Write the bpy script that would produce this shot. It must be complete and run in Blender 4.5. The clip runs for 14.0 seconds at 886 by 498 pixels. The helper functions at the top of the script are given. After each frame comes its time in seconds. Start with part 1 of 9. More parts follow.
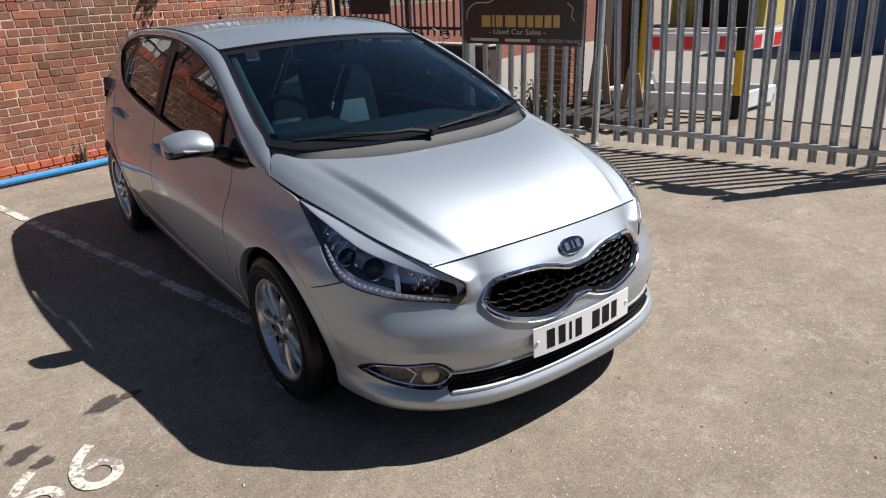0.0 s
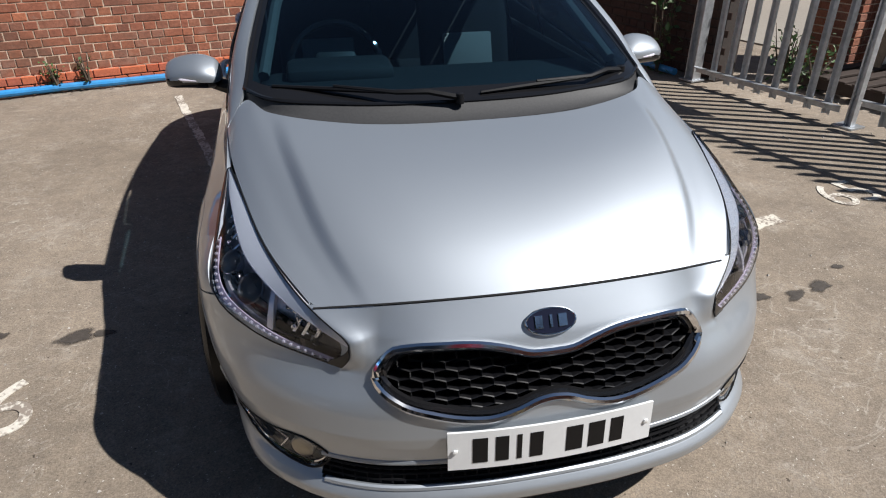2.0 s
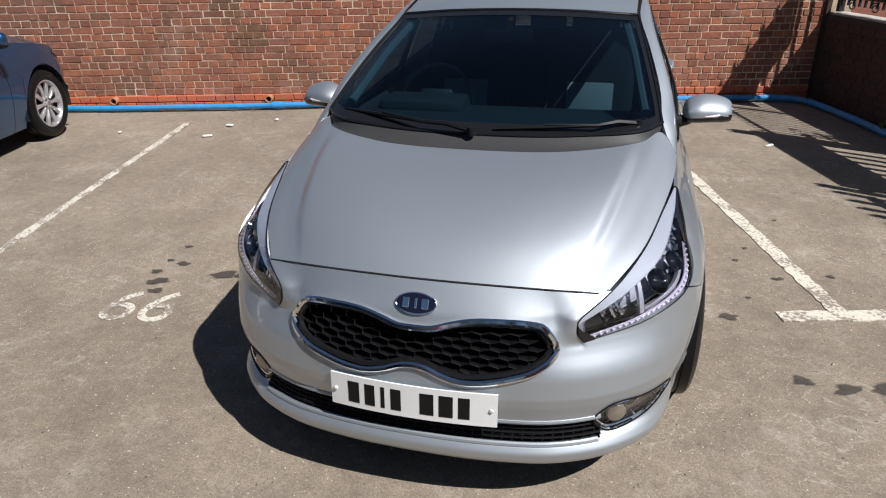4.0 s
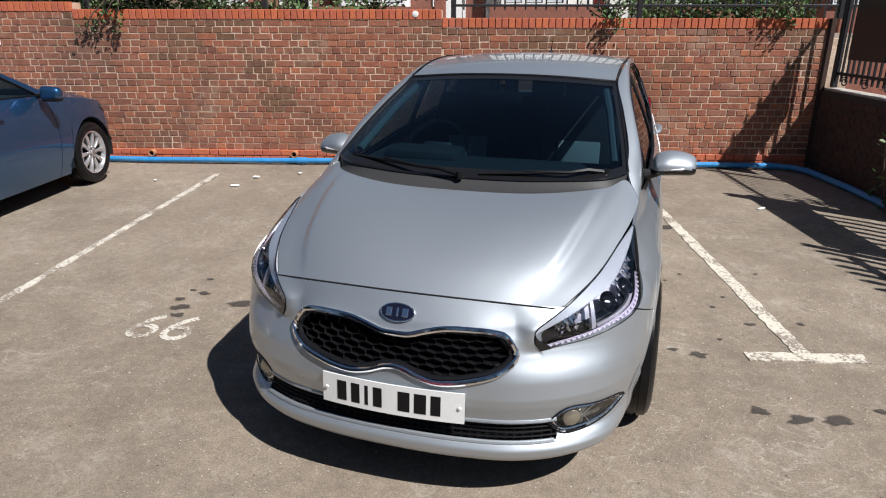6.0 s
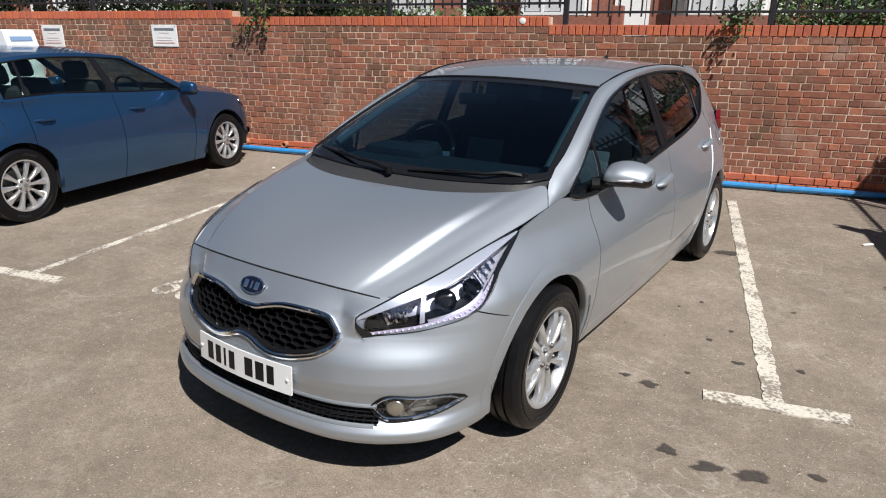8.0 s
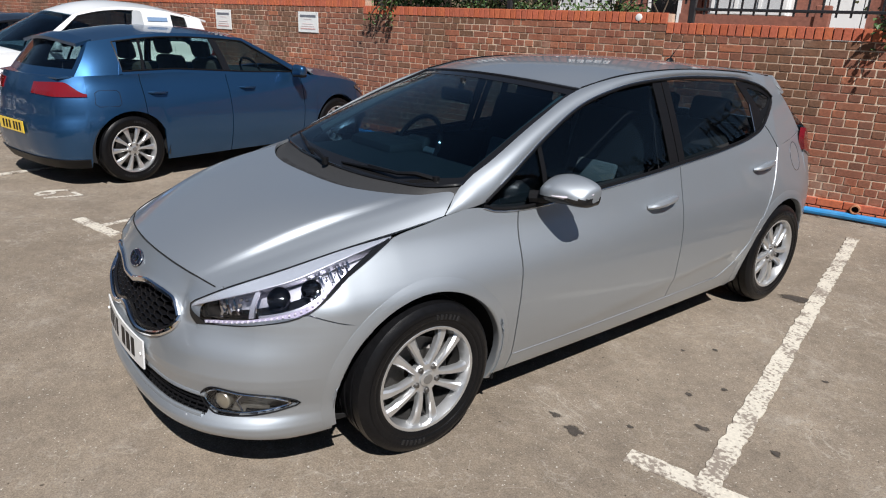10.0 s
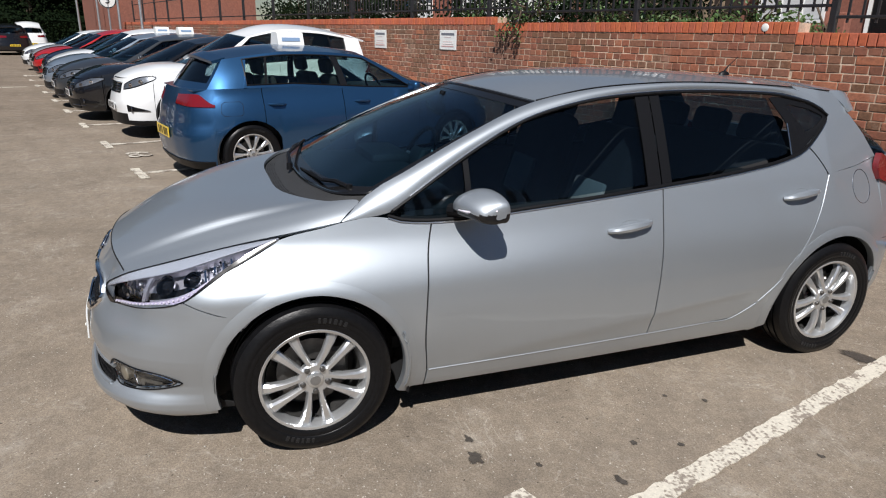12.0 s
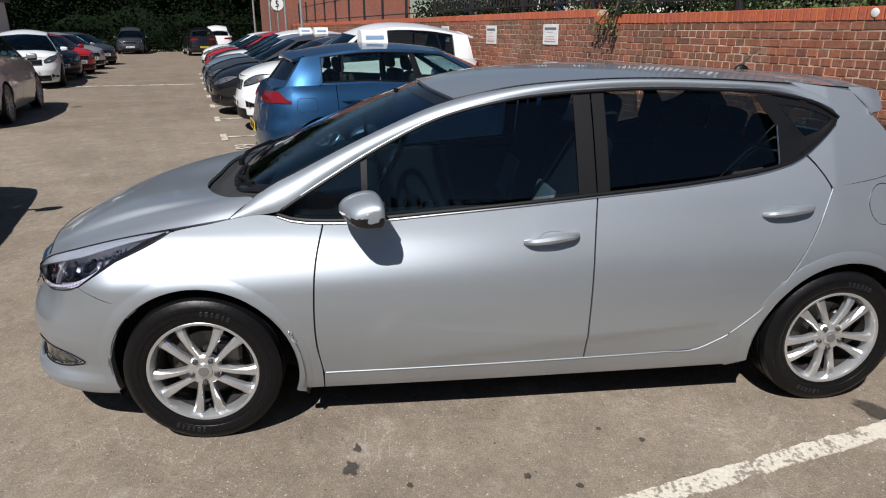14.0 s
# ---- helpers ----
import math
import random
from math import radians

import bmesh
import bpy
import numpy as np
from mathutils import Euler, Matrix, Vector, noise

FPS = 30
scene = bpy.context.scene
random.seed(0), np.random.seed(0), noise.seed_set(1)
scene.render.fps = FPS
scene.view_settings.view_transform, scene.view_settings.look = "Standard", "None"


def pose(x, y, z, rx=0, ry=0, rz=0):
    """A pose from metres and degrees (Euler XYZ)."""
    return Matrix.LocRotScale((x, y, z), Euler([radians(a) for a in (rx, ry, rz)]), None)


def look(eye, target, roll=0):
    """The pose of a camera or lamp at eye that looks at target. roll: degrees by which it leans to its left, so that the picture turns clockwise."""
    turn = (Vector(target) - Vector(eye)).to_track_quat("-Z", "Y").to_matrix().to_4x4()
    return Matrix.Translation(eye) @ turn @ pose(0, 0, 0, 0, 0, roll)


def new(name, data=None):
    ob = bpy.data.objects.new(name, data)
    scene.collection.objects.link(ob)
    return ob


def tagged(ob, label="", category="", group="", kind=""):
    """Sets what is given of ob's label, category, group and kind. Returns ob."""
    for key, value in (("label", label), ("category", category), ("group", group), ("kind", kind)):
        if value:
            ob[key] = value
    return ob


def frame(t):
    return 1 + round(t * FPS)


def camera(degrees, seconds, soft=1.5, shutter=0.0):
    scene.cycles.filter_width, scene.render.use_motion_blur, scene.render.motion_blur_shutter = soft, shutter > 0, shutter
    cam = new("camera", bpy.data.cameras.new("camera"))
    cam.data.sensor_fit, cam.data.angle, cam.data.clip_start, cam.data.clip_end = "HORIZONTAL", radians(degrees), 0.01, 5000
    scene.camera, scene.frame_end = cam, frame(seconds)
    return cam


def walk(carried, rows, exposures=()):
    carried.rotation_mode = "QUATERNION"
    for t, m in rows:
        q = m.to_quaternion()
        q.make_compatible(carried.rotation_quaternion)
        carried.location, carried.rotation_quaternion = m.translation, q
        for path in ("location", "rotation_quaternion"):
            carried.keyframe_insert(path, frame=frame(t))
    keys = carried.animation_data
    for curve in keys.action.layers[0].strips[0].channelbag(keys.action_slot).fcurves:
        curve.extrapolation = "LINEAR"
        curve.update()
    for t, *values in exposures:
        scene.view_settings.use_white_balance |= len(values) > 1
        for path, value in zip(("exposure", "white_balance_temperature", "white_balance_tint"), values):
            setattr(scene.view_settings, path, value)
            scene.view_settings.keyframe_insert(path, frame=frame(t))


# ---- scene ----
cam = camera(68.6, 14.0, soft=1.1)
PATH = [
    (0, (-1.667, -2.301, 1.584), (-0.592, -0.795, 0.824), -2.1),
    (0.5, (-1.448, -2.251, 1.566), (-0.484, -0.703, 0.745), -2.2),
    (1, (-1.192, -2.13, 1.586), (-0.38, -0.53, 0.702), -1.7),
    (1.5, (-0.838, -2.087, 1.597), (-0.237, -0.422, 0.667), -1.1),
    (2, (-0.481, -1.945, 1.544), (-0.144, -0.224, 0.582), -0.2),
    (2.5, (-0.056, -1.765, 1.535), (-0.026, -0.018, 0.563), 0.1),
    (3, (0.318, -1.891, 1.537), (0.089, -0.136, 0.607), 0.3),
    (3.5, (0.41, -2.127, 1.571), (-0.01, -0.374, 0.704), -0.5),
    (3.7, (0.485, -2.22, 1.613), (0.002, -0.48, 0.755), -1.2),
    (5.8, (0.641, -2.665, 1.615), (0.09, -0.858, 0.957), 0.0),
    (6, (0.77, -2.647, 1.604), (0.184, -0.851, 0.947), 0.1),
    (6.5, (1.079, -2.59, 1.591), (0.372, -0.838, 0.935), 0.1),
    (7, (1.292, -2.459, 1.549), (0.448, -0.765, 0.902), 0.1),
    (7.5, (1.546, -2.295, 1.564), (0.564, -0.673, 0.928), 0.1),
    (8, (1.884, -2.193, 1.571), (0.777, -0.652, 0.938), 0.4),
    (8.5, (2.136, -2.069, 1.571), (0.922, -0.613, 0.931), 0.8),
    (8.7, (2.211, -1.972, 1.554), (0.96, -0.551, 0.908), 1.0),
    (10.8, (2.759, -0.843, 1.584), (1.116, 0.099, 0.94), 2.5),
    (11, (2.815, -0.737, 1.58), (1.138, 0.147, 0.942), 2.4),
    (11.5, (2.986, -0.479, 1.592), (1.242, 0.271, 0.963), 1.7),
    (12, (3.089, -0.285, 1.579), (1.301, 0.354, 0.952), 1.2),
    (12.5, (3.165, -0.027, 1.586), (1.343, 0.505, 0.953), 0.7),
    (13, (3.247, 0.237, 1.587), (1.397, 0.654, 0.951), 0.2),
    (13.5, (3.264, 0.465, 1.573), (1.392, 0.759, 0.934), -0.0),
    (14, (3.19, 0.742, 1.584), (1.304, 0.914, 0.942), -0.1),
]
walk(cam, [(t, look(eye, target, roll)) for t, eye, target, roll in PATH],
     exposures=[(0, 0.62), (1.5, 0.48), (2.5, 0.39), (3.3, 0.37), (6.5, 0.42), (8.5, 0.34), (11, 0.22), (12, 0.20), (14, 0.17)])

# ---- light ----
SUN_WAY = Vector((0.72, -0.32, 1.0)).normalized()      # from the ground towards the sun
world = bpy.data.worlds.new("world")
scene.world = world
world.use_nodes = True
wn = world.node_tree.nodes
sky = wn.new("ShaderNodeTexSky")
sky.sky_type = "NISHITA"
sky.sun_disc = False
sky.sun_elevation = math.asin(SUN_WAY.z)
sky.sun_rotation = math.atan2(SUN_WAY.x, SUN_WAY.y)
sky.air_density, sky.dust_density, sky.ozone_density = 1.0, 0.2, 2.5
wn["Background"].inputs["Strength"].default_value = 0.040
world.node_tree.links.new(sky.outputs["Color"], wn["Background"].inputs["Color"])
sun = new("sun", bpy.data.lights.new("sun", "SUN"))
sun.data.energy, sun.data.angle, sun.data.color = 5.0, radians(0.55), (1.0, 0.978, 0.955)
sun.rotation_euler = SUN_WAY.to_track_quat("Z", "Y").to_euler()
scene.view_settings.exposure = 0.2


# ---- materials ----
def material(name, colour, rough=0.6, metal=0.0, **more):
    """A principled material: grain and stains vary the colour, fine noise gives relief."""
    m = bpy.data.materials.new(name)
    m.use_nodes = True
    nt = m.node_tree
    b = nt.nodes["Principled BSDF"]
    b.inputs["Roughness"].default_value = rough
    b.inputs["Metallic"].default_value = metal
    b.inputs["Base Color"].default_value = (*colour, 1)
    if "coat" in more:
        b.inputs["Coat Weight"].default_value = more["coat"]
        b.inputs["Coat Roughness"].default_value = more.get("coat_rough", 0.03)
    if "spec" in more:
        b.inputs["Specular IOR Level"].default_value = more["spec"]
    if "glow" in more:
        b.inputs["Emission Color"].default_value = (*colour, 1)
        b.inputs["Emission Strength"].default_value = more["glow"]
    tc = nt.nodes.new("ShaderNodeTexCoord")
    colour_out = None
    if "stain" in more:
        amount, size, tint = more["stain"]
        n = nt.nodes.new("ShaderNodeTexNoise")
        n.inputs["Scale"].default_value, n.inputs["Detail"].default_value = size, 6
        nt.links.new(tc.outputs["Object"], n.inputs["Vector"])
        r = nt.nodes.new("ShaderNodeMapRange")
        r.inputs[1].default_value, r.inputs[2].default_value, r.inputs[4].default_value = 0.38, 0.68, amount
        nt.links.new(n.outputs["Fac"], r.inputs[0])
        mix = nt.nodes.new("ShaderNodeMix")
        mix.data_type = "RGBA"
        mix.inputs[6].default_value, mix.inputs[7].default_value = (*colour, 1), (*tint, 1)
        nt.links.new(r.outputs[0], mix.inputs[0])
        colour_out = mix.outputs[2]
    if "grain" in more:
        amount, size = more["grain"]
        n = nt.nodes.new("ShaderNodeTexNoise")
        n.inputs["Scale"].default_value, n.inputs["Detail"].default_value = size, 8
        n.inputs["Roughness"].default_value = 0.7
        nt.links.new(tc.outputs["Object"], n.inputs["Vector"])
        r = nt.nodes.new("ShaderNodeMapRange")
        r.inputs[1].default_value, r.inputs[2].default_value = 0.3, 0.7
        r.inputs[3].default_value, r.inputs[4].default_value = 1 - amount, 1 + amount
        nt.links.new(n.outputs["Fac"], r.inputs[0])
        mul = nt.nodes.new("ShaderNodeMix")
        mul.data_type, mul.blend_type = "RGBA", "MULTIPLY"
        mul.inputs[0].default_value = 1
        mul.inputs[6].default_value = (*colour, 1)
        if colour_out:
            nt.links.new(colour_out, mul.inputs[6])
        nt.links.new(r.outputs[0], mul.inputs[7])
        colour_out = mul.outputs[2]
        if "relief" in more:
            bump = nt.nodes.new("ShaderNodeBump")
            bump.inputs["Strength"].default_value, bump.inputs["Distance"].default_value = 1.0, more["relief"]
            nt.links.new(n.outputs["Fac"], bump.inputs["Height"])
            nt.links.new(bump.outputs["Normal"], b.inputs["Normal"])
    if "vary" in more:
        info = nt.nodes.new("ShaderNodeObjectInfo")
        geo = nt.nodes.new("ShaderNodeNewGeometry")
        add = nt.nodes.new("ShaderNodeMath")
        add.operation = "ADD"
        nt.links.new(info.outputs["Random"], add.inputs[0])
        nt.links.new(geo.outputs["Random Per Island"], add.inputs[1])
        frac = nt.nodes.new("ShaderNodeMath")
        frac.operation = "FRACT"
        nt.links.new(add.outputs[0], frac.inputs[0])
        ramp = nt.nodes.new("ShaderNodeValToRGB")
        els = ramp.color_ramp.elements
        tones = more["vary"]
        els[0].position, els[0].color = 0.0, (*tones[0], 1)
        els[1].position, els[1].color = 1.0, (*tones[-1], 1)
        for k, tone in enumerate(tones[1:-1], 1):
            els.new(k / (len(tones) - 1)).color = (*tone, 1)
        nt.links.new(frac.outputs[0], ramp.inputs[0])
        if colour_out:
            mul2 = nt.nodes.new("ShaderNodeMix")
            mul2.data_type, mul2.blend_type = "RGBA", "MULTIPLY"
            mul2.inputs[0].default_value = 1
            nt.links.new(ramp.outputs[0], mul2.inputs[6])
            nt.links.new(colour_out, mul2.inputs[7])
            colour_out = mul2.outputs[2]
        else:
            colour_out = ramp.outputs[0]
    for size, low, high, amount, tint in more.get("patches", ()):
        place = nt.nodes.new("ShaderNodeNewGeometry")
        n = nt.nodes.new("ShaderNodeTexNoise")
        n.inputs["Scale"].default_value, n.inputs["Detail"].default_value, n.inputs["Roughness"].default_value = size, 9, 0.68
        nt.links.new(place.outputs["Position"], n.inputs["Vector"])
        r = nt.nodes.new("ShaderNodeMapRange")
        r.inputs[1].default_value, r.inputs[2].default_value, r.inputs[4].default_value = low, high, amount
        nt.links.new(n.outputs["Fac"], r.inputs[0])
        mix = nt.nodes.new("ShaderNodeMix")
        mix.data_type = "RGBA"
        mix.inputs[7].default_value = (*tint, 1)
        nt.links.new(r.outputs[0], mix.inputs[0])
        nt.links.new(colour_out, mix.inputs[6])
        colour_out = mix.outputs[2]
    if colour_out:
        nt.links.new(colour_out, b.inputs["Base Color"])
    return m


def glass(name, tint, ior=1.5):
    """Tinted pane: clear through, mirror-like by the Fresnel share."""
    m = bpy.data.materials.new(name)
    m.use_nodes = True
    nt = m.node_tree
    nt.nodes.remove(nt.nodes["Principled BSDF"])
    clear, gloss = nt.nodes.new("ShaderNodeBsdfTransparent"), nt.nodes.new("ShaderNodeBsdfGlossy")
    clear.inputs["Color"].default_value = (*tint, 1)
    gloss.inputs["Roughness"].default_value = 0.015
    face, mix = nt.nodes.new("ShaderNodeLayerWeight"), nt.nodes.new("ShaderNodeMixShader")
    face.inputs["Blend"].default_value = 0.5
    power, share = nt.nodes.new("ShaderNodeMath"), nt.nodes.new("ShaderNodeMath")
    power.operation, share.operation = "POWER", "MULTIPLY_ADD"
    power.inputs[1].default_value = 4.5
    low = ((ior - 1) / (ior + 1)) ** 2
    share.inputs[1].default_value, share.inputs[2].default_value = 0.9 - low, low
    nt.links.new(face.outputs["Facing"], power.inputs[0])
    nt.links.new(power.outputs[0], share.inputs[0])
    nt.links.new(share.outputs[0], mix.inputs[0])
    nt.links.new(clear.outputs[0], mix.inputs[1])
    nt.links.new(gloss.outputs[0], mix.inputs[2])
    nt.links.new(mix.outputs[0], nt.nodes["Material Output"].inputs["Surface"])
    return m


def car_paint(name, colour, metal=0.0, rough=0.35):
    return material(name, colour, rough, metal, coat=0.85, coat_rough=0.045, grain=(0.07, 1400.0))


def worn_paint(name, paint, under, gone=0.99):
    """Road paint, worn through to the asphalt in patches and specks."""
    m = material(name, paint, 0.8, grain=(0.18, 60.0), relief=0.002)
    nt = m.node_tree
    b = nt.nodes["Principled BSDF"]
    last = b.inputs["Base Color"].links[0].from_socket
    tc = nt.nodes["Texture Coordinate"]
    big, small = nt.nodes.new("ShaderNodeTexNoise"), nt.nodes.new("ShaderNodeTexNoise")
    big.inputs["Scale"].default_value, small.inputs["Scale"].default_value = 6.0, 55.0
    big.inputs["Detail"].default_value = small.inputs["Detail"].default_value = 6
    for n in (big, small):
        nt.links.new(tc.outputs["Object"], n.inputs["Vector"])
    add = nt.nodes.new("ShaderNodeMath")
    add.operation = "ADD"
    nt.links.new(big.outputs["Fac"], add.inputs[0])
    nt.links.new(small.outputs["Fac"], add.inputs[1])
    r = nt.nodes.new("ShaderNodeMapRange")
    r.inputs[1].default_value, r.inputs[2].default_value = gone, gone + 0.14
    nt.links.new(add.outputs[0], r.inputs[0])
    mix = nt.nodes.new("ShaderNodeMix")
    mix.data_type = "RGBA"
    mix.inputs[7].default_value = (*under, 1)
    nt.links.new(r.outputs[0], mix.inputs[0])
    nt.links.new(last, mix.inputs[6])
    nt.links.new(mix.outputs[2], b.inputs["Base Color"])
    return m


def ground_material():
    """Old sun-bleached tarmac: pale aggregate, dark patches, fine grit."""
    m = bpy.data.materials.new("old_tarmac")
    m.use_nodes = True
    nt = m.node_tree
    b = nt.nodes["Principled BSDF"]
    b.inputs["Roughness"].default_value = 0.9
    b.inputs["Specular IOR Level"].default_value = 0.25
    tc = nt.nodes.new("ShaderNodeTexCoord")

    def noise_of(scale, detail, rough=0.6):
        n = nt.nodes.new("ShaderNodeTexNoise")
        n.inputs["Scale"].default_value, n.inputs["Detail"].default_value = scale, detail
        n.inputs["Roughness"].default_value = rough
        nt.links.new(tc.outputs["Object"], n.inputs["Vector"])
        return n.outputs["Fac"]

    def ramp(fac, low, high, c0, c1):
        r = nt.nodes.new("ShaderNodeValToRGB")
        e = r.color_ramp.elements
        e[0].position, e[0].color, e[1].position, e[1].color = low, (*c0, 1), high, (*c1, 1)
        nt.links.new(fac, r.inputs[0])
        return r.outputs[0]

    def blend(kind, fac, a, bb):
        x = nt.nodes.new("ShaderNodeMix")
        x.data_type, x.blend_type = "RGBA", kind
        if isinstance(fac, float):
            x.inputs[0].default_value = fac
        else:
            nt.links.new(fac, x.inputs[0])
        nt.links.new(a, x.inputs[6])
        nt.links.new(bb, x.inputs[7])
        return x.outputs[2]

    def lines(scale, width, warp):
        """Thin wandering streaks: where a noise crosses its middle."""
        n = nt.nodes.new("ShaderNodeTexNoise")
        n.inputs["Scale"].default_value, n.inputs["Detail"].default_value, n.inputs["Distortion"].default_value = scale, 5, warp
        nt.links.new(tc.outputs["Object"], n.inputs["Vector"])
        off, size = nt.nodes.new("ShaderNodeMath"), nt.nodes.new("ShaderNodeMath")
        off.operation, size.operation = "SUBTRACT", "ABSOLUTE"
        off.inputs[1].default_value = 0.5
        nt.links.new(n.outputs["Fac"], off.inputs[0])
        nt.links.new(off.outputs[0], size.inputs[0])
        return ramp(size.outputs[0], 0.0, width, (0.8, 0.8, 0.8), (0, 0, 0))

    broad = ramp(noise_of(0.55, 5), 0.35, 0.68, (0.212, 0.175, 0.138), (0.276, 0.228, 0.181))
    mid = ramp(noise_of(3.5, 7, 0.65), 0.36, 0.66, (0.88, 0.88, 0.885), (1.09, 1.085, 1.07))
    mottle = ramp(noise_of(17, 8, 0.7), 0.33, 0.70, (0.84, 0.84, 0.845), (1.15, 1.145, 1.135))
    grit = ramp(noise_of(140, 4, 0.8), 0.34, 0.68, (0.66, 0.66, 0.665), (1.36, 1.35, 1.32))
    colour = blend("MULTIPLY", 1.0, blend("MULTIPLY", 1.0, blend("MULTIPLY", 1.0, broad, mid), mottle), grit)
    pale = ramp(noise_of(60, 6, 0.8), 0.36, 0.66, (0.26, 0.225, 0.185), (0.50, 0.45, 0.385))
    patch = ramp(noise_of(1.1, 5), 0.46, 0.60, (0, 0, 0), (1, 1, 1))
    scuff = ramp(noise_of(2.3, 14, 0.85), 0.53, 0.66, (0, 0, 0), (0.75, 0.75, 0.75))
    colour = blend("MIX", scuff, colour, pale)
    colour = blend("MIX", blend("MULTIPLY", 1.0, lines(2.2, 0.012, 2.5), patch), colour, pale)
    colour = blend("MIX", blend("MULTIPLY", 1.0, lines(7.0, 0.018, 1.5), ramp(noise_of(1.7, 4), 0.5, 0.62, (0, 0, 0), (0.8, 0.8, 0.8))), colour, pale)
    chips = ramp(noise_of(75, 2, 0.5), 0.69, 0.72, (0, 0, 0), (1, 1, 1))
    colour = blend("MIX", chips, colour, ramp(noise_of(3, 2), 0.3, 0.7, (0.36, 0.32, 0.27), (0.60, 0.56, 0.50)))
    pits = ramp(noise_of(42, 2, 0.5), 0.25, 0.285, (0.35, 0.34, 0.33), (1, 1, 1))
    colour = blend("MULTIPLY", 1.0, colour, pits)
    # tone goes darker and browner with distance along -X
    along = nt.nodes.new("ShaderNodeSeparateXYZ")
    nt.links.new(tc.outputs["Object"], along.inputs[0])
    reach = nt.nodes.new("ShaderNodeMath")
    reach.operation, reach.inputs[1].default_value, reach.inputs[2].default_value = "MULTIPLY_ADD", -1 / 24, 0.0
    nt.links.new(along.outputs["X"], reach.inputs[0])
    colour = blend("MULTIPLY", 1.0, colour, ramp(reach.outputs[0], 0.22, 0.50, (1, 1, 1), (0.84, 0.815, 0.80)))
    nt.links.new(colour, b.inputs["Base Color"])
    bump = nt.nodes.new("ShaderNodeBump")
    bump.inputs["Strength"].default_value, bump.inputs["Distance"].default_value = 0.8, 0.004
    nt.links.new(noise_of(160, 6, 0.8), bump.inputs["Height"])
    nt.links.new(bump.outputs["Normal"], b.inputs["Normal"])
    return m


TARMAC = ground_material()
PAINT_WORN = worn_paint("worn_white_road_paint", (0.58, 0.535, 0.455), (0.24, 0.20, 0.165))
NUMBER_WORN = worn_paint("worn_number_paint", (0.58, 0.54, 0.47), (0.24, 0.20, 0.165), 0.96)


def stain_material():
    """Dried oil soaked into the tarmac: dense in the middle, thinning out unevenly to its rim."""
    m = material("oil_stain", (0.060, 0.050, 0.042), 0.75, grain=(0.35, 50.0), relief=0.003)
    nt = m.node_tree
    b = nt.nodes["Principled BSDF"]
    cover, n = nt.nodes.new("ShaderNodeAttribute"), nt.nodes.new("ShaderNodeTexNoise")
    cover.attribute_name = "soak"
    n.inputs["Scale"].default_value, n.inputs["Detail"].default_value, n.inputs["Roughness"].default_value = 45.0, 8, 0.75
    nt.links.new(nt.nodes["Texture Coordinate"].outputs["Object"], n.inputs["Vector"])
    add, r = nt.nodes.new("ShaderNodeMath"), nt.nodes.new("ShaderNodeMapRange")
    nt.links.new(cover.outputs["Fac"], add.inputs[0])
    nt.links.new(n.outputs["Fac"], add.inputs[1])
    r.inputs[1].default_value, r.inputs[2].default_value, r.inputs[4].default_value = 0.62, 1.15, 0.9
    nt.links.new(add.outputs[0], r.inputs[0])
    nt.links.new(r.outputs[0], b.inputs["Alpha"])
    return m


STAIN = stain_material()
WEATHER = ((0.9, 0.50, 0.72, 0.75, (0.115, 0.070, 0.048)), (1.9, 0.56, 0.74, 0.55, (0.40, 0.29, 0.22)), (7.0, 0.60, 0.76, 0.5, (0.43, 0.33, 0.26)))
BRICK = material("weathered_brick", (1.0, 1.0, 1.0), 0.9, grain=(0.30, 38.0), relief=0.004, stain=(0.5, 9.0, (0.72, 0.66, 0.62)), patches=WEATHER,
                 vary=((0.20, 0.080, 0.052), (0.28, 0.104, 0.062), (0.35, 0.126, 0.070), (0.24, 0.106, 0.070), (0.33, 0.116, 0.068), (0.25, 0.096, 0.062), (0.42, 0.150, 0.078), (0.27, 0.120, 0.080), (0.31, 0.125, 0.078)))
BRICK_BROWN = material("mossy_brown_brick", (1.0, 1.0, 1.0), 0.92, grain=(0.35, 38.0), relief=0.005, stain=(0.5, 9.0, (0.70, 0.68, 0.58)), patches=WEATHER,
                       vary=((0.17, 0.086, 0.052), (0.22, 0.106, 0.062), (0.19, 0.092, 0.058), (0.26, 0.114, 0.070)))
BRICK_RED = material("red_coping_brick", (1.0, 1.0, 1.0), 0.85, grain=(0.25, 40.0), relief=0.003,
                     vary=((0.42, 0.10, 0.045), (0.52, 0.14, 0.06), (0.47, 0.12, 0.065), (0.40, 0.11, 0.06)))
# brick and mortar of the low wall, its sunless face darkened by colour
BRICK_SHADED = material("shaded_brick", (1.0, 1.0, 1.0), 0.9, grain=(0.3, 38.0), relief=0.004, vary=((0.040, 0.022, 0.018), (0.06, 0.03, 0.022), (0.05, 0.032, 0.026)))
SHADED_MORTAR = material("shaded_mortar", (0.045, 0.035, 0.03), 0.95, grain=(0.3, 40.0))
MORTAR = material("lime_mortar", (0.64, 0.50, 0.38), 0.95, grain=(0.35, 45.0), relief=0.004, stain=(0.8, 1.6, (0.24, 0.15, 0.10)))
STONE = material("pale_stone", (0.40, 0.37, 0.33), 0.85, grain=(0.25, 30.0), relief=0.003)
GALV = material("galvanised_steel", (0.50, 0.52, 0.54), 0.45, 0.75, grain=(0.22, 22.0), stain=(0.5, 6.0, (0.34, 0.36, 0.38)))
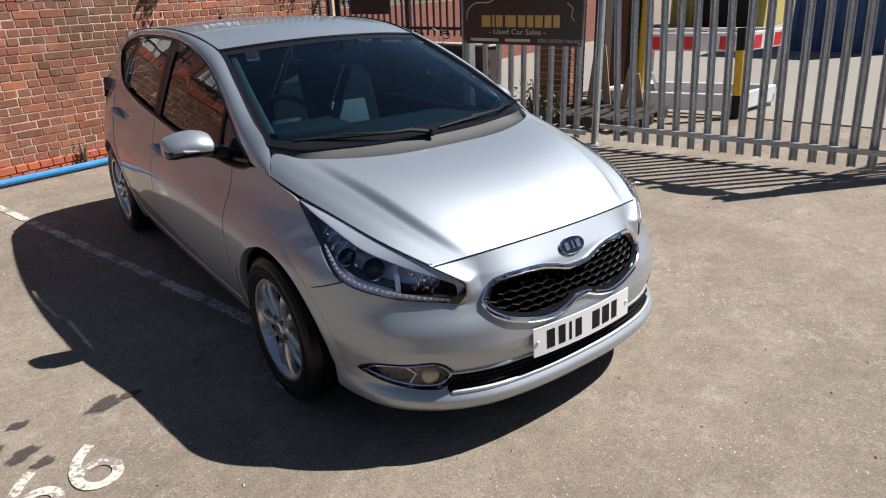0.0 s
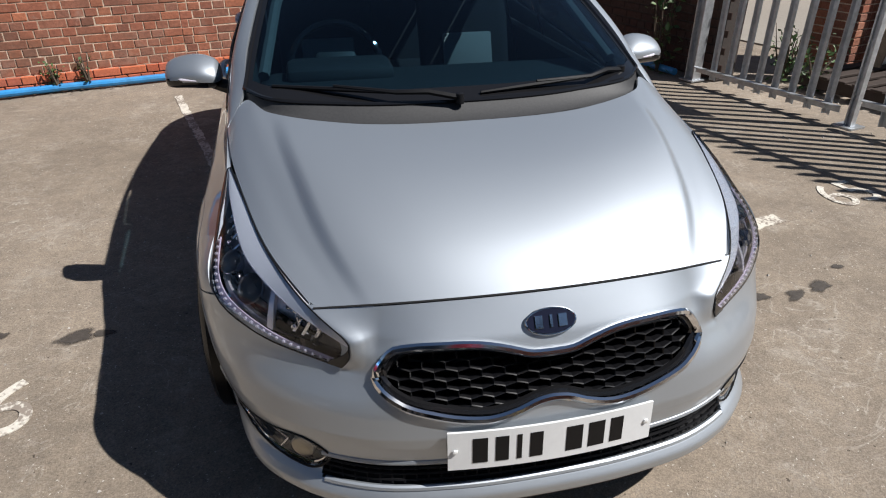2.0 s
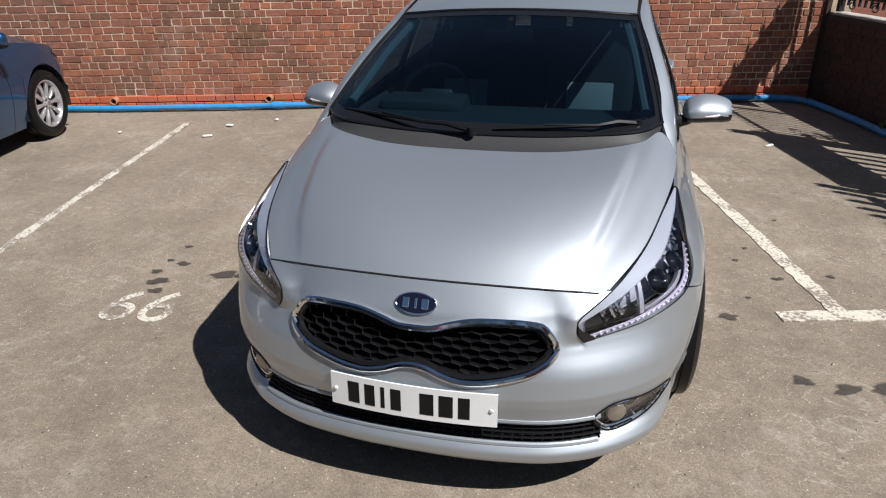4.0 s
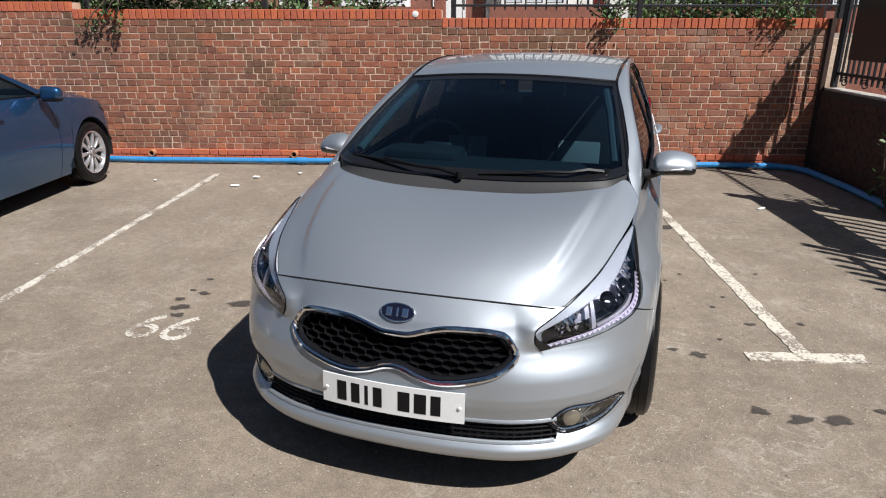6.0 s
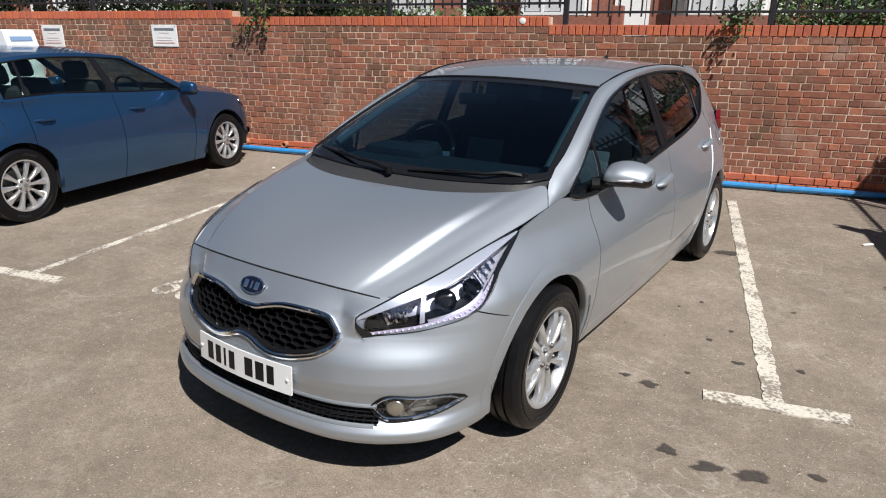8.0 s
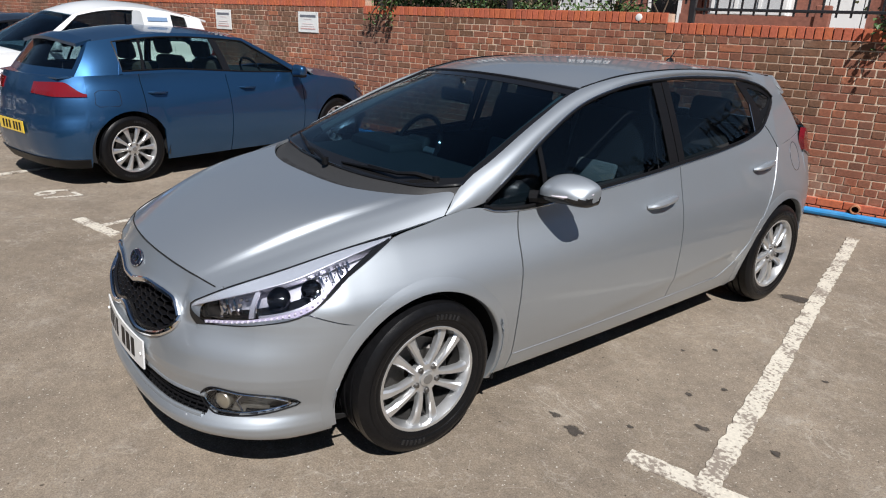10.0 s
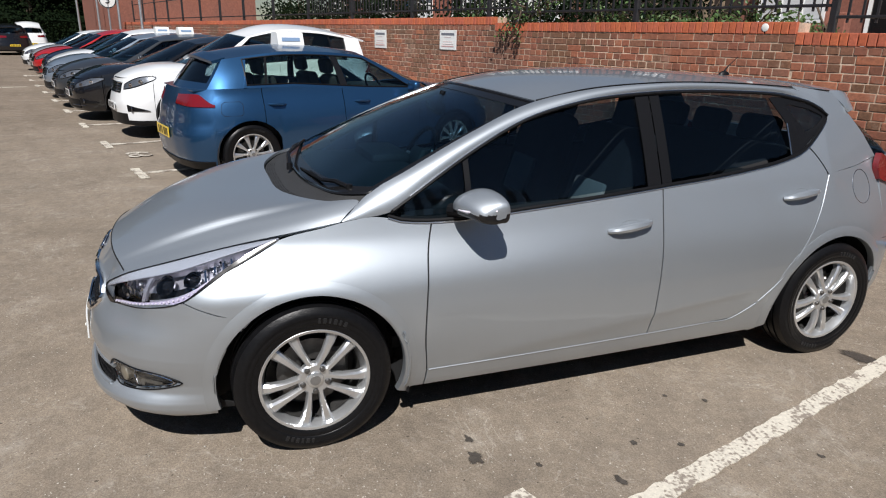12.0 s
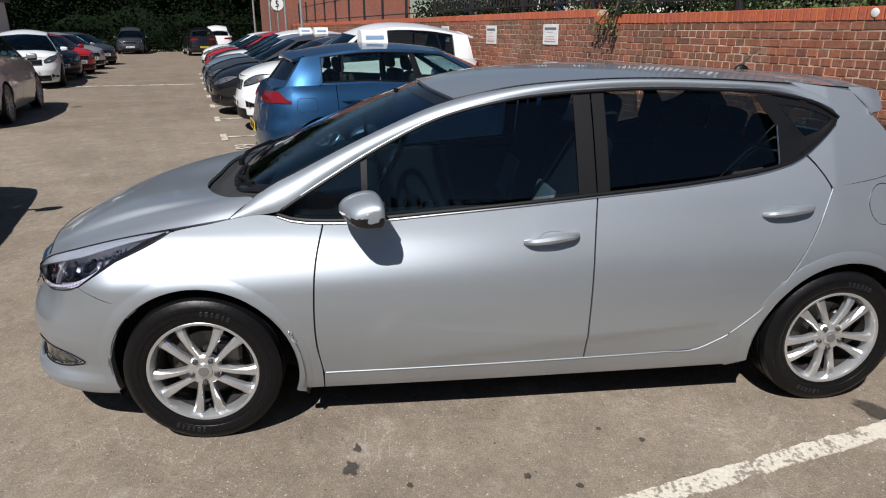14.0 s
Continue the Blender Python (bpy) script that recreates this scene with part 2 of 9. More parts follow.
BLACK_METAL = material("black_painted_iron", (0.018, 0.019, 0.022), 0.45, grain=(0.3, 30.0))
BLUE_PIPE = material("blue_plastic_pipe", (0.03, 0.24, 0.55), 0.4, grain=(0.2, 14.0), stain=(0.4, 5.0, (0.10, 0.26, 0.42)))
TERRACOTTA = material("clay_pipe", (0.42, 0.19, 0.10), 0.7, grain=(0.2, 40.0))
WHITE_BOARD = material("white_board", (0.78, 0.78, 0.76), 0.5, grain=(0.05, 8.0))
INK_BLUE = material("faded_blue_ink", (0.20, 0.30, 0.46), 0.6)
INK_GREY = material("dark_grey_ink", (0.16, 0.17, 0.20), 0.6)
INK_PINK = material("faded_pink_ink", (0.70, 0.56, 0.55), 0.6)
INK_RED = material("faded_red_ink", (0.64, 0.38, 0.36), 0.6)
DARK = material("dark_void", (0.008, 0.008, 0.009), 0.9)
LEAF = material("leaf_green", (1, 1, 1), 0.55, vary=((0.035, 0.085, 0.02), (0.06, 0.12, 0.03), (0.085, 0.14, 0.04), (0.04, 0.07, 0.025)))
# leaf green taken near black: deep foliage shade put into the colour
LEAF_SHADED = material("shaded_leaf_green", (1, 1, 1), 0.75, spec=0.08, vary=((0.003, 0.008, 0.003), (0.006, 0.013, 0.004), (0.011, 0.020, 0.006)))
BARK = material("bark", (0.09, 0.065, 0.045), 0.9, grain=(0.4, 25.0), relief=0.01)
SILVER = car_paint("silver_metallic_paint", (0.425, 0.460, 0.498), 0.78, 0.50)
CHROME = material("chrome", (0.78, 0.78, 0.79), 0.08, 1.0)
BRIGHT_STRIP = material("satin_bright_strip", (0.55, 0.56, 0.58), 0.25, 1.0)
DARK_CHROME = material("smoked_chrome", (0.30, 0.30, 0.32), 0.12, 1.0)
ALLOY = material("alloy_wheel_silver", (0.66, 0.67, 0.68), 0.28, 0.8, coat=0.5, grain=(0.05, 40.0))
DULL_ALLOY = material("dull_alloy", (0.34, 0.345, 0.35), 0.35, 0.8, grain=(0.1, 40.0))
SIDEWALL = material("raised_rubber", (0.016, 0.016, 0.017), 0.45, spec=0.3)
RUBBER = material("tyre_rubber", (0.006, 0.006, 0.0068), 0.34, spec=0.22, grain=(0.35, 60.0), relief=0.001)
BLACK_GLOSS = material("gloss_black_plastic", (0.010, 0.010, 0.011), 0.12)
BADGE_NAVY = material("badge_navy_enamel", (0.006, 0.008, 0.022), 0.35, spec=0.3)
SCUTTLE = material("dusty_black_plastic", (0.030, 0.030, 0.031), 0.62, grain=(0.3, 150.0))
GRILLE_BLACK = material("satin_black_grille_plastic", (0.006, 0.006, 0.007), 0.28, spec=0.5)
BLACK_TRIM = material("black_trim", (0.006, 0.006, 0.007), 0.45, spec=0.25, grain=(0.25, 120.0))
BARREL = material("dark_barrel", (0.060, 0.058, 0.056), 0.55, 0.5, grain=(0.3, 60.0))
DISC_STEEL = material("brake_steel", (0.14, 0.135, 0.13), 0.45, 0.8, grain=(0.2, 60.0))
SCREEN_GLASS = glass("windscreen_glass", (0.54, 0.68, 0.74))
SIDE_GLASS = glass("side_glass", (0.54, 0.63, 0.68))
CLEAR_GLASS = glass("clear_side_glass", (0.80, 0.88, 0.86))
LAMP_GLASS = glass("lamp_lens", (0.93, 0.94, 0.96), 1.4)
LAMP_SILVER = material("lamp_bright_silver", (0.62, 0.64, 0.68), 0.3, 0.35, coat=0.5)
FOG_BOWL = material("dull_fog_lamp_bowl", (0.36, 0.33, 0.27), 0.35, 0.7)
FOG_GREY = material("smoked_reflector", (0.30, 0.27, 0.22), 0.25, 0.6, grain=(0.3, 25.0))
LED = material("led_white", (0.85, 0.80, 0.88), 0.15, 0.2)
LED_BAND = material("diode_band_violet_white", (0.66, 0.58, 0.72), 0.25, 0.2, coat=0.5)
LAMP_CHROME = material("lamp_chrome", (0.74, 0.72, 0.78), 0.38, 0.75)
RED_LENS = material("red_lamp_lens", (0.17, 0.005, 0.008), 0.12, coat=1.0)
PLATE_WHITE = material("reflective_white_plate", (0.74, 0.75, 0.75), 0.35, coat=0.6, grain=(0.04, 30.0))
PLATE_YELLOW = material("reflective_yellow_plate", (0.80, 0.55, 0.04), 0.35, coat=0.6)
CLOTH = material("dark_seat_cloth", (0.022, 0.022, 0.024), 0.95, grain=(0.3, 200.0))
CLOTH_PALE = material("pale_seat_cloth", (0.33, 0.33, 0.31), 0.9, grain=(0.2, 160.0))
DASH = material("dash_plastic", (0.030, 0.031, 0.033), 0.6, grain=(0.2, 250.0))
PILLAR_GREY = material("grey_pillar_trim", (0.12, 0.12, 0.115), 0.8)
LINING = material("pale_headlining", (0.42, 0.41, 0.38), 0.9)


# ---- building helpers ----
def solid(name, verts, faces, mat, parent=None, label="", smooth=True, sharp=32):
    me = bpy.data.meshes.new(name)
    me.from_pydata([tuple(map(float, v)) for v in verts], [], [tuple(f) for f in faces])
    me.update()
    if mat:
        me.materials.append(mat)
    if smooth:
        me.shade_smooth()
        me.set_sharp_from_angle(angle=radians(sharp))
    ob = new(name, me)
    if parent:
        ob.parent = parent
    return tagged(ob, label)


def part(name, bm, mat, parent=None, label="", smooth=True, sharp=32):
    """Links a bmesh as one mesh object under a thing or a part."""
    me = bpy.data.meshes.new(name)
    bm.to_mesh(me)
    bm.free()
    if mat:
        me.materials.append(mat)
    if smooth:
        me.shade_smooth()
        me.set_sharp_from_angle(angle=radians(sharp))
    ob = new(name, me)
    if parent:
        ob.parent = parent
    return tagged(ob, label)


def empty(name, m=None):
    ob = new(name)
    ob.empty_display_size = 0.1
    if m is not None:
        ob.matrix_basis = m
    return ob


def box_bm(size, at=(0, 0, 0), m=None, bevel=0.0, bm=None, segments=1):
    bm = bm or bmesh.new()
    mat = (m or Matrix()) @ Matrix.Translation(at) @ Matrix.Diagonal((*size, 1))
    made = bmesh.ops.create_cube(bm, size=1, matrix=mat)["verts"]
    if bevel:
        edges = list({e for v in made for e in v.link_edges})
        bmesh.ops.bevel(bm, geom=edges, offset=bevel, segments=segments, affect="EDGES", profile=0.5)
    return bm


def tube_bm(points, radius, sides=8, bm=None, closed=False, cap=True):
    """A pipe of that radius (a number, or one for each point) along the points."""
    bm = bm or bmesh.new()
    pts = [Vector(p) for p in points]
    rings, n = [], len(pts)
    up = Vector((0, 0, 1))
    for i, p in enumerate(pts):
        a = pts[(i - 1) % n] if closed or i else p
        b = pts[(i + 1) % n] if closed or i < n - 1 else p
        d = (b - a).normalized()
        side = d.cross(up)
        if side.length < 1e-3:
            side = d.cross(Vector((1, 0, 0)))
        side.normalize()
        top = side.cross(d)
        r = radius if isinstance(radius, (int, float)) else radius[i]
        rings.append([bm.verts.new(p + r * (math.cos(t) * side + math.sin(t) * top)) for t in [2 * math.pi * k / sides for k in range(sides)]])
    for i in range(n if closed else n - 1):
        p, q = rings[i], rings[(i + 1) % n]
        for k in range(sides):
            bm.faces.new((p[k], p[(k + 1) % sides], q[(k + 1) % sides], q[k]))
    if cap and not closed:
        bm.faces.new(rings[0][::-1])
        bm.faces.new(rings[-1])
    bmesh.ops.recalc_face_normals(bm, faces=bm.faces)
    return bm


def lathe(profile, steps=48, axis="x", close=False):
    """Vertices and faces of a profile of (along, radius) turned about an axis."""
    verts, faces = [], []
    for k in range(steps):
        a = 2 * math.pi * k / steps
        for along, r in profile:
            c, s = r * math.cos(a), r * math.sin(a)
            verts.append({"x": (along, c, s), "y": (s, along, c), "z": (c, s, along)}[axis])
    n = len(profile)
    for k in range(steps):
        for i in range(n if close else n - 1):
            j, k2 = (i + 1) % n, (k + 1) % steps
            faces.append((k * n + i, k2 * n + i, k2 * n + j, k * n + j))
    return verts, faces


def spline(pts, n):
    """n points along a smooth curve through pts, evenly spaced by length."""
    p = np.array(pts, float)
    if len(p) == 2:
        return p[0] + np.linspace(0, 1, n)[:, None] * (p[1] - p[0])
    d = np.r_[0, np.cumsum(np.maximum(np.linalg.norm(np.diff(p, axis=0), axis=1), 1e-6))]
    m = np.empty_like(p)
    h = np.diff(d)[:, None]
    sl = np.diff(p, axis=0) / h
    m[1:-1] = (sl[:-1] * h[1:] + sl[1:] * h[:-1]) / (h[1:] + h[:-1])
    m[0], m[-1] = sl[0], sl[-1]
    t = np.linspace(0, d[-1], 400)
    i = np.clip(np.searchsorted(d, t, side="right") - 1, 0, len(p) - 2)
    u = ((t - d[i]) / h[i, 0])[:, None]
    hh = h[i]
    q = (2 * u**3 - 3 * u**2 + 1) * p[i] + (u**3 - 2 * u**2 + u) * hh * m[i] + (-2 * u**3 + 3 * u**2) * p[i + 1] + (u**3 - u**2) * hh * m[i + 1]
    L = np.r_[0, np.cumsum(np.linalg.norm(np.diff(q, axis=0), axis=1))]
    w = np.linspace(0, L[-1], n)
    return np.stack([np.interp(w, L, q[:, k]) for k in range(p.shape[1])], 1)


def coons(bottom, top, left, right, nu, nv):
    """A grid (nu, nv, k) between four curves; bottom and top run with u, left and right with v."""
    b, t, l, r = spline(bottom, nu), spline(top, nu), spline(left, nv), spline(right, nv)
    u, v = np.linspace(0, 1, nu)[:, None, None], np.linspace(0, 1, nv)[None, :, None]
    return ((1 - v) * b[:, None] + v * t[:, None] + (1 - u) * l[None] + u * r[None]
            - (1 - u) * (1 - v) * b[0] - u * (1 - v) * b[-1] - (1 - u) * v * t[0] - u * v * t[-1])


def sheet(g, thick=0.0, out=None, keep=None):
    """Vertices and faces of a grid (nu, nv, 3), facing the way out, given a thickness inwards."""
    g = np.asarray(g, float)
    nu, nv = g.shape[:2]
    du, dv = np.gradient(g, axis=0), np.gradient(g, axis=1)
    nrm = np.cross(du, dv)
    nrm /= np.maximum(np.linalg.norm(nrm, axis=2, keepdims=True), 1e-9)
    flip = out is not None and float((nrm * np.asarray(out, float)).sum()) < 0
    if flip:
        nrm = -nrm
    idx = np.arange(nu * nv).reshape(nu, nv)
    mask = np.ones((nu - 1, nv - 1), bool) if keep is None else keep
    faces = []
    for i, j in zip(*np.nonzero(mask)):
        f = (idx[i, j], idx[i + 1, j], idx[i + 1, j + 1], idx[i, j + 1])
        faces.append(f[::-1] if flip else f)
    verts = g.reshape(-1, 3)
    if thick:
        n = nu * nv
        verts = np.concatenate([verts, (g - nrm * thick).reshape(-1, 3)])
        edges = {}
        for f in faces:
            for a, b in zip(f, f[1:] + f[:1]):
                edges[(a, b)] = 1
        rim = [(b, a, a + n, b + n) for a, b in edges if (b, a) not in edges]
        faces = faces + [tuple(k + n for k in f[::-1]) for f in faces] + rim
    used = sorted({k for f in faces for k in f})
    order = {k: i for i, k in enumerate(used)}
    return verts[used], [tuple(order[k] for k in f) for f in faces]


def mirrored(verts, faces):
    v = np.array(verts, float)
    v[:, 0] *= -1
    return v, [f[::-1] for f in faces]


def both(name, vf, mat, parent, label="", sharp=32):
    """The same part on both flanks of a car."""
    a = solid(name, *vf, mat, parent, label, sharp=sharp)
    b = solid(name, *mirrored(*vf), mat, parent, label, sharp=sharp)
    return a, b


def written(name, text, size, mat, m, parent=None, depth=0.002, label="", wide=1.0):
    """Raised lettering in the built-in font, as a mesh lying in the xy plane of m, centred."""
    cu = bpy.data.curves.new(name, "FONT")
    cu.body, cu.size, cu.extrude, cu.align_x, cu.align_y = text, size, depth, "CENTER", "CENTER"
    cu.offset = 0.0
    tmp = bpy.data.objects.new(name, cu)
    me = bpy.data.meshes.new_from_object(tmp)
    bpy.data.objects.remove(tmp)
    me.transform(Matrix.Diagonal((wide, 1, 1, 1)))
    me.transform(m)
    me.materials.append(mat)
    ob = new(name, me)
    if parent:
        ob.parent = parent
    return tagged(ob, label)


# ---- the site: u runs along the brick wall, v into it, the face of the wall at v = 0 ----
SITE = pose(0, 5.2, 0, 0, 0, 15.5)


def site(u, v, z=0.0):
    return SITE @ Vector((u, v, z))


# ---- ground ----
def make_ground():
    """One sheet to the horizon, finely divided near the cars so that it can lie slightly uneven."""
    xs = np.concatenate([[-400, -150, -80], np.linspace(-50, 20, 141), [60, 150, 400]])
    ys = np.concatenate([[-400, -150, -60], np.linspace(-25, 12, 75), [40, 150, 400]])
    g = np.array([[(x, y, 0.0) for y in ys] for x in xs])
    for i in range(len(xs)):
        for j in range(len(ys)):
            if abs(xs[i]) < 60 and abs(ys[j]) < 30:
                near = math.hypot(xs[i], ys[j])
                g[i, j, 2] = -0.012 + 0.010 * noise.noise((xs[i] * 0.35, ys[j] * 0.35, 0)) * min(1, near / 6) if near > 4.5 else -0.002
    v, f = sheet(g, out=(0, 0, 1))
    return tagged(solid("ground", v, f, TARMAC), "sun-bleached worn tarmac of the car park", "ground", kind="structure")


ground = make_ground()


def flat_shape(name, outline, mat, parent, z=0.003):
    bm = bmesh.new()
    top = [bm.verts.new((x, y, z)) for x, y in outline]
    low = [bm.verts.new((x, y, z - 0.012)) for x, y in outline]
    bm.faces.new(top)
    for i in range(len(top)):
        j = (i + 1) % len(top)
        bm.faces.new((top[j], top[i], low[i], low[j]))
    bmesh.ops.recalc_face_normals(bm, faces=bm.faces)
    return part(name, bm, mat, parent, smooth=False)


def ragged(a, b, width, step=0.12, rough=0.008):
    """The outline of a painted bar from a to b, with uneven edges."""
    a, b = Vector(a), Vector(b)
    d = b - a
    n = max(2, int(d.length / step))
    side = Vector((-d.y, d.x)).normalized()
    left = [a + d * k / n + side * (width / 2 + random.uniform(-rough, rough)) for k in range(n + 1)]
    right = [a + d * k / n - side * (width / 2 + random.uniform(-rough, rough)) for k in range(n + 1)]
    return [(p.x, p.y) for p in left + right[::-1]]


def make_markings():
    for k in range(12):
        u = 0.36 - 2.285 * k
        mark = tagged(empty("bay_marking"), "worn white painted parking bay line with a tee end", "road marking", "bay markings", "structure")
        p, q = site(u, -0.72), site(u, -4.70)
        flat_shape("bay_line", ragged(p.xy, q.xy, 0.060 if k else 0.086, 0.035, 0.007), NUMBER_WORN if k else PAINT_WORN, mark)
        p, q = site(u - 0.30, -4.75), site(u + 0.30, -4.75)
        flat_shape("tee_bar", ragged(p.xy, q.xy, 0.092, 0.04, 0.006), PAINT_WORN, mark, 0.0042)
    for k in range(11):
        u = -8.0 - 3.9 * k
        mark = tagged(empty("bay_marking"), "short worn white parking bay end mark", "road marking", "lane edge markings", "structure")
        flat_shape("tee_bar", ragged(site(u - 0.3, -9.0).xy, site(u + 0.3, -9.0).xy, 0.09), PAINT_WORN, mark)
    cross = tagged(empty("lane_marking"), "faded white line painted across the lane", "road marking", kind="structure")
    flat_shape("bar", ragged(site(-20.3, -8.6).xy, site(-19.9, -5.0).xy, 0.10), PAINT_WORN, cross)


make_markings()


def blob(cx, cy, rx, ry, turn=0.0, n=22, rough=0.22, seed=0):
    c, s = math.cos(turn), math.sin(turn)
    out = []
    for k in range(n):
        a = 2 * math.pi * k / n
        r = 1 + rough * noise.noise((math.cos(a) * 1.3 + seed * 7.1, math.sin(a) * 1.3, seed * 3.7)) * 2
        x, y = rx * r * math.cos(a), ry * r * math.sin(a)
        out.append((cx + c * x - s * y, cy + s * x + c * y))
    return out


def smooth01(x, a, b):
    t = np.clip((np.asarray(x, float) - a) / (b - a), 0, 1)
    return t * t * (3 - 2 * t)


class Shell:
    """The lower body of a car: a plan outline, drawn in by a profile over the height (nose, flank and tail each have their own)."""

    def __init__(self, outline, front, flank, rear, nose, tail, shoulder=None):
        self.shoulder = shoulder
        self.o = spline(outline, 600)
        d = np.gradient(self.o, axis=0)
        n = np.stack([-d[:, 1], d[:, 0]], 1)
        self.n = n / np.linalg.norm(n, axis=1, keepdims=True)
        self.s = np.linspace(0, 1, 600)
        self.front, self.flank, self.rear = (np.array(p, float) for p in (front, flank, rear))
        self.nose, self.tail = nose, tail
        self.length = float(np.linalg.norm(np.diff(self.o, axis=0), axis=1).sum())

    def s_of_y(self, y):
        return np.interp(y, self.o[:, 1], self.s)

    def s_of_x(self, x):
        half = np.argmax(self.o[:, 0])
        return np.interp(x, self.o[:half, 0], self.s[:half])

    def at(self, s, z):
        s, z = np.asarray(s, float), np.asarray(z, float)
        x, y = np.interp(s, self.s, self.o[:, 0]), np.interp(s, self.s, self.o[:, 1])
        nx, ny = np.interp(s, self.s, self.n[:, 0]), np.interp(s, self.s, self.n[:, 1])
        wf, wr = 1 - smooth01(y, *self.nose), smooth01(y, *self.tail)
        ins = (wf * np.interp(z, self.front[:, 0], self.front[:, 1]) + wr * np.interp(z, self.rear[:, 0], self.rear[:, 1])
               + (1 - wf - wr) * soft(z, self.flank))
        if self.shoulder:
            ins = ins + 0.028 * wf * smooth01(x, 0.26, 0.52) * smooth01(z, 0.47, 0.59) * (1 - smooth01(z, 0.62, 0.74))
            ins = ins - 0.016 * (1 - smooth01(z, 0.17, 0.33)) * smooth01(y, -0.75, -0.5) * (1 - smooth01(y, 0.0, 0.35))
            ins = ins + (1 - wf) * np.interp(y, *self.shoulder) * smooth01(z, 0.64, 0.84)
        return np.stack([x + nx * ins, y + ny * ins, z + 0 * x], -1)


def soft(z, table):
    """A smooth reading of a (z, value) table."""
    c = np.zeros_like(np.asarray(z, float))
    for k, w in ((-0.03, 0.25), (0, 0.5), (0.03, 0.25)):
        c = c + w * np.interp(np.asarray(z, float) + k, table[:, 0], table[:, 1])
    return c


HATCH = Shell(
    outline=((0, -0.900), (0.06, -0.8997), (0.25, -0.888), (0.45, -0.848), (0.60, -0.774), (0.735, -0.645), (0.808, -0.475), (0.847, -0.24), (0.868, 0.05), (0.878, 0.5), (0.885, 1.0),
             (0.887, 1.6), (0.885, 2.2), (0.878, 2.65), (0.852, 2.93), (0.79, 3.12), (0.66, 3.255), (0.4, 3.345), (0.08, 3.3695), (0, 3.37)),
    front=((0.14, 0.14), (0.17, 0.085), (0.19, 0.050), (0.21, 0.036), (0.235, 0.034), (0.255, 0.048), (0.275, 0.068), (0.31, 0.072), (0.35, 0.064), (0.39, 0.054), (0.42, 0.052), (0.45, 0.058),
           (0.48, 0.064), (0.51, 0.071), (0.54, 0.079), (0.57, 0.086), (0.61, 0.098), (0.65, 0.116), (0.69, 0.143), (0.72, 0.163), (0.74, 0.176), (0.8, 0.215)),
    flank=((0.14, 0.10), (0.2, 0.066), (0.27, 0.045), (0.33, 0.028), (0.42, 0.010), (0.54, 0.0), (0.64, 0.004), (0.70, 0.012), (0.76, 0.028), (0.83, 0.050), (0.90, 0.072),
           (0.98, 0.090), (1.1, 0.10)),
    rear=((0.14, 0.12), (0.22, 0.05), (0.32, 0.01), (0.5, 0.0), (0.72, 0.012), (0.85, 0.03), (1.0, 0.09), (1.1, 0.13)),
    nose=(-0.80, -0.30), tail=(2.95, 3.3), shoulder=((-0.4, -0.09, 0.35, 1.35), (0.085, 0.062, 0.045, 0.0)))


def hatch_flank(p):
    """Points (y, z) laid on the left flank, lower body and greenhouse."""
    p = np.asarray(p, float)
    y, z = p[..., 0], p[..., 1]
    q = HATCH.at(HATCH.s_of_y(y), z)
    c = np.interp(y, (0.1, 0.35, 1.2, 1.9, 2.6, 3.15), (-0.045, -0.038, 0.0, 0.0, -0.005, -0.07))
    xg = 0.790 + c - 0.39 * (z - 0.965) - 0.16 * np.maximum(z - 0.965, 0) ** 2
    k = 0.012
    h = np.clip(0.5 + 0.5 * (xg - q[..., 0]) / k, 0, 1)
    blended = q[..., 0] * h + xg * (1 - h) - k * h * (1 - h)
    # the crease that rises along the lower doors
    d = z - (0.322 + 0.10 * (y - 1.0))
    rise = 0.010 * smooth01(y, 0.55, 0.95) * (1 - smooth01(y, 1.95, 2.30))
    blended = blended + rise * np.where(d > 0, np.exp(-d / 0.09), np.exp(d / 0.022))
    w = smooth01(y, 0.0, 0.25)
    q[..., 0] = q[..., 0] * (1 - w) + blended * w
    return q


def arch(cy, cz, r, a0, a1, n=13):
    return [(cy + r * math.cos(radians(a)), cz + r * math.sin(radians(a))) for a in np.linspace(a0, a1, n)]


def flank_panel(bottom, top, left, right, nu=28, nv=20, thick=0.012, lift=0.0, clear=None):
    """A panel of the flank between four edges; clear: centre and radius of an arch that it keeps out of."""
    c = np.asarray(coons(bottom, top, left, right, nu, nv), float)
    if clear:
        d = c - np.array(clear[:2])
        reach = np.hypot(d[..., 0], d[..., 1])
        rim = clear[2] + 0.036
        want = np.where(reach < rim, rim - (rim - reach) * 0.5, reach)
        c = np.array(clear[:2]) + d * (np.maximum(want, clear[2] + 0.002) / reach)[..., None]
    g = hatch_flank(c)
    if lift:
        g[..., 0] += lift
    return sheet(g, thick, out=(1, 0, 0))


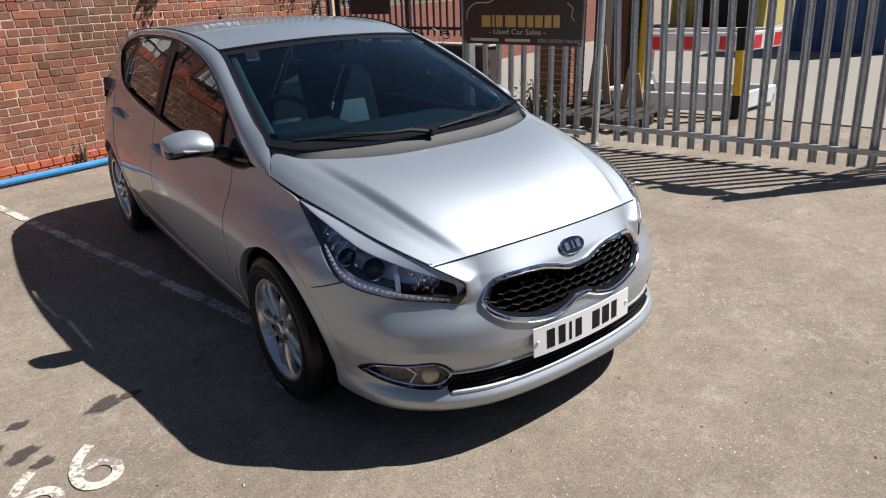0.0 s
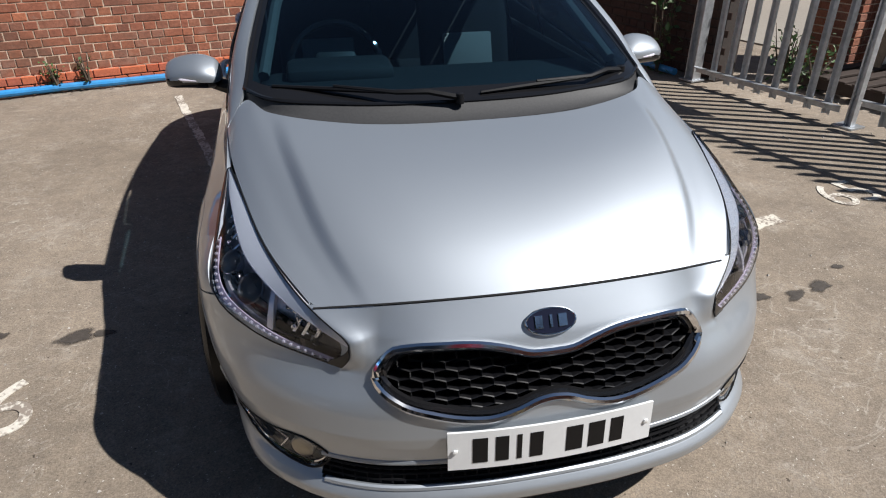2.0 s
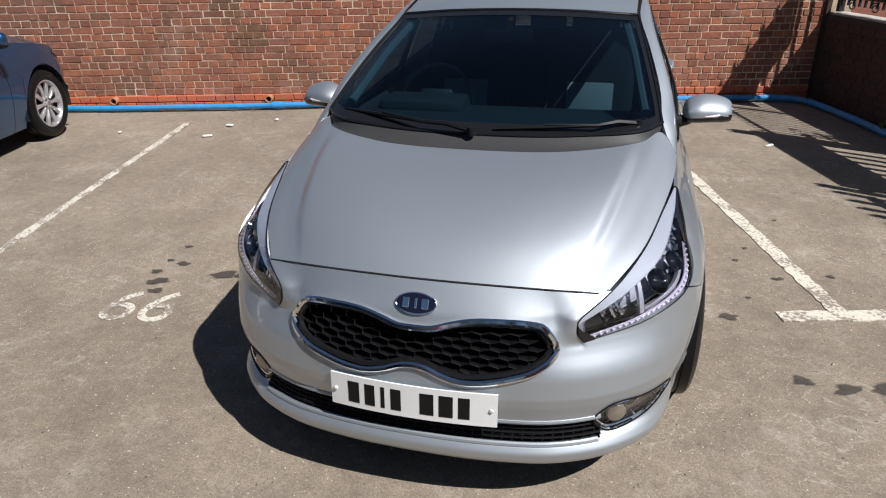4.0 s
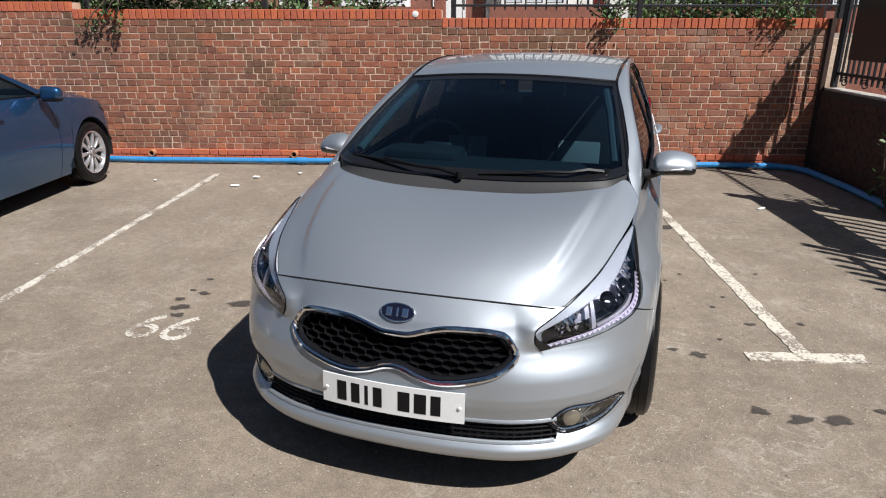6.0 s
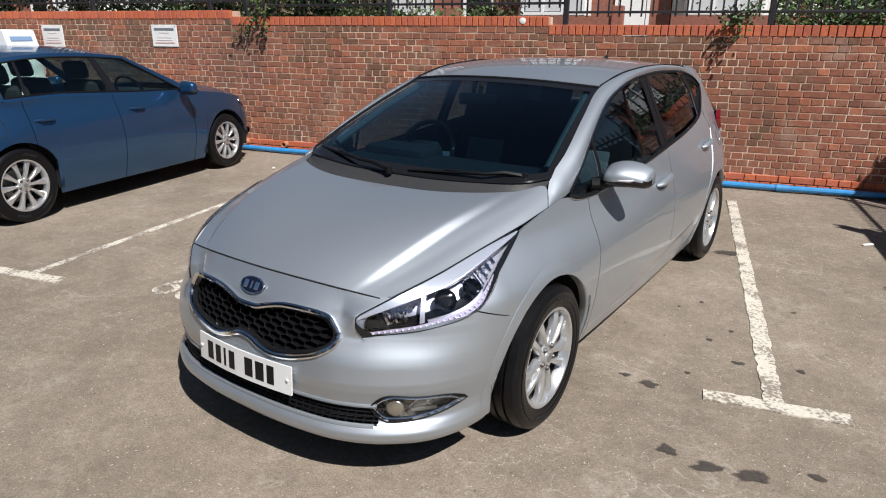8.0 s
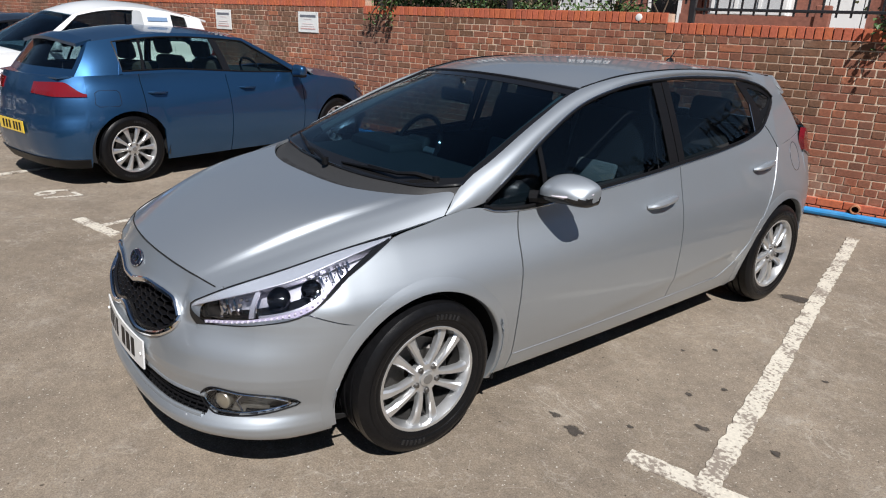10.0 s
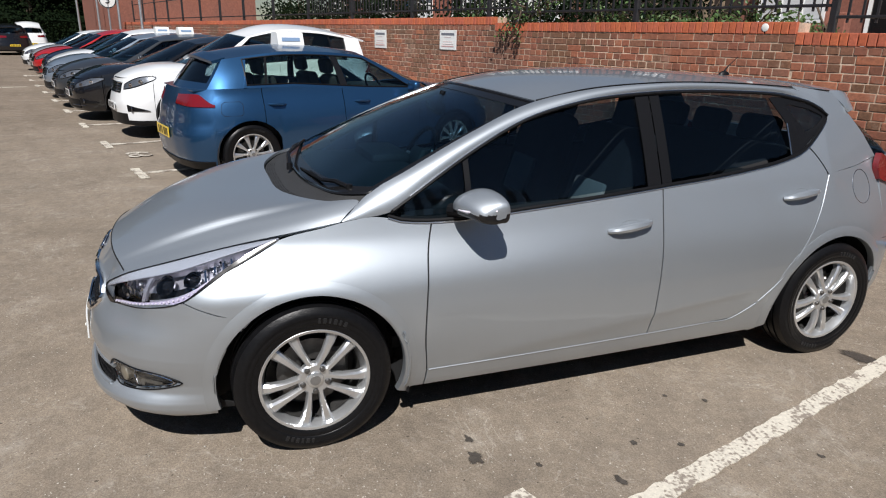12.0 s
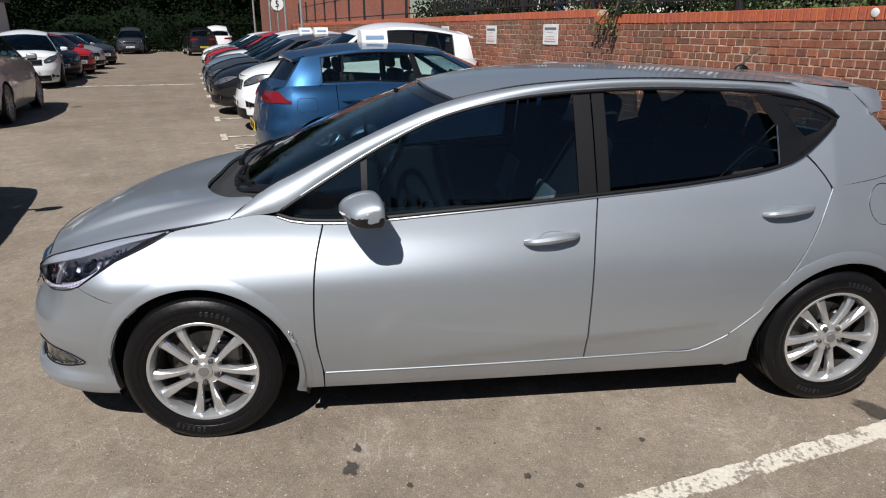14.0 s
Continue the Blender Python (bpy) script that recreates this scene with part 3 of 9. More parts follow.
def wheel(name, parent, at, radius, rim, width, spokes, mat, side=1, fine=True, even=False):
    """Alloy wheel with its tyre; side 1 faces +x."""
    hub = empty(name, pose(*at) @ (pose(0, 0, 0, 0, 0, 180) if side < 0 else Matrix()))
    hub.parent = parent
    w, R, r = width / 2, radius, rim
    steps = 56 if fine else 28
    prof = [(-w * 0.80, r - 0.008), (-w * 0.93, r + 0.012), (-w, (R + r) / 2), (-w * 0.94, R - 0.024), (-w * 0.80, R - 0.006)]
    for g in (-0.42, 0.0, 0.42):
        prof += [(w * (g - 0.07), R), (w * (g - 0.06), R - 0.007), (w * (g + 0.06), R - 0.007), (w * (g + 0.07), R)] if fine else []
    prof += [(w * 0.80, R - 0.006), (w * 0.94, R - 0.024), (w * 0.985, R - 0.040), (w * 0.97, R - 0.044), (w * 0.985, R - 0.050), (w, (R + r) / 2 + 0.006), (w * 0.985, (R + r) / 2 + 0.002), (w, (R + r) / 2 - 0.004), (w * 0.975, r + 0.032), (w * 0.955, r + 0.030), (w * 0.96, r + 0.022), (w * 0.93, r + 0.012), (w * 0.80, r - 0.008)]
    solid("tyre", *lathe(prof, steps, close=True), RUBBER, hub, "worn black rubber tyre", sharp=40)
    prof = [(w * 0.86, r + 0.010), (w * 0.90, r + 0.004), (w * 0.88, r - 0.006), (w * 0.70, r - 0.014), (w * 0.3, r - 0.026), (-w * 0.7, r - 0.028), (-w * 0.85, r + 0.006), (-w * 0.80, r + 0.008),
            (-w * 0.65, r - 0.02), (w * 0.3, r - 0.018), (w * 0.72, r - 0.006)]
    solid("rim", *lathe(prof, steps, close=True), mat, hub)
    # inner barrel coloured dark, so the gaps between the spokes read dark
    solid("barrel", *lathe([(w * 0.50, r - 0.027), (-w * 0.60, r - 0.030), (-w * 0.60, 0.06), (-w * 0.62, 0.06), (-w * 0.62, r - 0.029), (w * 0.50, r - 0.0262)], steps, close=True), BARREL, hub, "brake-dusted dark inner barrel")
    face = w * 0.74
    bm = bmesh.new()
    pair = 360 / spokes
    for k in range(spokes):
        for sgn in ((-1, 1) if fine else (0,)):
            rows = []
            for rr, half, d, th, turn in ((0.046, 0.0115, 0.0, 0.034, 26.0), (0.075, 0.0115, 0.006, 0.034, 17.5), (r * 0.55, 0.0135, 0.010, 0.030, 14.2), (r * 0.80, 0.0175, 0.008, 0.030, 13.2), (r - 0.008, 0.0235, 0.000, 0.034, 13.6)):
                if not fine:
                    half *= 1.3
                if even:
                    half, turn = half * (0.8 + 0.55 * rr / r), 18.0
                a = radians(pair * k - 90 + sgn * turn)
                e, s = Vector((0, math.cos(a), math.sin(a))), Vector((0, -math.sin(a), math.cos(a)))
                x = face + d
                rows.append([bm.verts.new(e * rr + s * q + Vector((xx, 0, 0))) for q, xx in ((-half, x - th), (-half, x - 0.009), (-half * 0.55, x - 0.001), (half * 0.55, x - 0.001), (half, x - 0.009), (half, x - th))])
            for p, q in zip(rows, rows[1:]):
                for i in range(6):
                    bm.faces.new((p[i], p[(i + 1) % 6], q[(i + 1) % 6], q[i]))
            bm.faces.new(rows[0])
            bm.faces.new(rows[-1][::-1])
    bmesh.ops.recalc_face_normals(bm, faces=bm.faces)
    part("spokes", bm, mat, hub, sharp=40)
    prof = [(face - 0.03, 0.066), (face - 0.006, 0.066), (face + 0.002, 0.058), (face + 0.001, 0.034), (face + 0.008, 0.031), (face + 0.011, 0.024), (face + 0.012, 0.0001)]
    solid("hub_cap", *lathe(prof, 28), mat, hub)
    if fine:
        solid("cap_emblem", *lathe([(face + 0.010, 0.021), (face + 0.0135, 0.020), (face + 0.0138, 0.0001)], 24), DULL_ALLOY, hub)
        part("valve", tube_bm([(w * 0.35, 0.0, -(r - 0.030)), (w * 0.62, 0.0, -(r - 0.046))], 0.004, 6), BLACK_TRIM, hub)
        # raised lettering on the sidewall, as plain bars
        mid = (R + r) / 2 - 0.004
        for base in (62, 242):
            for q in range(6):
                t = radians(base + 4.6 * q)
                m4 = pose(w * 0.986, mid * math.cos(t), mid * math.sin(t)) @ Matrix.Rotation(t, 4, "X")
                part("letter_bar", box_bm((0.006, 0.020, 0.009 if q % 2 else 0.013), m=m4, bevel=0.001), SIDEWALL, hub)
        for k in range(5):
            a = radians(72 * k - 90)
            v, f = lathe([(face - 0.012, 0.0115), (face + 0.006, 0.0115), (face + 0.012, 0.008), (face + 0.012, 0.0001)], 10)
            nut = solid("wheel_nut", [(x, y + 0.050 * math.cos(a), z + 0.050 * math.sin(a)) for x, y, z in v], f, DISC_STEEL, hub)
    solid("brake_disc", *lathe([(0.0, 0.05), (0.0, r * 0.66), (-0.02, r * 0.66), (-0.02, 0.05)], 36, close=True), DISC_STEEL, hub)
    if fine:
        box = box_bm((0.06, 0.10, 0.14), (0.0, 0.09, 0.03), bevel=0.012)
        part("brake_caliper", box, DISC_STEEL, hub)
    return hub


def rim_of(mid, around, poly):
    """Where rays from a middle point meet a closed outline."""
    out = []
    for a in around:
        d, best = np.array((math.cos(a), math.sin(a))), 9.0
        for p, q in zip(poly, poly[1:] + poly[:1]):
            p, q = np.array(p) - mid, np.array(q) - mid
            den = d[0] * (q - p)[1] - d[1] * (q - p)[0]
            if abs(den) > 1e-9:
                k, w = (p[0] * (q - p)[1] - p[1] * (q - p)[0]) / den, (p[0] * d[1] - p[1] * d[0]) / den
                if k > 0 and -1e-6 <= w <= 1 + 1e-6:
                    best = min(best, k)
        out.append(mid + d * best)
    return np.array(out)


def hatch_body(car):
    ax, rr, R = 2.655, 0.288, 0.371
    # bonnet
    front = [(-0.533, -0.642, 0.703), (-0.3, -0.702, 0.727), (0, -0.728, 0.736), (0.3, -0.702, 0.727), (0.533, -0.642, 0.703)]
    rear = [(-0.748, 0.135, 0.897), (-0.728, 0.172, 0.926), (-0.694, 0.222, 0.958), (-0.62, 0.112, 0.950), (-0.4, -0.012, 0.937), (0, -0.047, 0.928), (0.4, -0.012, 0.937), (0.62, 0.112, 0.950), (0.694, 0.222, 0.958), (0.728, 0.172, 0.926), (0.748, 0.135, 0.897)]
    edge = [(0.533, -0.642, 0.703), (0.622, -0.475, 0.763), (0.690, -0.24, 0.826), (0.730, -0.04, 0.866), (0.748, 0.135, 0.897)]
    g = coons(front, rear, [(-x, y, z) for x, y, z in edge], edge, 121, 41)
    a = np.abs(np.linspace(-1, 1, 121))[:, None]
    v = np.linspace(0, 1, 41)[None]
    g[..., 2] += np.sin(np.pi * v) ** 1.2 * (0.006 * (1 - a ** 4))
    centre = 0.74 - 0.10 * v
    g[..., 2] += 0.019 * (1 - smooth01(a - centre, 0.0, 0.07)) * np.sin(np.pi * np.clip(v * 0.96 + 0.02, 0, 1)) ** 1.05
    solid("bonnet", *sheet(g, 0.014, out=(0, 0, 1)), SILVER, car, sharp=50)

    # bumper: columns round the nose
    s_end = float(HATCH.s_of_y(-0.226))
    n, m = 460, 92
    S = np.linspace(-s_end, s_end, n)
    A = np.abs(S)
    P = HATCH.at(A, 0.5)
    px, py = P[..., 0], P[..., 1]
    s_in, s_low = float(HATCH.s_of_x(0.530)), float(HATCH.s_of_y(-0.452))
    top = np.interp(A, (0, float(HATCH.s_of_x(0.3)), float(HATCH.s_of_x(0.45)), s_in, s_in + 0.002, s_low, float(HATCH.s_of_y(-0.332)), s_end), (0.728, 0.721, 0.704, 0.698, 0.572, 0.648, 0.606, 0.588))
    inner = np.interp(A, (s_in - 0.008, s_in + 0.012), (0, 1))
    yo = np.interp(A, HATCH.s, HATCH.o[:, 1])
    under = np.where(np.abs(yo) < R, rr + np.sqrt(np.maximum(R * R - yo * yo, 0)), 0.165)
    under = np.maximum(under, 0.165 + 0.02 * smooth01(A / s_end, 0.5, 1))
    top = np.maximum(top, under + 0.004)
    waist = np.minimum(0.556, under + (top - under) * 0.975)[:, None]
    lowrows, uprows = np.linspace(0, 1, 70)[None], np.linspace(0, 1, m - 69)[None, 1:]
    Z = np.concatenate([under[:, None] + (waist - under[:, None]) * lowrows, waist + (top[:, None] - waist) * uprows], 1)
    g = HATCH.at(np.repeat(A[:, None], m, 1), Z)
    g[..., 0] *= np.sign(S)[:, None] + (S == 0)[:, None]
    cx, cz = np.abs((g[1:, 1:, 0] + g[:-1, :-1, 0]) / 2), (Z[1:, 1:] + Z[:-1, :-1]) / 2
    hole = inside(cx, cz, GRILLE_IN) | inside(cx, cz, FOG) | ((cz > 0.262) & (cz < 0.330) & (cx < 0.555))
    # its top edge closes up to the bonnet
    fx = spline(front, 200)
    fx = fx[np.argsort(fx[:, 0])]
    near = np.abs(g[:, -1, 0]) < 0.545
    for i in np.nonzero((A < s_in) & near)[0]:
        x = g[i, -1, 0]
        want = np.array((x, np.interp(x, fx[:, 0], fx[:, 1]) - 0.004, np.interp(x, fx[:, 0], fx[:, 2]) - 0.004))
        w = smooth01(np.linspace(0, 1, m), 0.80, 1.0)[:, None]
        g[i] = g[i] + w * (want - g[i, -1])
    g[..., 0] -= (np.sign(S) * 0.007 * smooth01(A, s_end - 0.003, s_end - 0.001))[:, None]
    # and its ends lean out to the headlamps
    lamp_edge = lamp_grid(0.001)
    rim = np.concatenate([lamp_edge[0], lamp_edge[1:14, -1]])
    last = int(np.nonzero(A < s_in)[0][-1])
    for i in np.nonzero(A < s_in)[0]:
        pull = smooth01(A[i], s_in - 0.020, s_in)
        if pull > 0:
            e = g[last].copy()
            to = np.stack([np.interp(e[:, 2], rim[:, 2], rim[:, k]) for k in range(3)], 1) - np.array((0.003, 0, 0))
            d = (to - e) * smooth01(e[:, 2], 0.557, 0.578)[:, None]
            d[:, 2] = 0
            g[i] += pull * d * np.array((np.sign(S[i]), 1, 1))
    far_y, far_z = g[..., 1], g[..., 2] - rr
    grow = np.where(np.abs(g[..., 0]) > 0.6, np.maximum(1, R / np.hypot(far_y, far_z)), 1)
    g[..., 1], g[..., 2] = far_y * grow, rr + far_z * grow
    solid("front_bumper", *sheet(g, 0.010, out=(0, -1, 0), keep=~hole), SILVER, car, sharp=50)

    # dark tube drawing the shaded shut gap along the bonnet's front edge
    part("bonnet_seal", tube_bm([(x, y - 0.002, z - 0.0005) for x, y, z in fx[::5]], 0.0028, 5), DARK, car)

    # flanks
    gap = 0.0034
    seam = [(0.462, 0.258), (0.446, 0.40), (0.448, 0.60), (0.462, 0.75), (0.492, 0.876)]
    pillar = [(1.548, 0.268), (1.548, 0.5), (1.556, 0.75), (1.574, 0.962)]
    tailseam = [(2.045, 0.282), (2.172, 0.355), (2.283, 0.467), (2.404, 0.64), (2.511, 0.815), (2.576, 0.958), (2.548, 1.004), (2.507, 1.054), (2.462, 1.099)]
    sh = lambda c, d: [(y + d, z) for y, z in c]
    both("front_wing", flank_panel(arch(0, rr, R, 128, -17, 19) + [(0.372, 0.174), (0.41, 0.172), (0.456, 0.172)],
                                   [(-0.448, 0.652), (-0.28, 0.757), (-0.09, 0.848), (0.06, 0.878), (0.16, 0.898), (0.27, 0.908), (0.34, 0.896), (0.41, 0.881), (0.486, 0.876)],
                                   [(R * math.cos(radians(128)), rr + R * math.sin(radians(128))), (-0.33, 0.610), (-0.448, 0.652)],
                                   [(0.456, 0.172)] + sh(seam, -gap), 70, 30, clear=(0, rr, R)), SILVER, car)
    both("front_door_panel", flank_panel([(0.462 + gap, 0.258), (1.0, 0.262), (1.548 - gap, 0.268)], [(0.492 + gap, 0.876), (0.65, 0.880), (0.92, 0.901), (1.25, 0.928), (1.574 - gap, 0.954)], sh(seam, gap), [(y - gap, min(z, 0.952)) for y, z in pillar], 36, 26), SILVER, car)
    both("rear_door_panel", flank_panel([(1.548 + gap, 0.268), (2.045 - gap, 0.282)], [(1.574 + gap, 0.954), (2.0, 0.994), (2.30, 1.031), (2.42, 1.067), (2.462 - gap, 1.094)], [(y + gap, min(z, 0.954)) for y, z in pillar], sh(tailseam[:-1], -gap) + [(2.462 - gap, 1.094)], 40, 40), SILVER, car)
    both("sill", flank_panel([(0.461, 0.172), (1.2, 0.172), (2.205, 0.178)], [(0.466, 0.254), (1.0, 0.258), (1.548, 0.264), (1.9, 0.272), (2.043, 0.277), (2.11, 0.311), (2.170, 0.348)], [(0.461, 0.172), (0.466, 0.254)], [(2.205, 0.178), (2.170, 0.348)], 70, 12), SILVER, car)
    for line in (seam, pillar, tailseam):
        for sg in (1, -1):
            pts = hatch_flank(spline(line, 40)) - np.array((0.013, 0, 0))
            part("door_seal", tube_bm([(sg * x, y, z) for x, y, z in pts], 0.0075, 5), DARK, car)
    # rear quarter: a fan of rows from the arch out to its seams
    outer = np.concatenate([spline([(2.205, 0.178), (2.170, 0.350)], 12), spline([(2.172 + gap, 0.355)] + sh(tailseam[2:6], gap), 60), spline([(2.58, 0.962), (2.8, 0.985), (2.99, 1.02)], 40), spline([(2.99, 1.02), (3.0, 0.62), (3.0, 0.35)], 40)])
    reach, turn = np.hypot(outer[:, 0] - ax, outer[:, 1] - rr), np.degrees(np.arctan2(outer[:, 1] - rr, outer[:, 0] - ax)) % 360
    th = np.unique(np.concatenate([np.linspace(12, 195, 64), turn[[12, 71, 111]]]))
    order = np.argsort(turn)
    far = np.interp(th, turn[order], reach[order])
    rad = R + (far - R)[:, None] * np.linspace(0, 1, 18)[None] ** 1.25
    fan = np.stack([ax + rad * np.cos(np.radians(th))[:, None], rr + rad * np.sin(np.radians(th))[:, None]], -1)
    lower = sheet(hatch_flank(fan), 0.012, out=(1, 0, 0))
    both("rear_quarter", lower, SILVER, car)
    heart = np.array((2.475, 1.222))
    hem = [tuple(p) for p in spline([(2.466, 1.102), (2.512, 1.127), (2.56, 1.16), (2.607, 1.199)], 14)] + [(2.645, 1.236)] + [tuple(p) for p in spline([(2.607, 1.273), (2.56, 1.302), (2.50, 1.337), (2.44, 1.372)], 14)]
    bound = [(2.466, 1.102), (2.511, 1.057), (2.552, 1.007), (2.581, 0.963), (2.60, 0.9635), (2.8, 0.987), (2.99, 1.022), (2.92, 1.13), (2.80, 1.248), (2.715, 1.335), (2.6, 1.352), (2.44, 1.372)]
    corner = [math.atan2(z - heart[1], y - heart[0]) for y, z in bound]
    th = np.unique(np.concatenate([np.linspace(min(corner) + 1e-4, max(corner) - 1e-4, 70), [a for a in corner[1:-1]]]))
    near, far = rim_of(heart, th, hem + [(2.0, 1.372), (2.0, 1.102)]), rim_of(heart, th, bound + [(2.0, 1.372), (2.0, 1.102)])
    fan = near[:, None] + (far - near)[:, None] * np.linspace(0, 1, 16)[None, :, None]
    upper = sheet(hatch_flank(fan), 0.012, out=(1, 0, 0))
    both("rear_pillar", upper, SILVER, car)

    # roof and its rails
    rail_low = hatch_flank(np.array([(0.142, 0.896), (0.20, 0.905), (0.27, 0.911), (0.335, 0.924), (0.5, 1.03), (0.7, 1.142), (0.95, 1.254), (1.2, 1.314), (1.6, 1.352), (2.05, 1.352), (2.44, 1.325), (2.58, 1.283), (2.65, 1.245)]))
    rail_top = [(0.748, 0.142, 0.900), (0.728, 0.180, 0.926), (0.708, 0.212, 0.952), (0.698, 0.240, 0.974), (0.682, 0.42, 1.068), (0.636, 0.70, 1.198), (0.585, 1.00, 1.310), (0.592, 1.25, 1.360), (0.602, 1.6, 1.388), (0.604, 2.05, 1.385), (0.597, 2.44, 1.358), (0.584, 2.62, 1.335), (0.574, 2.74, 1.318)]
    mid_bulge = np.linspace(0.0, 1.0, 60)[:, None]
    mid_bulge = 0.010 * smooth01(mid_bulge, 0.0, 0.06) + 0.008 * (1 - smooth01(mid_bulge, 0.15, 0.45)) * smooth01(mid_bulge, 0.0, 0.06)
    gr = np.stack([spline(rail_low, 60) * (1 - t) + spline(rail_top, 60) * t + np.array([1, 0, 0.6]) * mid_bulge * 4 * t * (1 - t) for t in np.linspace(0, 1, 9)], 1)
    both("roof_rail", sheet(gr, 0.012, out=(1, 0, 0.6)), SILVER, car, sharp=50)
    front = [(-0.568, 1.03, 1.318), (-0.3, 0.955, 1.340), (0, 0.93, 1.348), (0.3, 0.955, 1.340), (0.568, 1.03, 1.318)]
    back = [(-0.566, 2.72, 1.342), (-0.28, 2.765, 1.362), (0, 2.78, 1.367), (0.28, 2.765, 1.362), (0.566, 2.72, 1.342)]
    edge = [(0.568, 1.03, 1.318), (0.572, 1.25, 1.360), (0.582, 1.6, 1.388), (0.586, 2.05, 1.386), (0.580, 2.44, 1.364), (0.566, 2.72, 1.342)]
    g = coons(front, back, [(-x, y, z) for x, y, z in edge], edge, 41, 51)
    a, v = np.abs(np.linspace(-1, 1, 41))[:, None], np.linspace(0, 1, 51)[None]
    g[..., 2] += 0.004 * (1 - a ** 2.6) * np.sin(np.pi * v) ** 0.55
    solid("roof_skin", *sheet(g, 0.015, out=(0, 0, 1)), SILVER, car, sharp=50)
    ditch = [(x + 0.010, y, z + 0.002) for x, y, z in edge]
    for sg in (1, -1):
        part("roof_ditch_strip", tube_bm([(sg * x, y, z) for x, y, z in spline(ditch, 36)], 0.0035, 6), BLACK_TRIM, car)
    lead = [(-0.566, 2.722, 1.346), (-0.28, 2.767, 1.366), (0, 2.782, 1.371), (0.28, 2.767, 1.366), (0.566, 2.722, 1.346)]
    trail = [(-0.535, 2.895, 1.327), (-0.28, 2.950, 1.341), (0, 2.968, 1.345), (0.28, 2.950, 1.341), (0.535, 2.895, 1.327)]
    spoiler = coons(lead, trail, [lead[0], (-0.560, 2.82, 1.342), trail[0]], [lead[-1], (0.560, 2.82, 1.342), trail[-1]], 30, 10)
    solid("roof_spoiler", *sheet(spoiler, 0.030, out=(0, 0, 1)), SILVER, car, "silver roof spoiler over the rear window")
    cheek = coons([(0.566, 2.722, 1.346), (0.655, 2.797, 1.250)], [(0.535, 2.895, 1.327), (0.610, 2.870, 1.262)], [(0.566, 2.722, 1.346), (0.560, 2.82, 1.342), (0.535, 2.895, 1.327)], [(0.655, 2.797, 1.250), (0.635, 2.84, 1.252), (0.610, 2.870, 1.262)], 12, 10)
    both("spoiler_cheek", sheet(cheek, 0.012, out=(1, 0, 0.3)), SILVER, car)

    # tail
    s0 = float(HATCH.s_of_y(2.985))
    S = np.linspace(-(1 - s0), 1 - s0, 70)
    A = 1 - np.abs(S)
    for nm, z0, z1, mat in (("rear_bumper", 0.20, 0.60, SILVER), ("tailgate", 0.605, 1.03, SILVER)):
        Z = np.linspace(z0, z1, 16)[None] + 0 * A[:, None]
        g = HATCH.at(np.repeat(A[:, None], 16, 1), Z)
        g[..., 0] *= np.sign(S)[:, None]
        solid(nm, *sheet(g, 0.012, out=(0, 1, 0)), mat, car)
    flank_edge = hatch_flank(np.array([(2.99, 1.022), (2.92, 1.13), (2.80, 1.248)]))
    tb = HATCH.at(1 - np.abs(np.linspace(-(1 - s0), 1 - s0, 21)), np.full(21, 1.03))
    tb[:, 0] *= np.sign(np.linspace(-1, 1, 21))
    tb[0], tb[-1] = flank_edge[0] * np.array((-1, 1, 1)), flank_edge[0]
    topc = spline([flank_edge[-1] * np.array((-1, 1, 1)), (0, 2.90, 1.335), flank_edge[-1]], 21)
    g = coons(tb, topc, flank_edge * np.array((-1, 1, 1)), flank_edge, 21, 10)
    solid("rear_window", *sheet(g, 0.006, out=(0, 1, 0)), SIDE_GLASS, car)
    for sg in (1, -1):
        c = coons([(2.960, 0.915), (3.12, 0.862)], [(2.965, 1.045), (3.12, 0.990)], [(2.960, 0.915), (2.945, 0.98), (2.965, 1.045)], [(3.12, 0.862), (3.12, 0.990)], 14, 14)
        gl = HATCH.at(HATCH.s_of_y(c[..., 0]), c[..., 1]) + np.array((0.012, 0.008, 0.0))
        v, f = sheet(gl, 0.03, out=(1, 0, 0))
        if sg < 0:
            v, f = mirrored(v, f)
        solid("tail_lamp", v, f, RED_LENS, car, "red tail lamp lens")

    # belly and arch linings
    part("underbody", box_bm((1.50, 1.86, 0.10), (0, 1.32, 0.26), bevel=0.03), DARK, car)
    part("underbody", box_bm((1.16, 0.95, 0.12), (0, -0.22, 0.27), bevel=0.03), DARK, car)
    part("underbody", box_bm((1.16, 0.95, 0.12), (0, 2.78, 0.27), bevel=0.03), DARK, car)
    # hidden plates added to stop sun leaking through behind the bumper
    part("splash_shield", box_bm((0.92, 0.16, 0.03), (0, -0.66, 0.215)), DARK, car)
    part("splash_shield", box_bm((0.56, 0.10, 0.03), (0, -0.78, 0.215)), DARK, car)
    part("engine_bay", box_bm((0.98, 0.70, 0.34), (0, -0.27, 0.50), bevel=0.05), DARK, car)
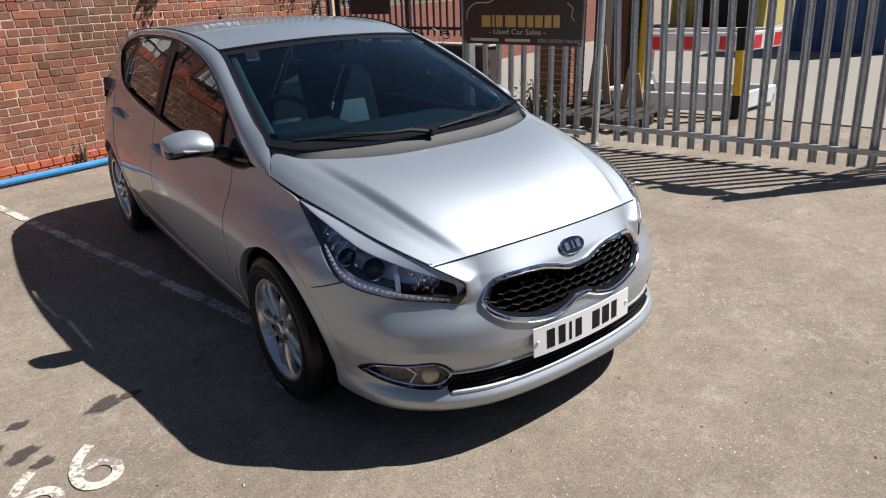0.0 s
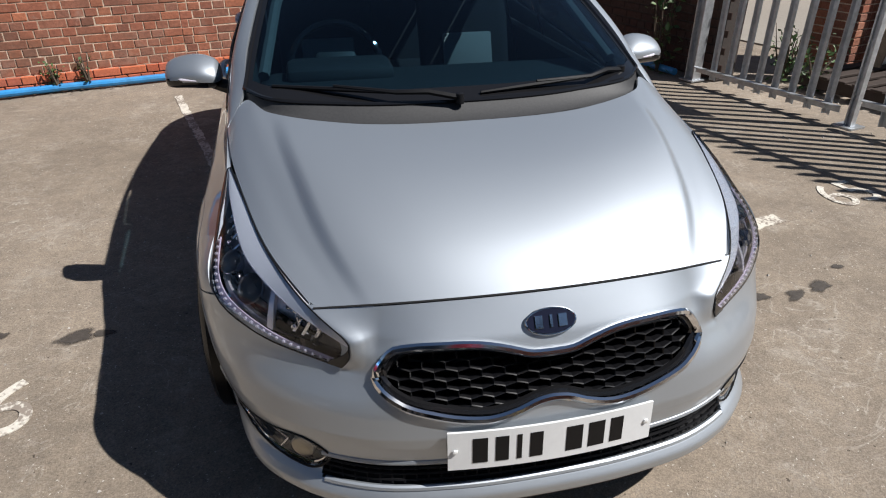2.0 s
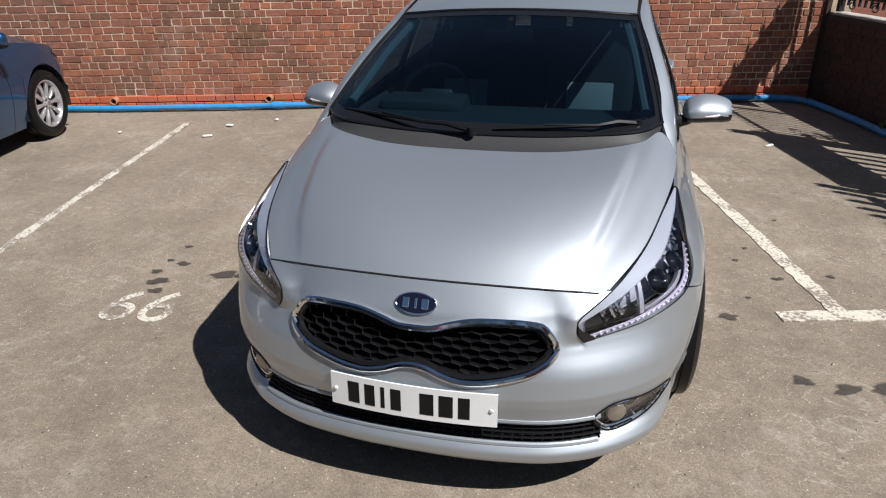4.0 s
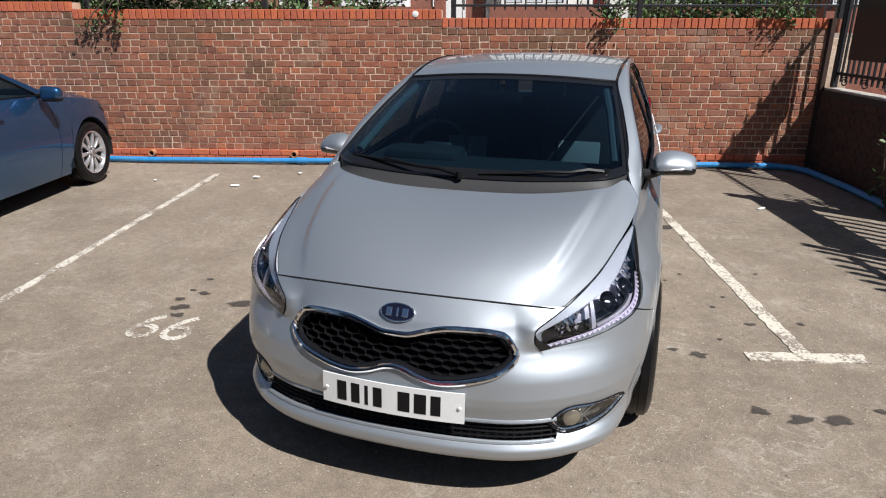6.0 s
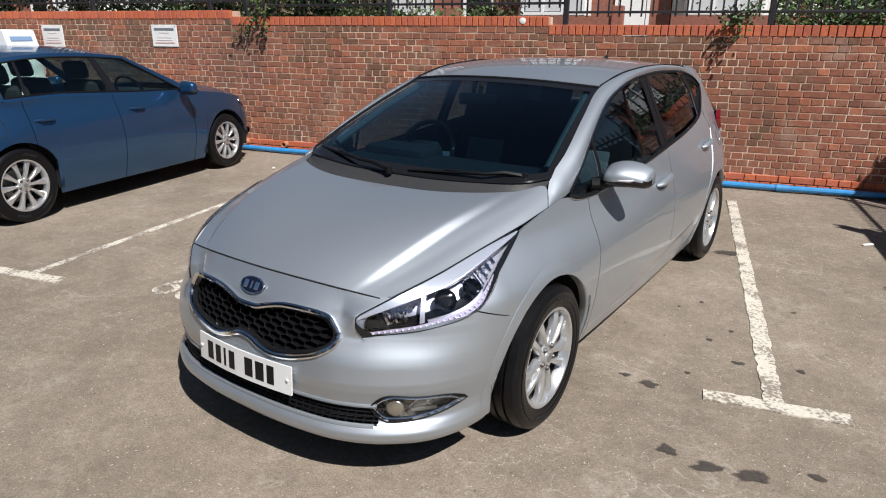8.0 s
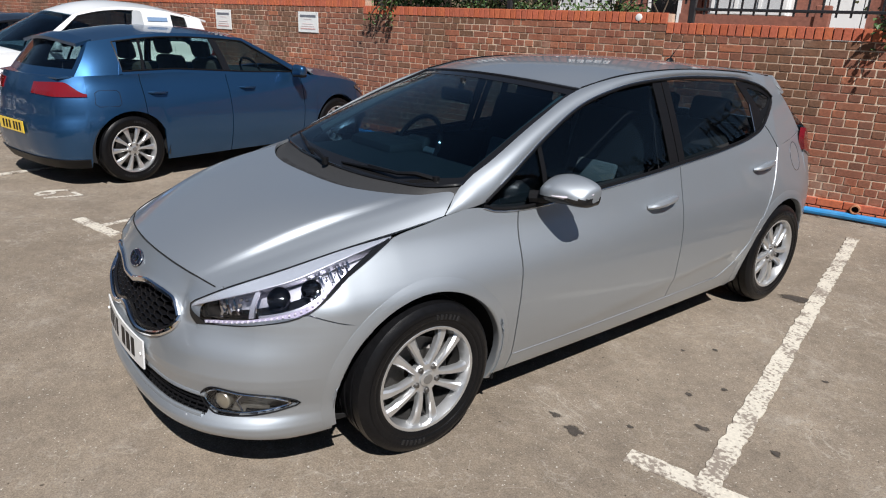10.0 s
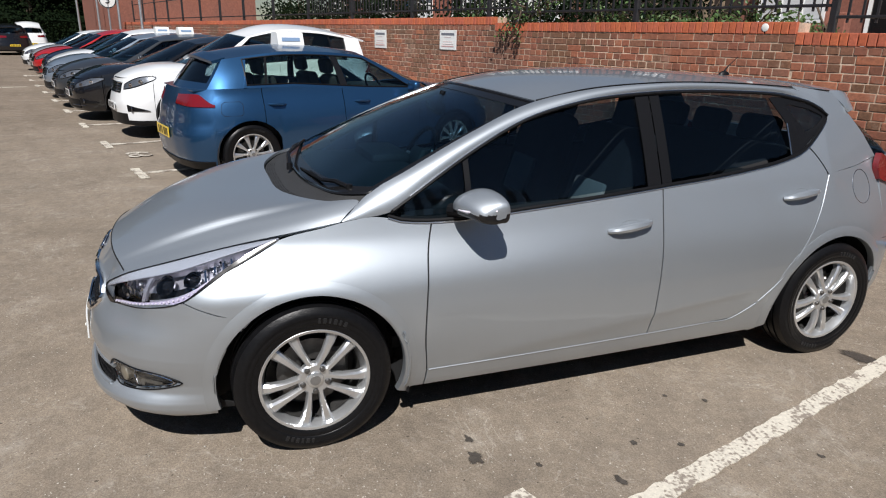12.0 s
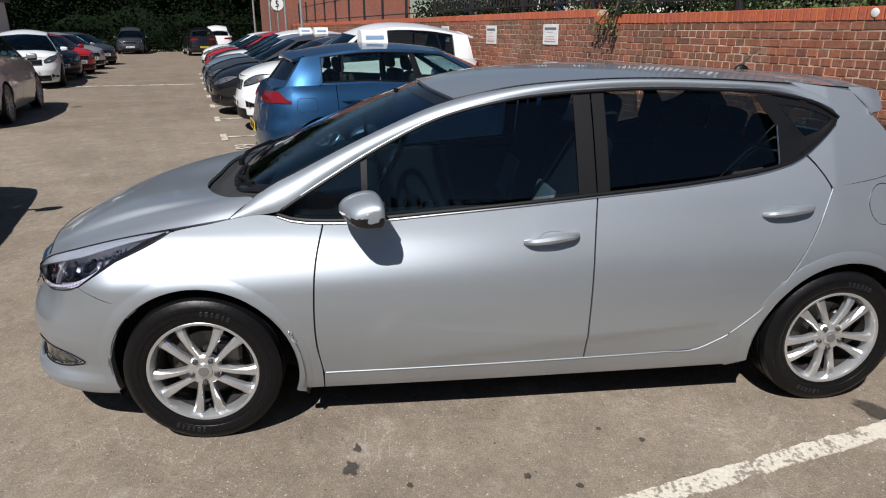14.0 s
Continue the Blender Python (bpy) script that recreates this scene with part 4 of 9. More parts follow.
    for cy in (0, ax):
        for sg in (1, -1):
            arc = [(math.cos(a), math.sin(a)) for a in np.linspace(-0.35, math.pi + 0.35, 22)]
            rim_x = [min(0.845, float(hatch_flank(np.array((cy + R * c, rr + R * s)))[0]) - 0.016) for c, s in arc]
            prof = [(sg * rim_x[i], cy + 0.388 * c, rr + 0.388 * s) for i, (c, s) in enumerate(arc)] + [(sg * 0.60, cy + 0.388 * c, rr + 0.388 * s) for c, s in arc]
            nn = len(arc)
            f = [(i, i + 1, nn + i + 1, nn + i) for i in range(nn - 1)]
            bmv = [(sg * 0.60, cy, rr)] + [(sg * 0.60, cy + 0.386 * c, rr + 0.386 * s) for c, s in arc]
            off = len(prof)
            f += [(off, off + 1 + i, off + 2 + i) for i in range(nn - 1)]
            solid("arch_lining", prof + bmv, f, DARK, car)
            # flange rolled round the arch
            rows = []
            for r_, lift in ((R + 0.046, 0.0008), (R + 0.030, 0.0035), (R + 0.008, 0.0060), (R - 0.003, 0.0050), (R - 0.006, -0.002), (R - 0.006, -0.030)):
                rows.append([hatch_flank(np.array((cy + r_ * math.cos(a), rr + r_ * math.sin(a)))) + np.array((lift, 0, 0)) for a in np.linspace(radians(-15 if cy else -20), radians(194 if cy else 193), 70)])
            vf = sheet(np.array(rows), 0.003, out=(1, 0, 0))
            solid("arch_flange", *(vf if sg > 0 else mirrored(*vf)), SILVER, car, sharp=60)


def inside(x, z, poly):
    """Which points lie within a polygon of (x, z)."""
    hit = np.zeros(np.shape(x), bool)
    n = len(poly)
    for i in range(n):
        (x0, z0), (x1, z1) = poly[i], poly[(i + 1) % n]
        cross = (z0 > z) != (z1 > z)
        with np.errstate(divide="ignore", invalid="ignore"):
            hit ^= cross & (x < (x1 - x0) * (z - z0) / (z1 - z0 + 1e-12) + x0)
    return hit


# grille and fog-lamp outlines on the nose, one half
GRILLE_HALF = [(0.0, 0.612), (0.05, 0.614), (0.10, 0.628), (0.16, 0.642), (0.25, 0.647), (0.33, 0.641), (0.365, 0.631), (0.392, 0.600), (0.409, 0.562), (0.400, 0.543), (0.365, 0.515), (0.28, 0.484), (0.21, 0.469), (0.15, 0.465), (0.09, 0.477), (0.03, 0.498), (0.0, 0.501)]
GRILLE_IN = [(-0.01, 0.612)] + GRILLE_HALF[1:-1] + [(-0.01, 0.501)]
FOG = [(0.540, 0.300), (0.565, 0.277), (0.62, 0.272), (0.69, 0.284), (0.738, 0.304), (0.764, 0.328), (0.750, 0.350), (0.66, 0.372), (0.58, 0.376), (0.548, 0.352), (0.530, 0.325)]


def on_nose(x, z, lift=0.0):
    """A point of the nose at half-width x and height z, lifted off the surface."""
    s = float(HATCH.s_of_x(abs(x) * 1.0))
    for _ in range(14):
        p = HATCH.at(s, z)
        s = float(np.clip(s + (abs(x) - p[0]) / HATCH.length, 0, 0.3))
    a, b = HATCH.at(max(s - 0.002, 0), z), HATCH.at(s + 0.002, z)
    d = (b - a) / np.linalg.norm(b - a)
    nrm = np.array((d[1], -d[0], 0))
    q = p + nrm * lift
    return np.array((math.copysign(q[0], x) if x else 0.0, q[1], q[2]))


def nose_ring(half, n=110, mirror=True):
    pts = spline(half, n // 2)
    if mirror:
        pts = np.concatenate([pts, (pts * np.array((-1, 1)))[::-1][1:-1]])
    return pts


def nose_plate(poly, lift, step=0.012):
    """A grid laid on the nose, over the box of a polygon, with the faces inside it kept."""
    p = np.array(poly)
    xs, zs = np.arange(p[:, 0].min(), p[:, 0].max() + step, step), np.arange(p[:, 1].min(), p[:, 1].max() + step, step)
    g = np.array([[on_nose(x, z, lift) for z in zs] for x in xs])
    cx, cz = np.meshgrid((xs[1:] + xs[:-1]) / 2, (zs[1:] + zs[:-1]) / 2, indexing="ij")
    return sheet(g, 0.004, out=(0, -1, 0), keep=inside(cx, cz, poly))


def hatch_nose(car):
    ring = nose_ring(GRILLE_HALF)
    grille = empty("grille")
    grille.parent = car
    tagged(grille, "black honeycomb grille in a chrome surround")
    solid("backing", *nose_plate([tuple(q) for q in ring], -0.050), DARK, grille)
    part("surround", tube_bm([on_nose(x, z, 0.003) for x, z in ring], 0.0105, 8, closed=True), CHROME, grille, "bright chrome surround")
    inner = nose_ring([(x * 0.97, 0.557 + (z - 0.557) * 0.87) for x, z in GRILLE_HALF])
    part("inner_surround", tube_bm([on_nose(x, z, -0.010) for x, z in inner], 0.010, 6, closed=True), BLACK_GLOSS, grille)
    poly = [tuple(q) for q in inner]
    bm = bmesh.new()
    w, h = 0.056, 0.0235
    for j in range(-7, 8):
        for i in range(-9, 10):
            cx, cz = (i + 0.5 * (j % 2)) * w, 0.545 + j * h
            if not inside(np.array(cx), np.array(cz), poly):
                continue
            hexa = [(cx, cz + h * 0.66), (cx + w * 0.5, cz + h * 0.34), (cx + w * 0.5, cz - h * 0.34), (cx, cz - h * 0.66), (cx - w * 0.5, cz - h * 0.34), (cx - w * 0.5, cz + h * 0.34)]
            outer = [bm.verts.new(on_nose(x, z, -0.015)) for x, z in hexa]
            inn = [bm.verts.new(on_nose(cx + (x - cx) * 0.94, cz + (z - cz) * 0.90, -0.018)) for x, z in hexa]
            deep = [bm.verts.new(on_nose(cx + (x - cx) * 0.92, cz + (z - cz) * 0.84, -0.046)) for x, z in hexa]
            for k in range(6):
                k2 = (k + 1) % 6
                bm.faces.new((outer[k], outer[k2], inn[k2], inn[k]))
                bm.faces.new((inn[k], inn[k2], deep[k2], deep[k]))
    part("honeycomb", bm, GRILLE_BLACK, grille, smooth=False)
    # badge: oval plate, rim and plain raised bars
    badge = empty("badge")
    badge.parent = car
    tilt = look(on_nose(0, 0.676, 0.006), on_nose(0, 0.676, 0.006) + np.array((0, -1, 0.62)))
    bp = tilt @ pose(0, 0, 0, 0, 180, 0)
    n = 36
    oval = lambda a, b, z: [bp @ Vector((a * math.cos(t), b * math.sin(t), z)) for t in np.linspace(0, 2 * math.pi, n, endpoint=False)]
    lo, hi = oval(0.061, 0.031, -0.004), oval(0.058, 0.028, 0.005)
    solid("plate", lo + hi, [tuple(range(n, 2 * n))] + [(i, (i + 1) % n, n + (i + 1) % n, n + i) for i in range(n)], BADGE_NAVY, badge, "dark oval badge")
    part("rim", tube_bm(oval(0.0605, 0.0305, 0.003), 0.0028, 6, closed=True), CHROME, badge)
    for x, w in ((-0.030, 0.020), (0.000, 0.008), (0.028, 0.022)):
        part("raised_bar", box_bm((w, 0.030, 0.003), m=bp @ pose(x, 0, 0.0065), bevel=0.001), CHROME, badge, smooth=False)
    # number plate with plain bars
    plate = empty("number_plate")
    plate.parent = car
    cols = np.linspace(-0.26, 0.26, 25)
    g = np.array([[(x, -0.866 + 0.26 * x * x + (z - 0.39) * 0.06, z) for z in np.linspace(0.3345, 0.4455, 6)] for x in cols])
    solid("plate", *sheet(g, 0.006, out=(0, -1, 0)), PLATE_WHITE, plate, "white reflective plate")
    for x, w in ((-0.203, 0.036), (-0.150, 0.032), (-0.108, 0.012), (-0.066, 0.032), (0.030, 0.042), (0.088, 0.042), (0.142, 0.034)):
        bar = np.array([[(q, -0.866 + 0.26 * q * q + (z - 0.39) * 0.06 - 0.0012, z) for z in (0.354, 0.426)] for q in np.linspace(x - w / 2 + 0.02, x + w / 2 + 0.02, 3)])
        solid("character_bar", *sheet(bar, 0.002, out=(0, -1, 0)), BLACK_TRIM, plate)
    for x in (-0.243, 0.243):
        v, f = lathe([(0, 0.007), (-0.004, 0.006), (-0.005, 0.0001)], 10, "y")
        solid("screw_cap", [(a + x, b - 0.867 + 0.26 * x * x, c + 0.392) for a, b, c in v], f, WHITE_BOARD, plate)
    # lower intake
    intake = empty("lower_intake")
    intake.parent = car
    g = np.array([[on_nose(x, z, -0.028) for z in np.linspace(0.175, 0.36, 9)] for x in np.linspace(-0.57, 0.57, 45)])
    solid("backing", *sheet(g, 0.004, out=(0, -1, 0)), DARK, intake)
    for z in (0.272, 0.288, 0.304, 0.320):
        part("slat", tube_bm([on_nose(x, z, -0.006) for x in np.linspace(-0.555, 0.555, 37)], 0.0042, 6), BLACK_TRIM, intake)
    for x in np.arange(-0.54, 0.541, 0.03):
        part("web", tube_bm([on_nose(x, z, -0.010) for z in (0.264, 0.296, 0.33)], 0.003, 5), BLACK_TRIM, intake)
    for zz, mat in ((0.333, SILVER), (0.259, SILVER)):
        part("lip", tube_bm([on_nose(x, zz, -0.003) for x in np.linspace(-0.550, 0.550, 41)], 0.009, 8), mat, intake)
    # fog lamps
    for sg in (1, -1):
        fog = empty("fog_lamp")
        fog.parent = car
        ringp = spline(FOG + FOG[:1], 48)[:-1]
        part("bezel", tube_bm([on_nose(sg * x, z, 0.001) for x, z in ringp], 0.0030, 6, closed=True), BLACK_TRIM, fog)
        ring2 = [(0.63 + (x - 0.63) * 0.90, 0.325 + (z - 0.325) * 0.80) for x, z in ringp]
        part("chrome_ring", tube_bm([on_nose(sg * x, z, -0.004) for x, z in ring2], 0.0035, 6, closed=True), CHROME, fog)
        v, f = nose_plate([(x, z) for x, z in FOG], -0.034, 0.014)
        if sg < 0:
            v, f = mirrored(v, f)
        solid("housing", v, f, FOG_GREY, fog, "smoked grey reflector housing")
        # hidden sheet added to block sun slipping past the fog lamp
        back = np.array([[on_nose(sg * x, z, -0.046) for z in np.linspace(0.175, 0.40, 7)] for x in np.linspace(0.50, 0.79, 12)])
        solid("fog_backing", *sheet(back, 0.004, out=(sg * 0.5, -1, 0)), DARK, fog)
        c = on_nose(sg * 0.60, 0.322, -0.006)
        v, f = lathe([(0.03, 0.010), (0.028, 0.029), (0.0, 0.032), (-0.004, 0.029), (-0.008, 0.016), (-0.009, 0.0001)], 24, "y")
        rot = pose(0, 0, 0, 0, 0, sg * 25)
        solid("lamp", [c + np.array(rot @ Vector(q)) for q in v], f, FOG_BOWL, fog, "dull round fog lamp")
        v, f = nose_plate([(x, z) for x, z in FOG], -0.002, 0.012)
        if sg < 0:
            v, f = mirrored(v, f)
        lens = solid("lens", v, f, LAMP_GLASS, fog)
        part("divider", tube_bm([on_nose(sg * 0.655, 0.292, -0.004), on_nose(sg * 0.640, 0.325, -0.012), on_nose(sg * 0.668, 0.362, -0.004)], 0.0035, 6), CHROME, fog)
    hatch_headlamps(car)


def lamp_grid(lift, nu=44, nv=16, shrink=0.0):
    """The headlamp's face: from its lower edge on the wing corner up to the bonnet's edge."""
    s = lambda y: float(HATCH.s_of_y(y))
    sx = lambda x: float(HATCH.s_of_x(x))
    at = lambda q: [HATCH.at(a, b) for a, b in q]
    low = at([(sx(0.533), 0.574), (sx(0.60), 0.582), (s(-0.62), 0.606), (s(-0.455), 0.653), (s(-0.28), 0.756), (s(-0.10), 0.846)])
    top = [(0.463, -0.720, 0.649), (0.538, -0.645, 0.700), (0.6265, -0.475, 0.761), (0.694, -0.24, 0.824), (0.731, -0.09, 0.853)]
    left = [low[0], low[0] * 0.55 + np.array(top[0]) * 0.45 + np.array((-0.012, -0.006, 0.0)), np.array(top[0])]
    right = [low[-1], np.array(top[-1])]
    g = coons(low, top, left, right, nu, nv)
    u, v = np.linspace(0, 1, nu)[:, None], np.linspace(0, 1, nv)[None]
    n = np.cross(np.gradient(g, axis=0), np.gradient(g, axis=1))
    n /= np.maximum(np.linalg.norm(n, axis=2, keepdims=True), 1e-9)
    if float((n * np.array((0.5, -0.6, 0.4))).sum()) < 0:
        n = -n
    swell = 0.018 * np.sin(np.pi * v) * np.sin(np.pi * np.clip(u * 0.9 + 0.06, 0, 1))
    if shrink:
        c = g.mean(axis=(0, 1))
        g = c + (g - c) * (1 - shrink)
    return g + n * (swell + lift)[..., None]


def hatch_headlamps(car):
    def between(lift, v0, v1, u0, u1, n=5, nu=34):
        """A strip of the lamp's face between two heights (each a number, or one at either end)."""
        g = lamp_grid(lift)
        uu = np.linspace(u0, u1, nu)
        ends = [np.interp(uu, np.linspace(u0, u1, len(w)), w) if isinstance(w, tuple) else np.full(nu, w) for w in (v0, v1)]
        rows = []
        for t in np.linspace(0, 1, n):
            vv = np.clip(ends[0] * (1 - t) + ends[1] * t, 0, 1) * 15
            iu = np.clip(uu, 0, 1) * 43
            a, b = np.minimum(iu.astype(int), 42), np.minimum(vv.astype(int), 14)
            fa, fb = (iu - a)[:, None], (vv - b)[:, None]
            rows.append((g[a, b] * (1 - fa) + g[a + 1, b] * fa) * (1 - fb) + (g[a, b + 1] * (1 - fa) + g[a + 1, b + 1] * fa) * fb)
        return np.stack(rows, 1)

    out = (0.6, -0.6, 0.4)
    for sg in (1, -1):
        lamp = empty("headlamp")
        lamp.parent = car
        tagged(lamp, "clear swept-back headlamp with a strip of small diodes")
        put = lambda nm, vf, mat, lb="": solid(nm, *(vf if sg > 0 else mirrored(*vf)), mat, lamp, lb)
        put("lens", sheet(lamp_grid(0.003), 0.003, out=out), LAMP_GLASS)
        put("housing", sheet(lamp_grid(-0.060, shrink=0.02), 0.004, out=out), LAMP_CHROME, "bright lamp housing")
        strip_low = (0.78, 0.74, 0.71, 0.67, 0.57, 0.43)
        put("upper_strip", sheet(between(-0.003, strip_low, 1.0, 0.0, 1.0), 0.006, out=out), LAMP_SILVER, "bright silver upper strip")
        wall = np.stack([between(-0.003, strip_low, 1, 0, 1)[:, 0] * (1 - t) + between(-0.05, strip_low, 1, 0, 1)[:, 0] * t for t in np.linspace(0, 1, 4)], 1)
        put("strip_wall", sheet(wall, 0.003, out=(0.4, -0.6, -0.6)), LAMP_CHROME)
        put("diode_band", sheet(between(-0.007, 0.04, 0.14, 0.04, 0.70, 3), 0.004, out=out), LED_BAND, "pale violet strip of small diodes")
        put("black_border", sheet(between(0.0045, 0.0, (0.0, 0.16), 0.52, 0.80, 3), 0.004, out=out), BLACK_GLOSS)
        put("black_border", sheet(between(0.0045, 0.0, (0.16, 0.36), 0.80, 0.985, 3, 16), 0.004, out=out), BLACK_GLOSS)
        put("black_border", sheet(between(0.0045, (0.02, 0.0), (0.80, 0.14), 0.0, 0.045, 5, 6), 0.004, out=out), BLACK_GLOSS)
        put("inner_box", sheet(between(-0.030, 0.20, 0.76, 0.02, 0.12, 3, 10), 0.02, out=out), BLACK_GLOSS)
        put("dark_trough", sheet(between(-0.046, 0.14, 0.40, 0.10, 0.56, 4, 26), 0.006, out=out), BLACK_GLOSS)
        put("slash", sheet(np.stack([between(-0.012, v, v, 0.24 + 0.12 * v, 0.262 + 0.12 * v, 2, 5)[:, 0] for v in np.linspace(0.17, 0.80, 8)], 1), 0.012, out=out), LAMP_CHROME)
        for u0, v0, v1, lift in ((0.13, 0.34, 0.76, -0.034), (0.17, 0.30, 0.74, -0.030), (0.205, 0.28, 0.74, -0.034), (0.56, 0.18, 0.70, -0.034), (0.61, 0.20, 0.70, -0.028), (0.66, 0.22, 0.68, -0.026), (0.705, 0.26, 0.66, -0.022), (0.75, 0.30, 0.62, -0.018)):
            put("fin", sheet(between(lift, v0, v1, u0, u0 + 0.011, 6, 4), 0.010, out=out), CHROME)
        put("shelf", sheet(between(-0.024, 0.15, 0.21, 0.30, 0.60, 3, 20), 0.014, out=out), LAMP_CHROME)
        for iu, jv, r, dep in ((18, 7.0, 0.040, -0.024), (24, 6.8, 0.034, -0.024)):
            j0 = int(jv)
            c, q1 = lamp_grid(dep)[iu, j0], lamp_grid(0.02)[iu, j0]
            q = Vector(q1 - c).to_track_quat("Y", "Z").to_matrix()
            vv, ff = lathe([(-0.03, 0.010), (-0.020, r * 0.55), (-0.004, r * 0.86), (0.010, r), (0.011, r * 0.985), (-0.002, r * 0.83)], 28, "y")
            put("reflector", ([c + np.array(q @ Vector(x)) for x in vv], ff), DARK_CHROME)
            vv, ff = lathe([(-0.012, r * 0.60), (-0.002, r * 0.55), (0.007, r * 0.36), (0.011, 0.0001)], 20, "y")
            put("projector", ([c + np.array(q @ Vector(x)) for x in vv], ff), BLACK_GLOSS)
        # small mirror facets round the bowls
        rng, bm = random.Random(12), bmesh.new()
        for _ in range(60):
            u, v = rng.choice((rng.uniform(0.12, 0.30), rng.uniform(0.50, 0.76), rng.uniform(0.54, 0.74))), rng.uniform(0.22, 0.66)
            p = between(rng.uniform(-0.045, -0.022), v, v, u, u + 0.01, 2, 2)[0, 0]
            m4 = Matrix.Translation((sg * p[0], p[1], p[2])) @ Euler((rng.uniform(0, 6), rng.uniform(0, 6), rng.uniform(0, 6))).to_matrix().to_4x4()
            box_bm((rng.uniform(0.006, 0.016), rng.uniform(0.005, 0.012), 0.002), m=m4, bm=bm)
        tagged(part("facets", bm, CHROME, lamp, smooth=False), kind="stuff")
        bm = bmesh.new()
        band = between(-0.004, 0.09, 0.09, 0.05, 0.69, 2, 26)[:, 0]
        for p in band:
            bmesh.ops.create_icosphere(bm, subdivisions=1, radius=0.0052, matrix=Matrix.Translation((sg * p[0], p[1], p[2])))
        part("diodes", bm, LED, lamp, "row of small clear diodes")
        edge = np.concatenate([lamp_grid(0.0)[:, 0], lamp_grid(0.0)[-1, 1:-1], lamp_grid(0.0)[::-1, -1], lamp_grid(0.0)[0, ::-1][1:-1]])
        part("gasket", tube_bm([(sg * x, y, z) for x, y, z in edge[::2]], 0.0022, 5, closed=True), BLACK_TRIM, lamp)


def hatch_glass(car):
    # side windows: black surround, front pane, rear pane, quarter pane, pillar trims
    low = [(0.318, 0.912), (0.36, 0.897), (0.42, 0.888), (0.50, 0.884), (0.65, 0.888), (0.92, 0.909), (1.25, 0.936), (1.574, 0.962), (2.05, 1.004), (2.30, 1.040), (2.42, 1.072)]
    tip = (2.640, 1.232)
    top = [(0.318, 0.914), (0.5, 1.026), (0.7, 1.138), (0.95, 1.250), (1.2, 1.310), (1.6, 1.347), (2.05, 1.347), (2.40, 1.320), (2.56, 1.280), tip]
    lo = spline(low + [(2.55, 1.155), tip], 90)
    to = spline(top, 90)
    g2 = np.stack([lo * (1 - t) + to * t for t in np.linspace(0, 1, 14)], 1)
    hem = low + [(2.55, 1.155), tip]
    zlow = lambda y: np.interp(y, [p[0] for p in hem], [p[1] for p in hem])
    ztop = lambda y: np.interp(y, [p[0] for p in top], [p[1] for p in top])

    def pane(y0a, y0b, y1a, y1b, lift, pad, mat, name, label="", thick=0.004, nu=26, nv=14):
        """A pane from a front edge (low y, top y) to a rear edge."""
        u = np.linspace(0, 1, nu)[:, None]
        v = np.linspace(0, 1, nv)[None]
        yl, yt = y0a + (y1a - y0a) * u, y0b + (y1b - y0b) * u
        y = yl * (1 - v) + yt * v
        z = (zlow(yl) + pad) * (1 - v) + (ztop(yt) - pad) * v
        z = np.maximum(z, zlow(y) + pad * 0.5)
        q = hatch_flank(np.stack([y, z + 0 * y], -1))
        q[..., 0] += lift
        return both(name, sheet(q, thick, out=(1, 0, 0)), mat, car, label)

    pane(0.362, 0.362, 0.645, 0.645, -0.012, 0.012, SIDE_GLASS, "quarter_light")
    pane(0.665, 0.665, 1.505, 1.505, -0.012, 0.014, SIDE_GLASS, "front_side_window", "dark tinted side glass", nu=40)
    pane(1.625, 1.625, 2.348, 2.262, -0.012, 0.014, SIDE_GLASS, "rear_side_window", "dark tinted side glass", nu=30)
    # trims between the panes
    for y0, y1 in ((0.643, 0.667), (1.500, 1.570), (1.577, 1.628)):
        pane(y0, y0, y1, y1, -0.004, 0.004, BLACK_TRIM, "window_pillar", nu=5)
    # black surround of the rear quarter light, with the small pane in it
    mid = np.array((2.475, 1.222))
    around = np.linspace(0, 2 * math.pi, 72, endpoint=False)
    outer = rim_of(mid, around, [(2.350, zlow(2.350) + 0.003), (2.42, zlow(2.42) + 0.003), (2.55, zlow(2.55) + 0.003), (2.636, 1.232), (2.56, ztop(2.56) - 0.003), (2.40, ztop(2.40) - 0.003), (2.265, ztop(2.265) - 0.003), (2.352, 1.204)])
    inner = rim_of(mid, around, [(2.479, 1.160), (2.545, 1.180), (2.606, 1.220), (2.600, 1.232), (2.52, 1.262), (2.40, 1.284), (2.380, 1.276)])
    rows = [hatch_flank(outer * (1 - t) + inner * t) - np.array((d, 0, 0)) for t, d in ((0, 0.003), (0.5, 0.004), (0.93, 0.006), (1.0, 0.012))]
    band = np.stack([np.concatenate([r, r[:1]]) for r in rows], 1)
    both("quarter_light_surround", sheet(band, 0.004, out=(1, 0, 0)), BLACK_TRIM, car, "black surround of the quarter light")
    wedge = np.stack([hatch_flank(mid + (inner - mid) * t) - np.array((0.010, 0, 0)) for t in (1.0, 0.5, 0.02)], 1)
    both("rear_quarter_light", sheet(np.concatenate([wedge, wedge[:1]]), 0.004, out=(1, 0, 0)), SIDE_GLASS, car)
    post = hatch_flank(np.array([(2.349, 1.058), (2.351, 1.13), (2.353, 1.204)])) + np.array((0.001, 0, 0))
    for sg in (1, -1):
        part("divider_strip", tube_bm([(sg * x, y, z) for x, y, z in post], 0.0032, 6), BRIGHT_STRIP, car)
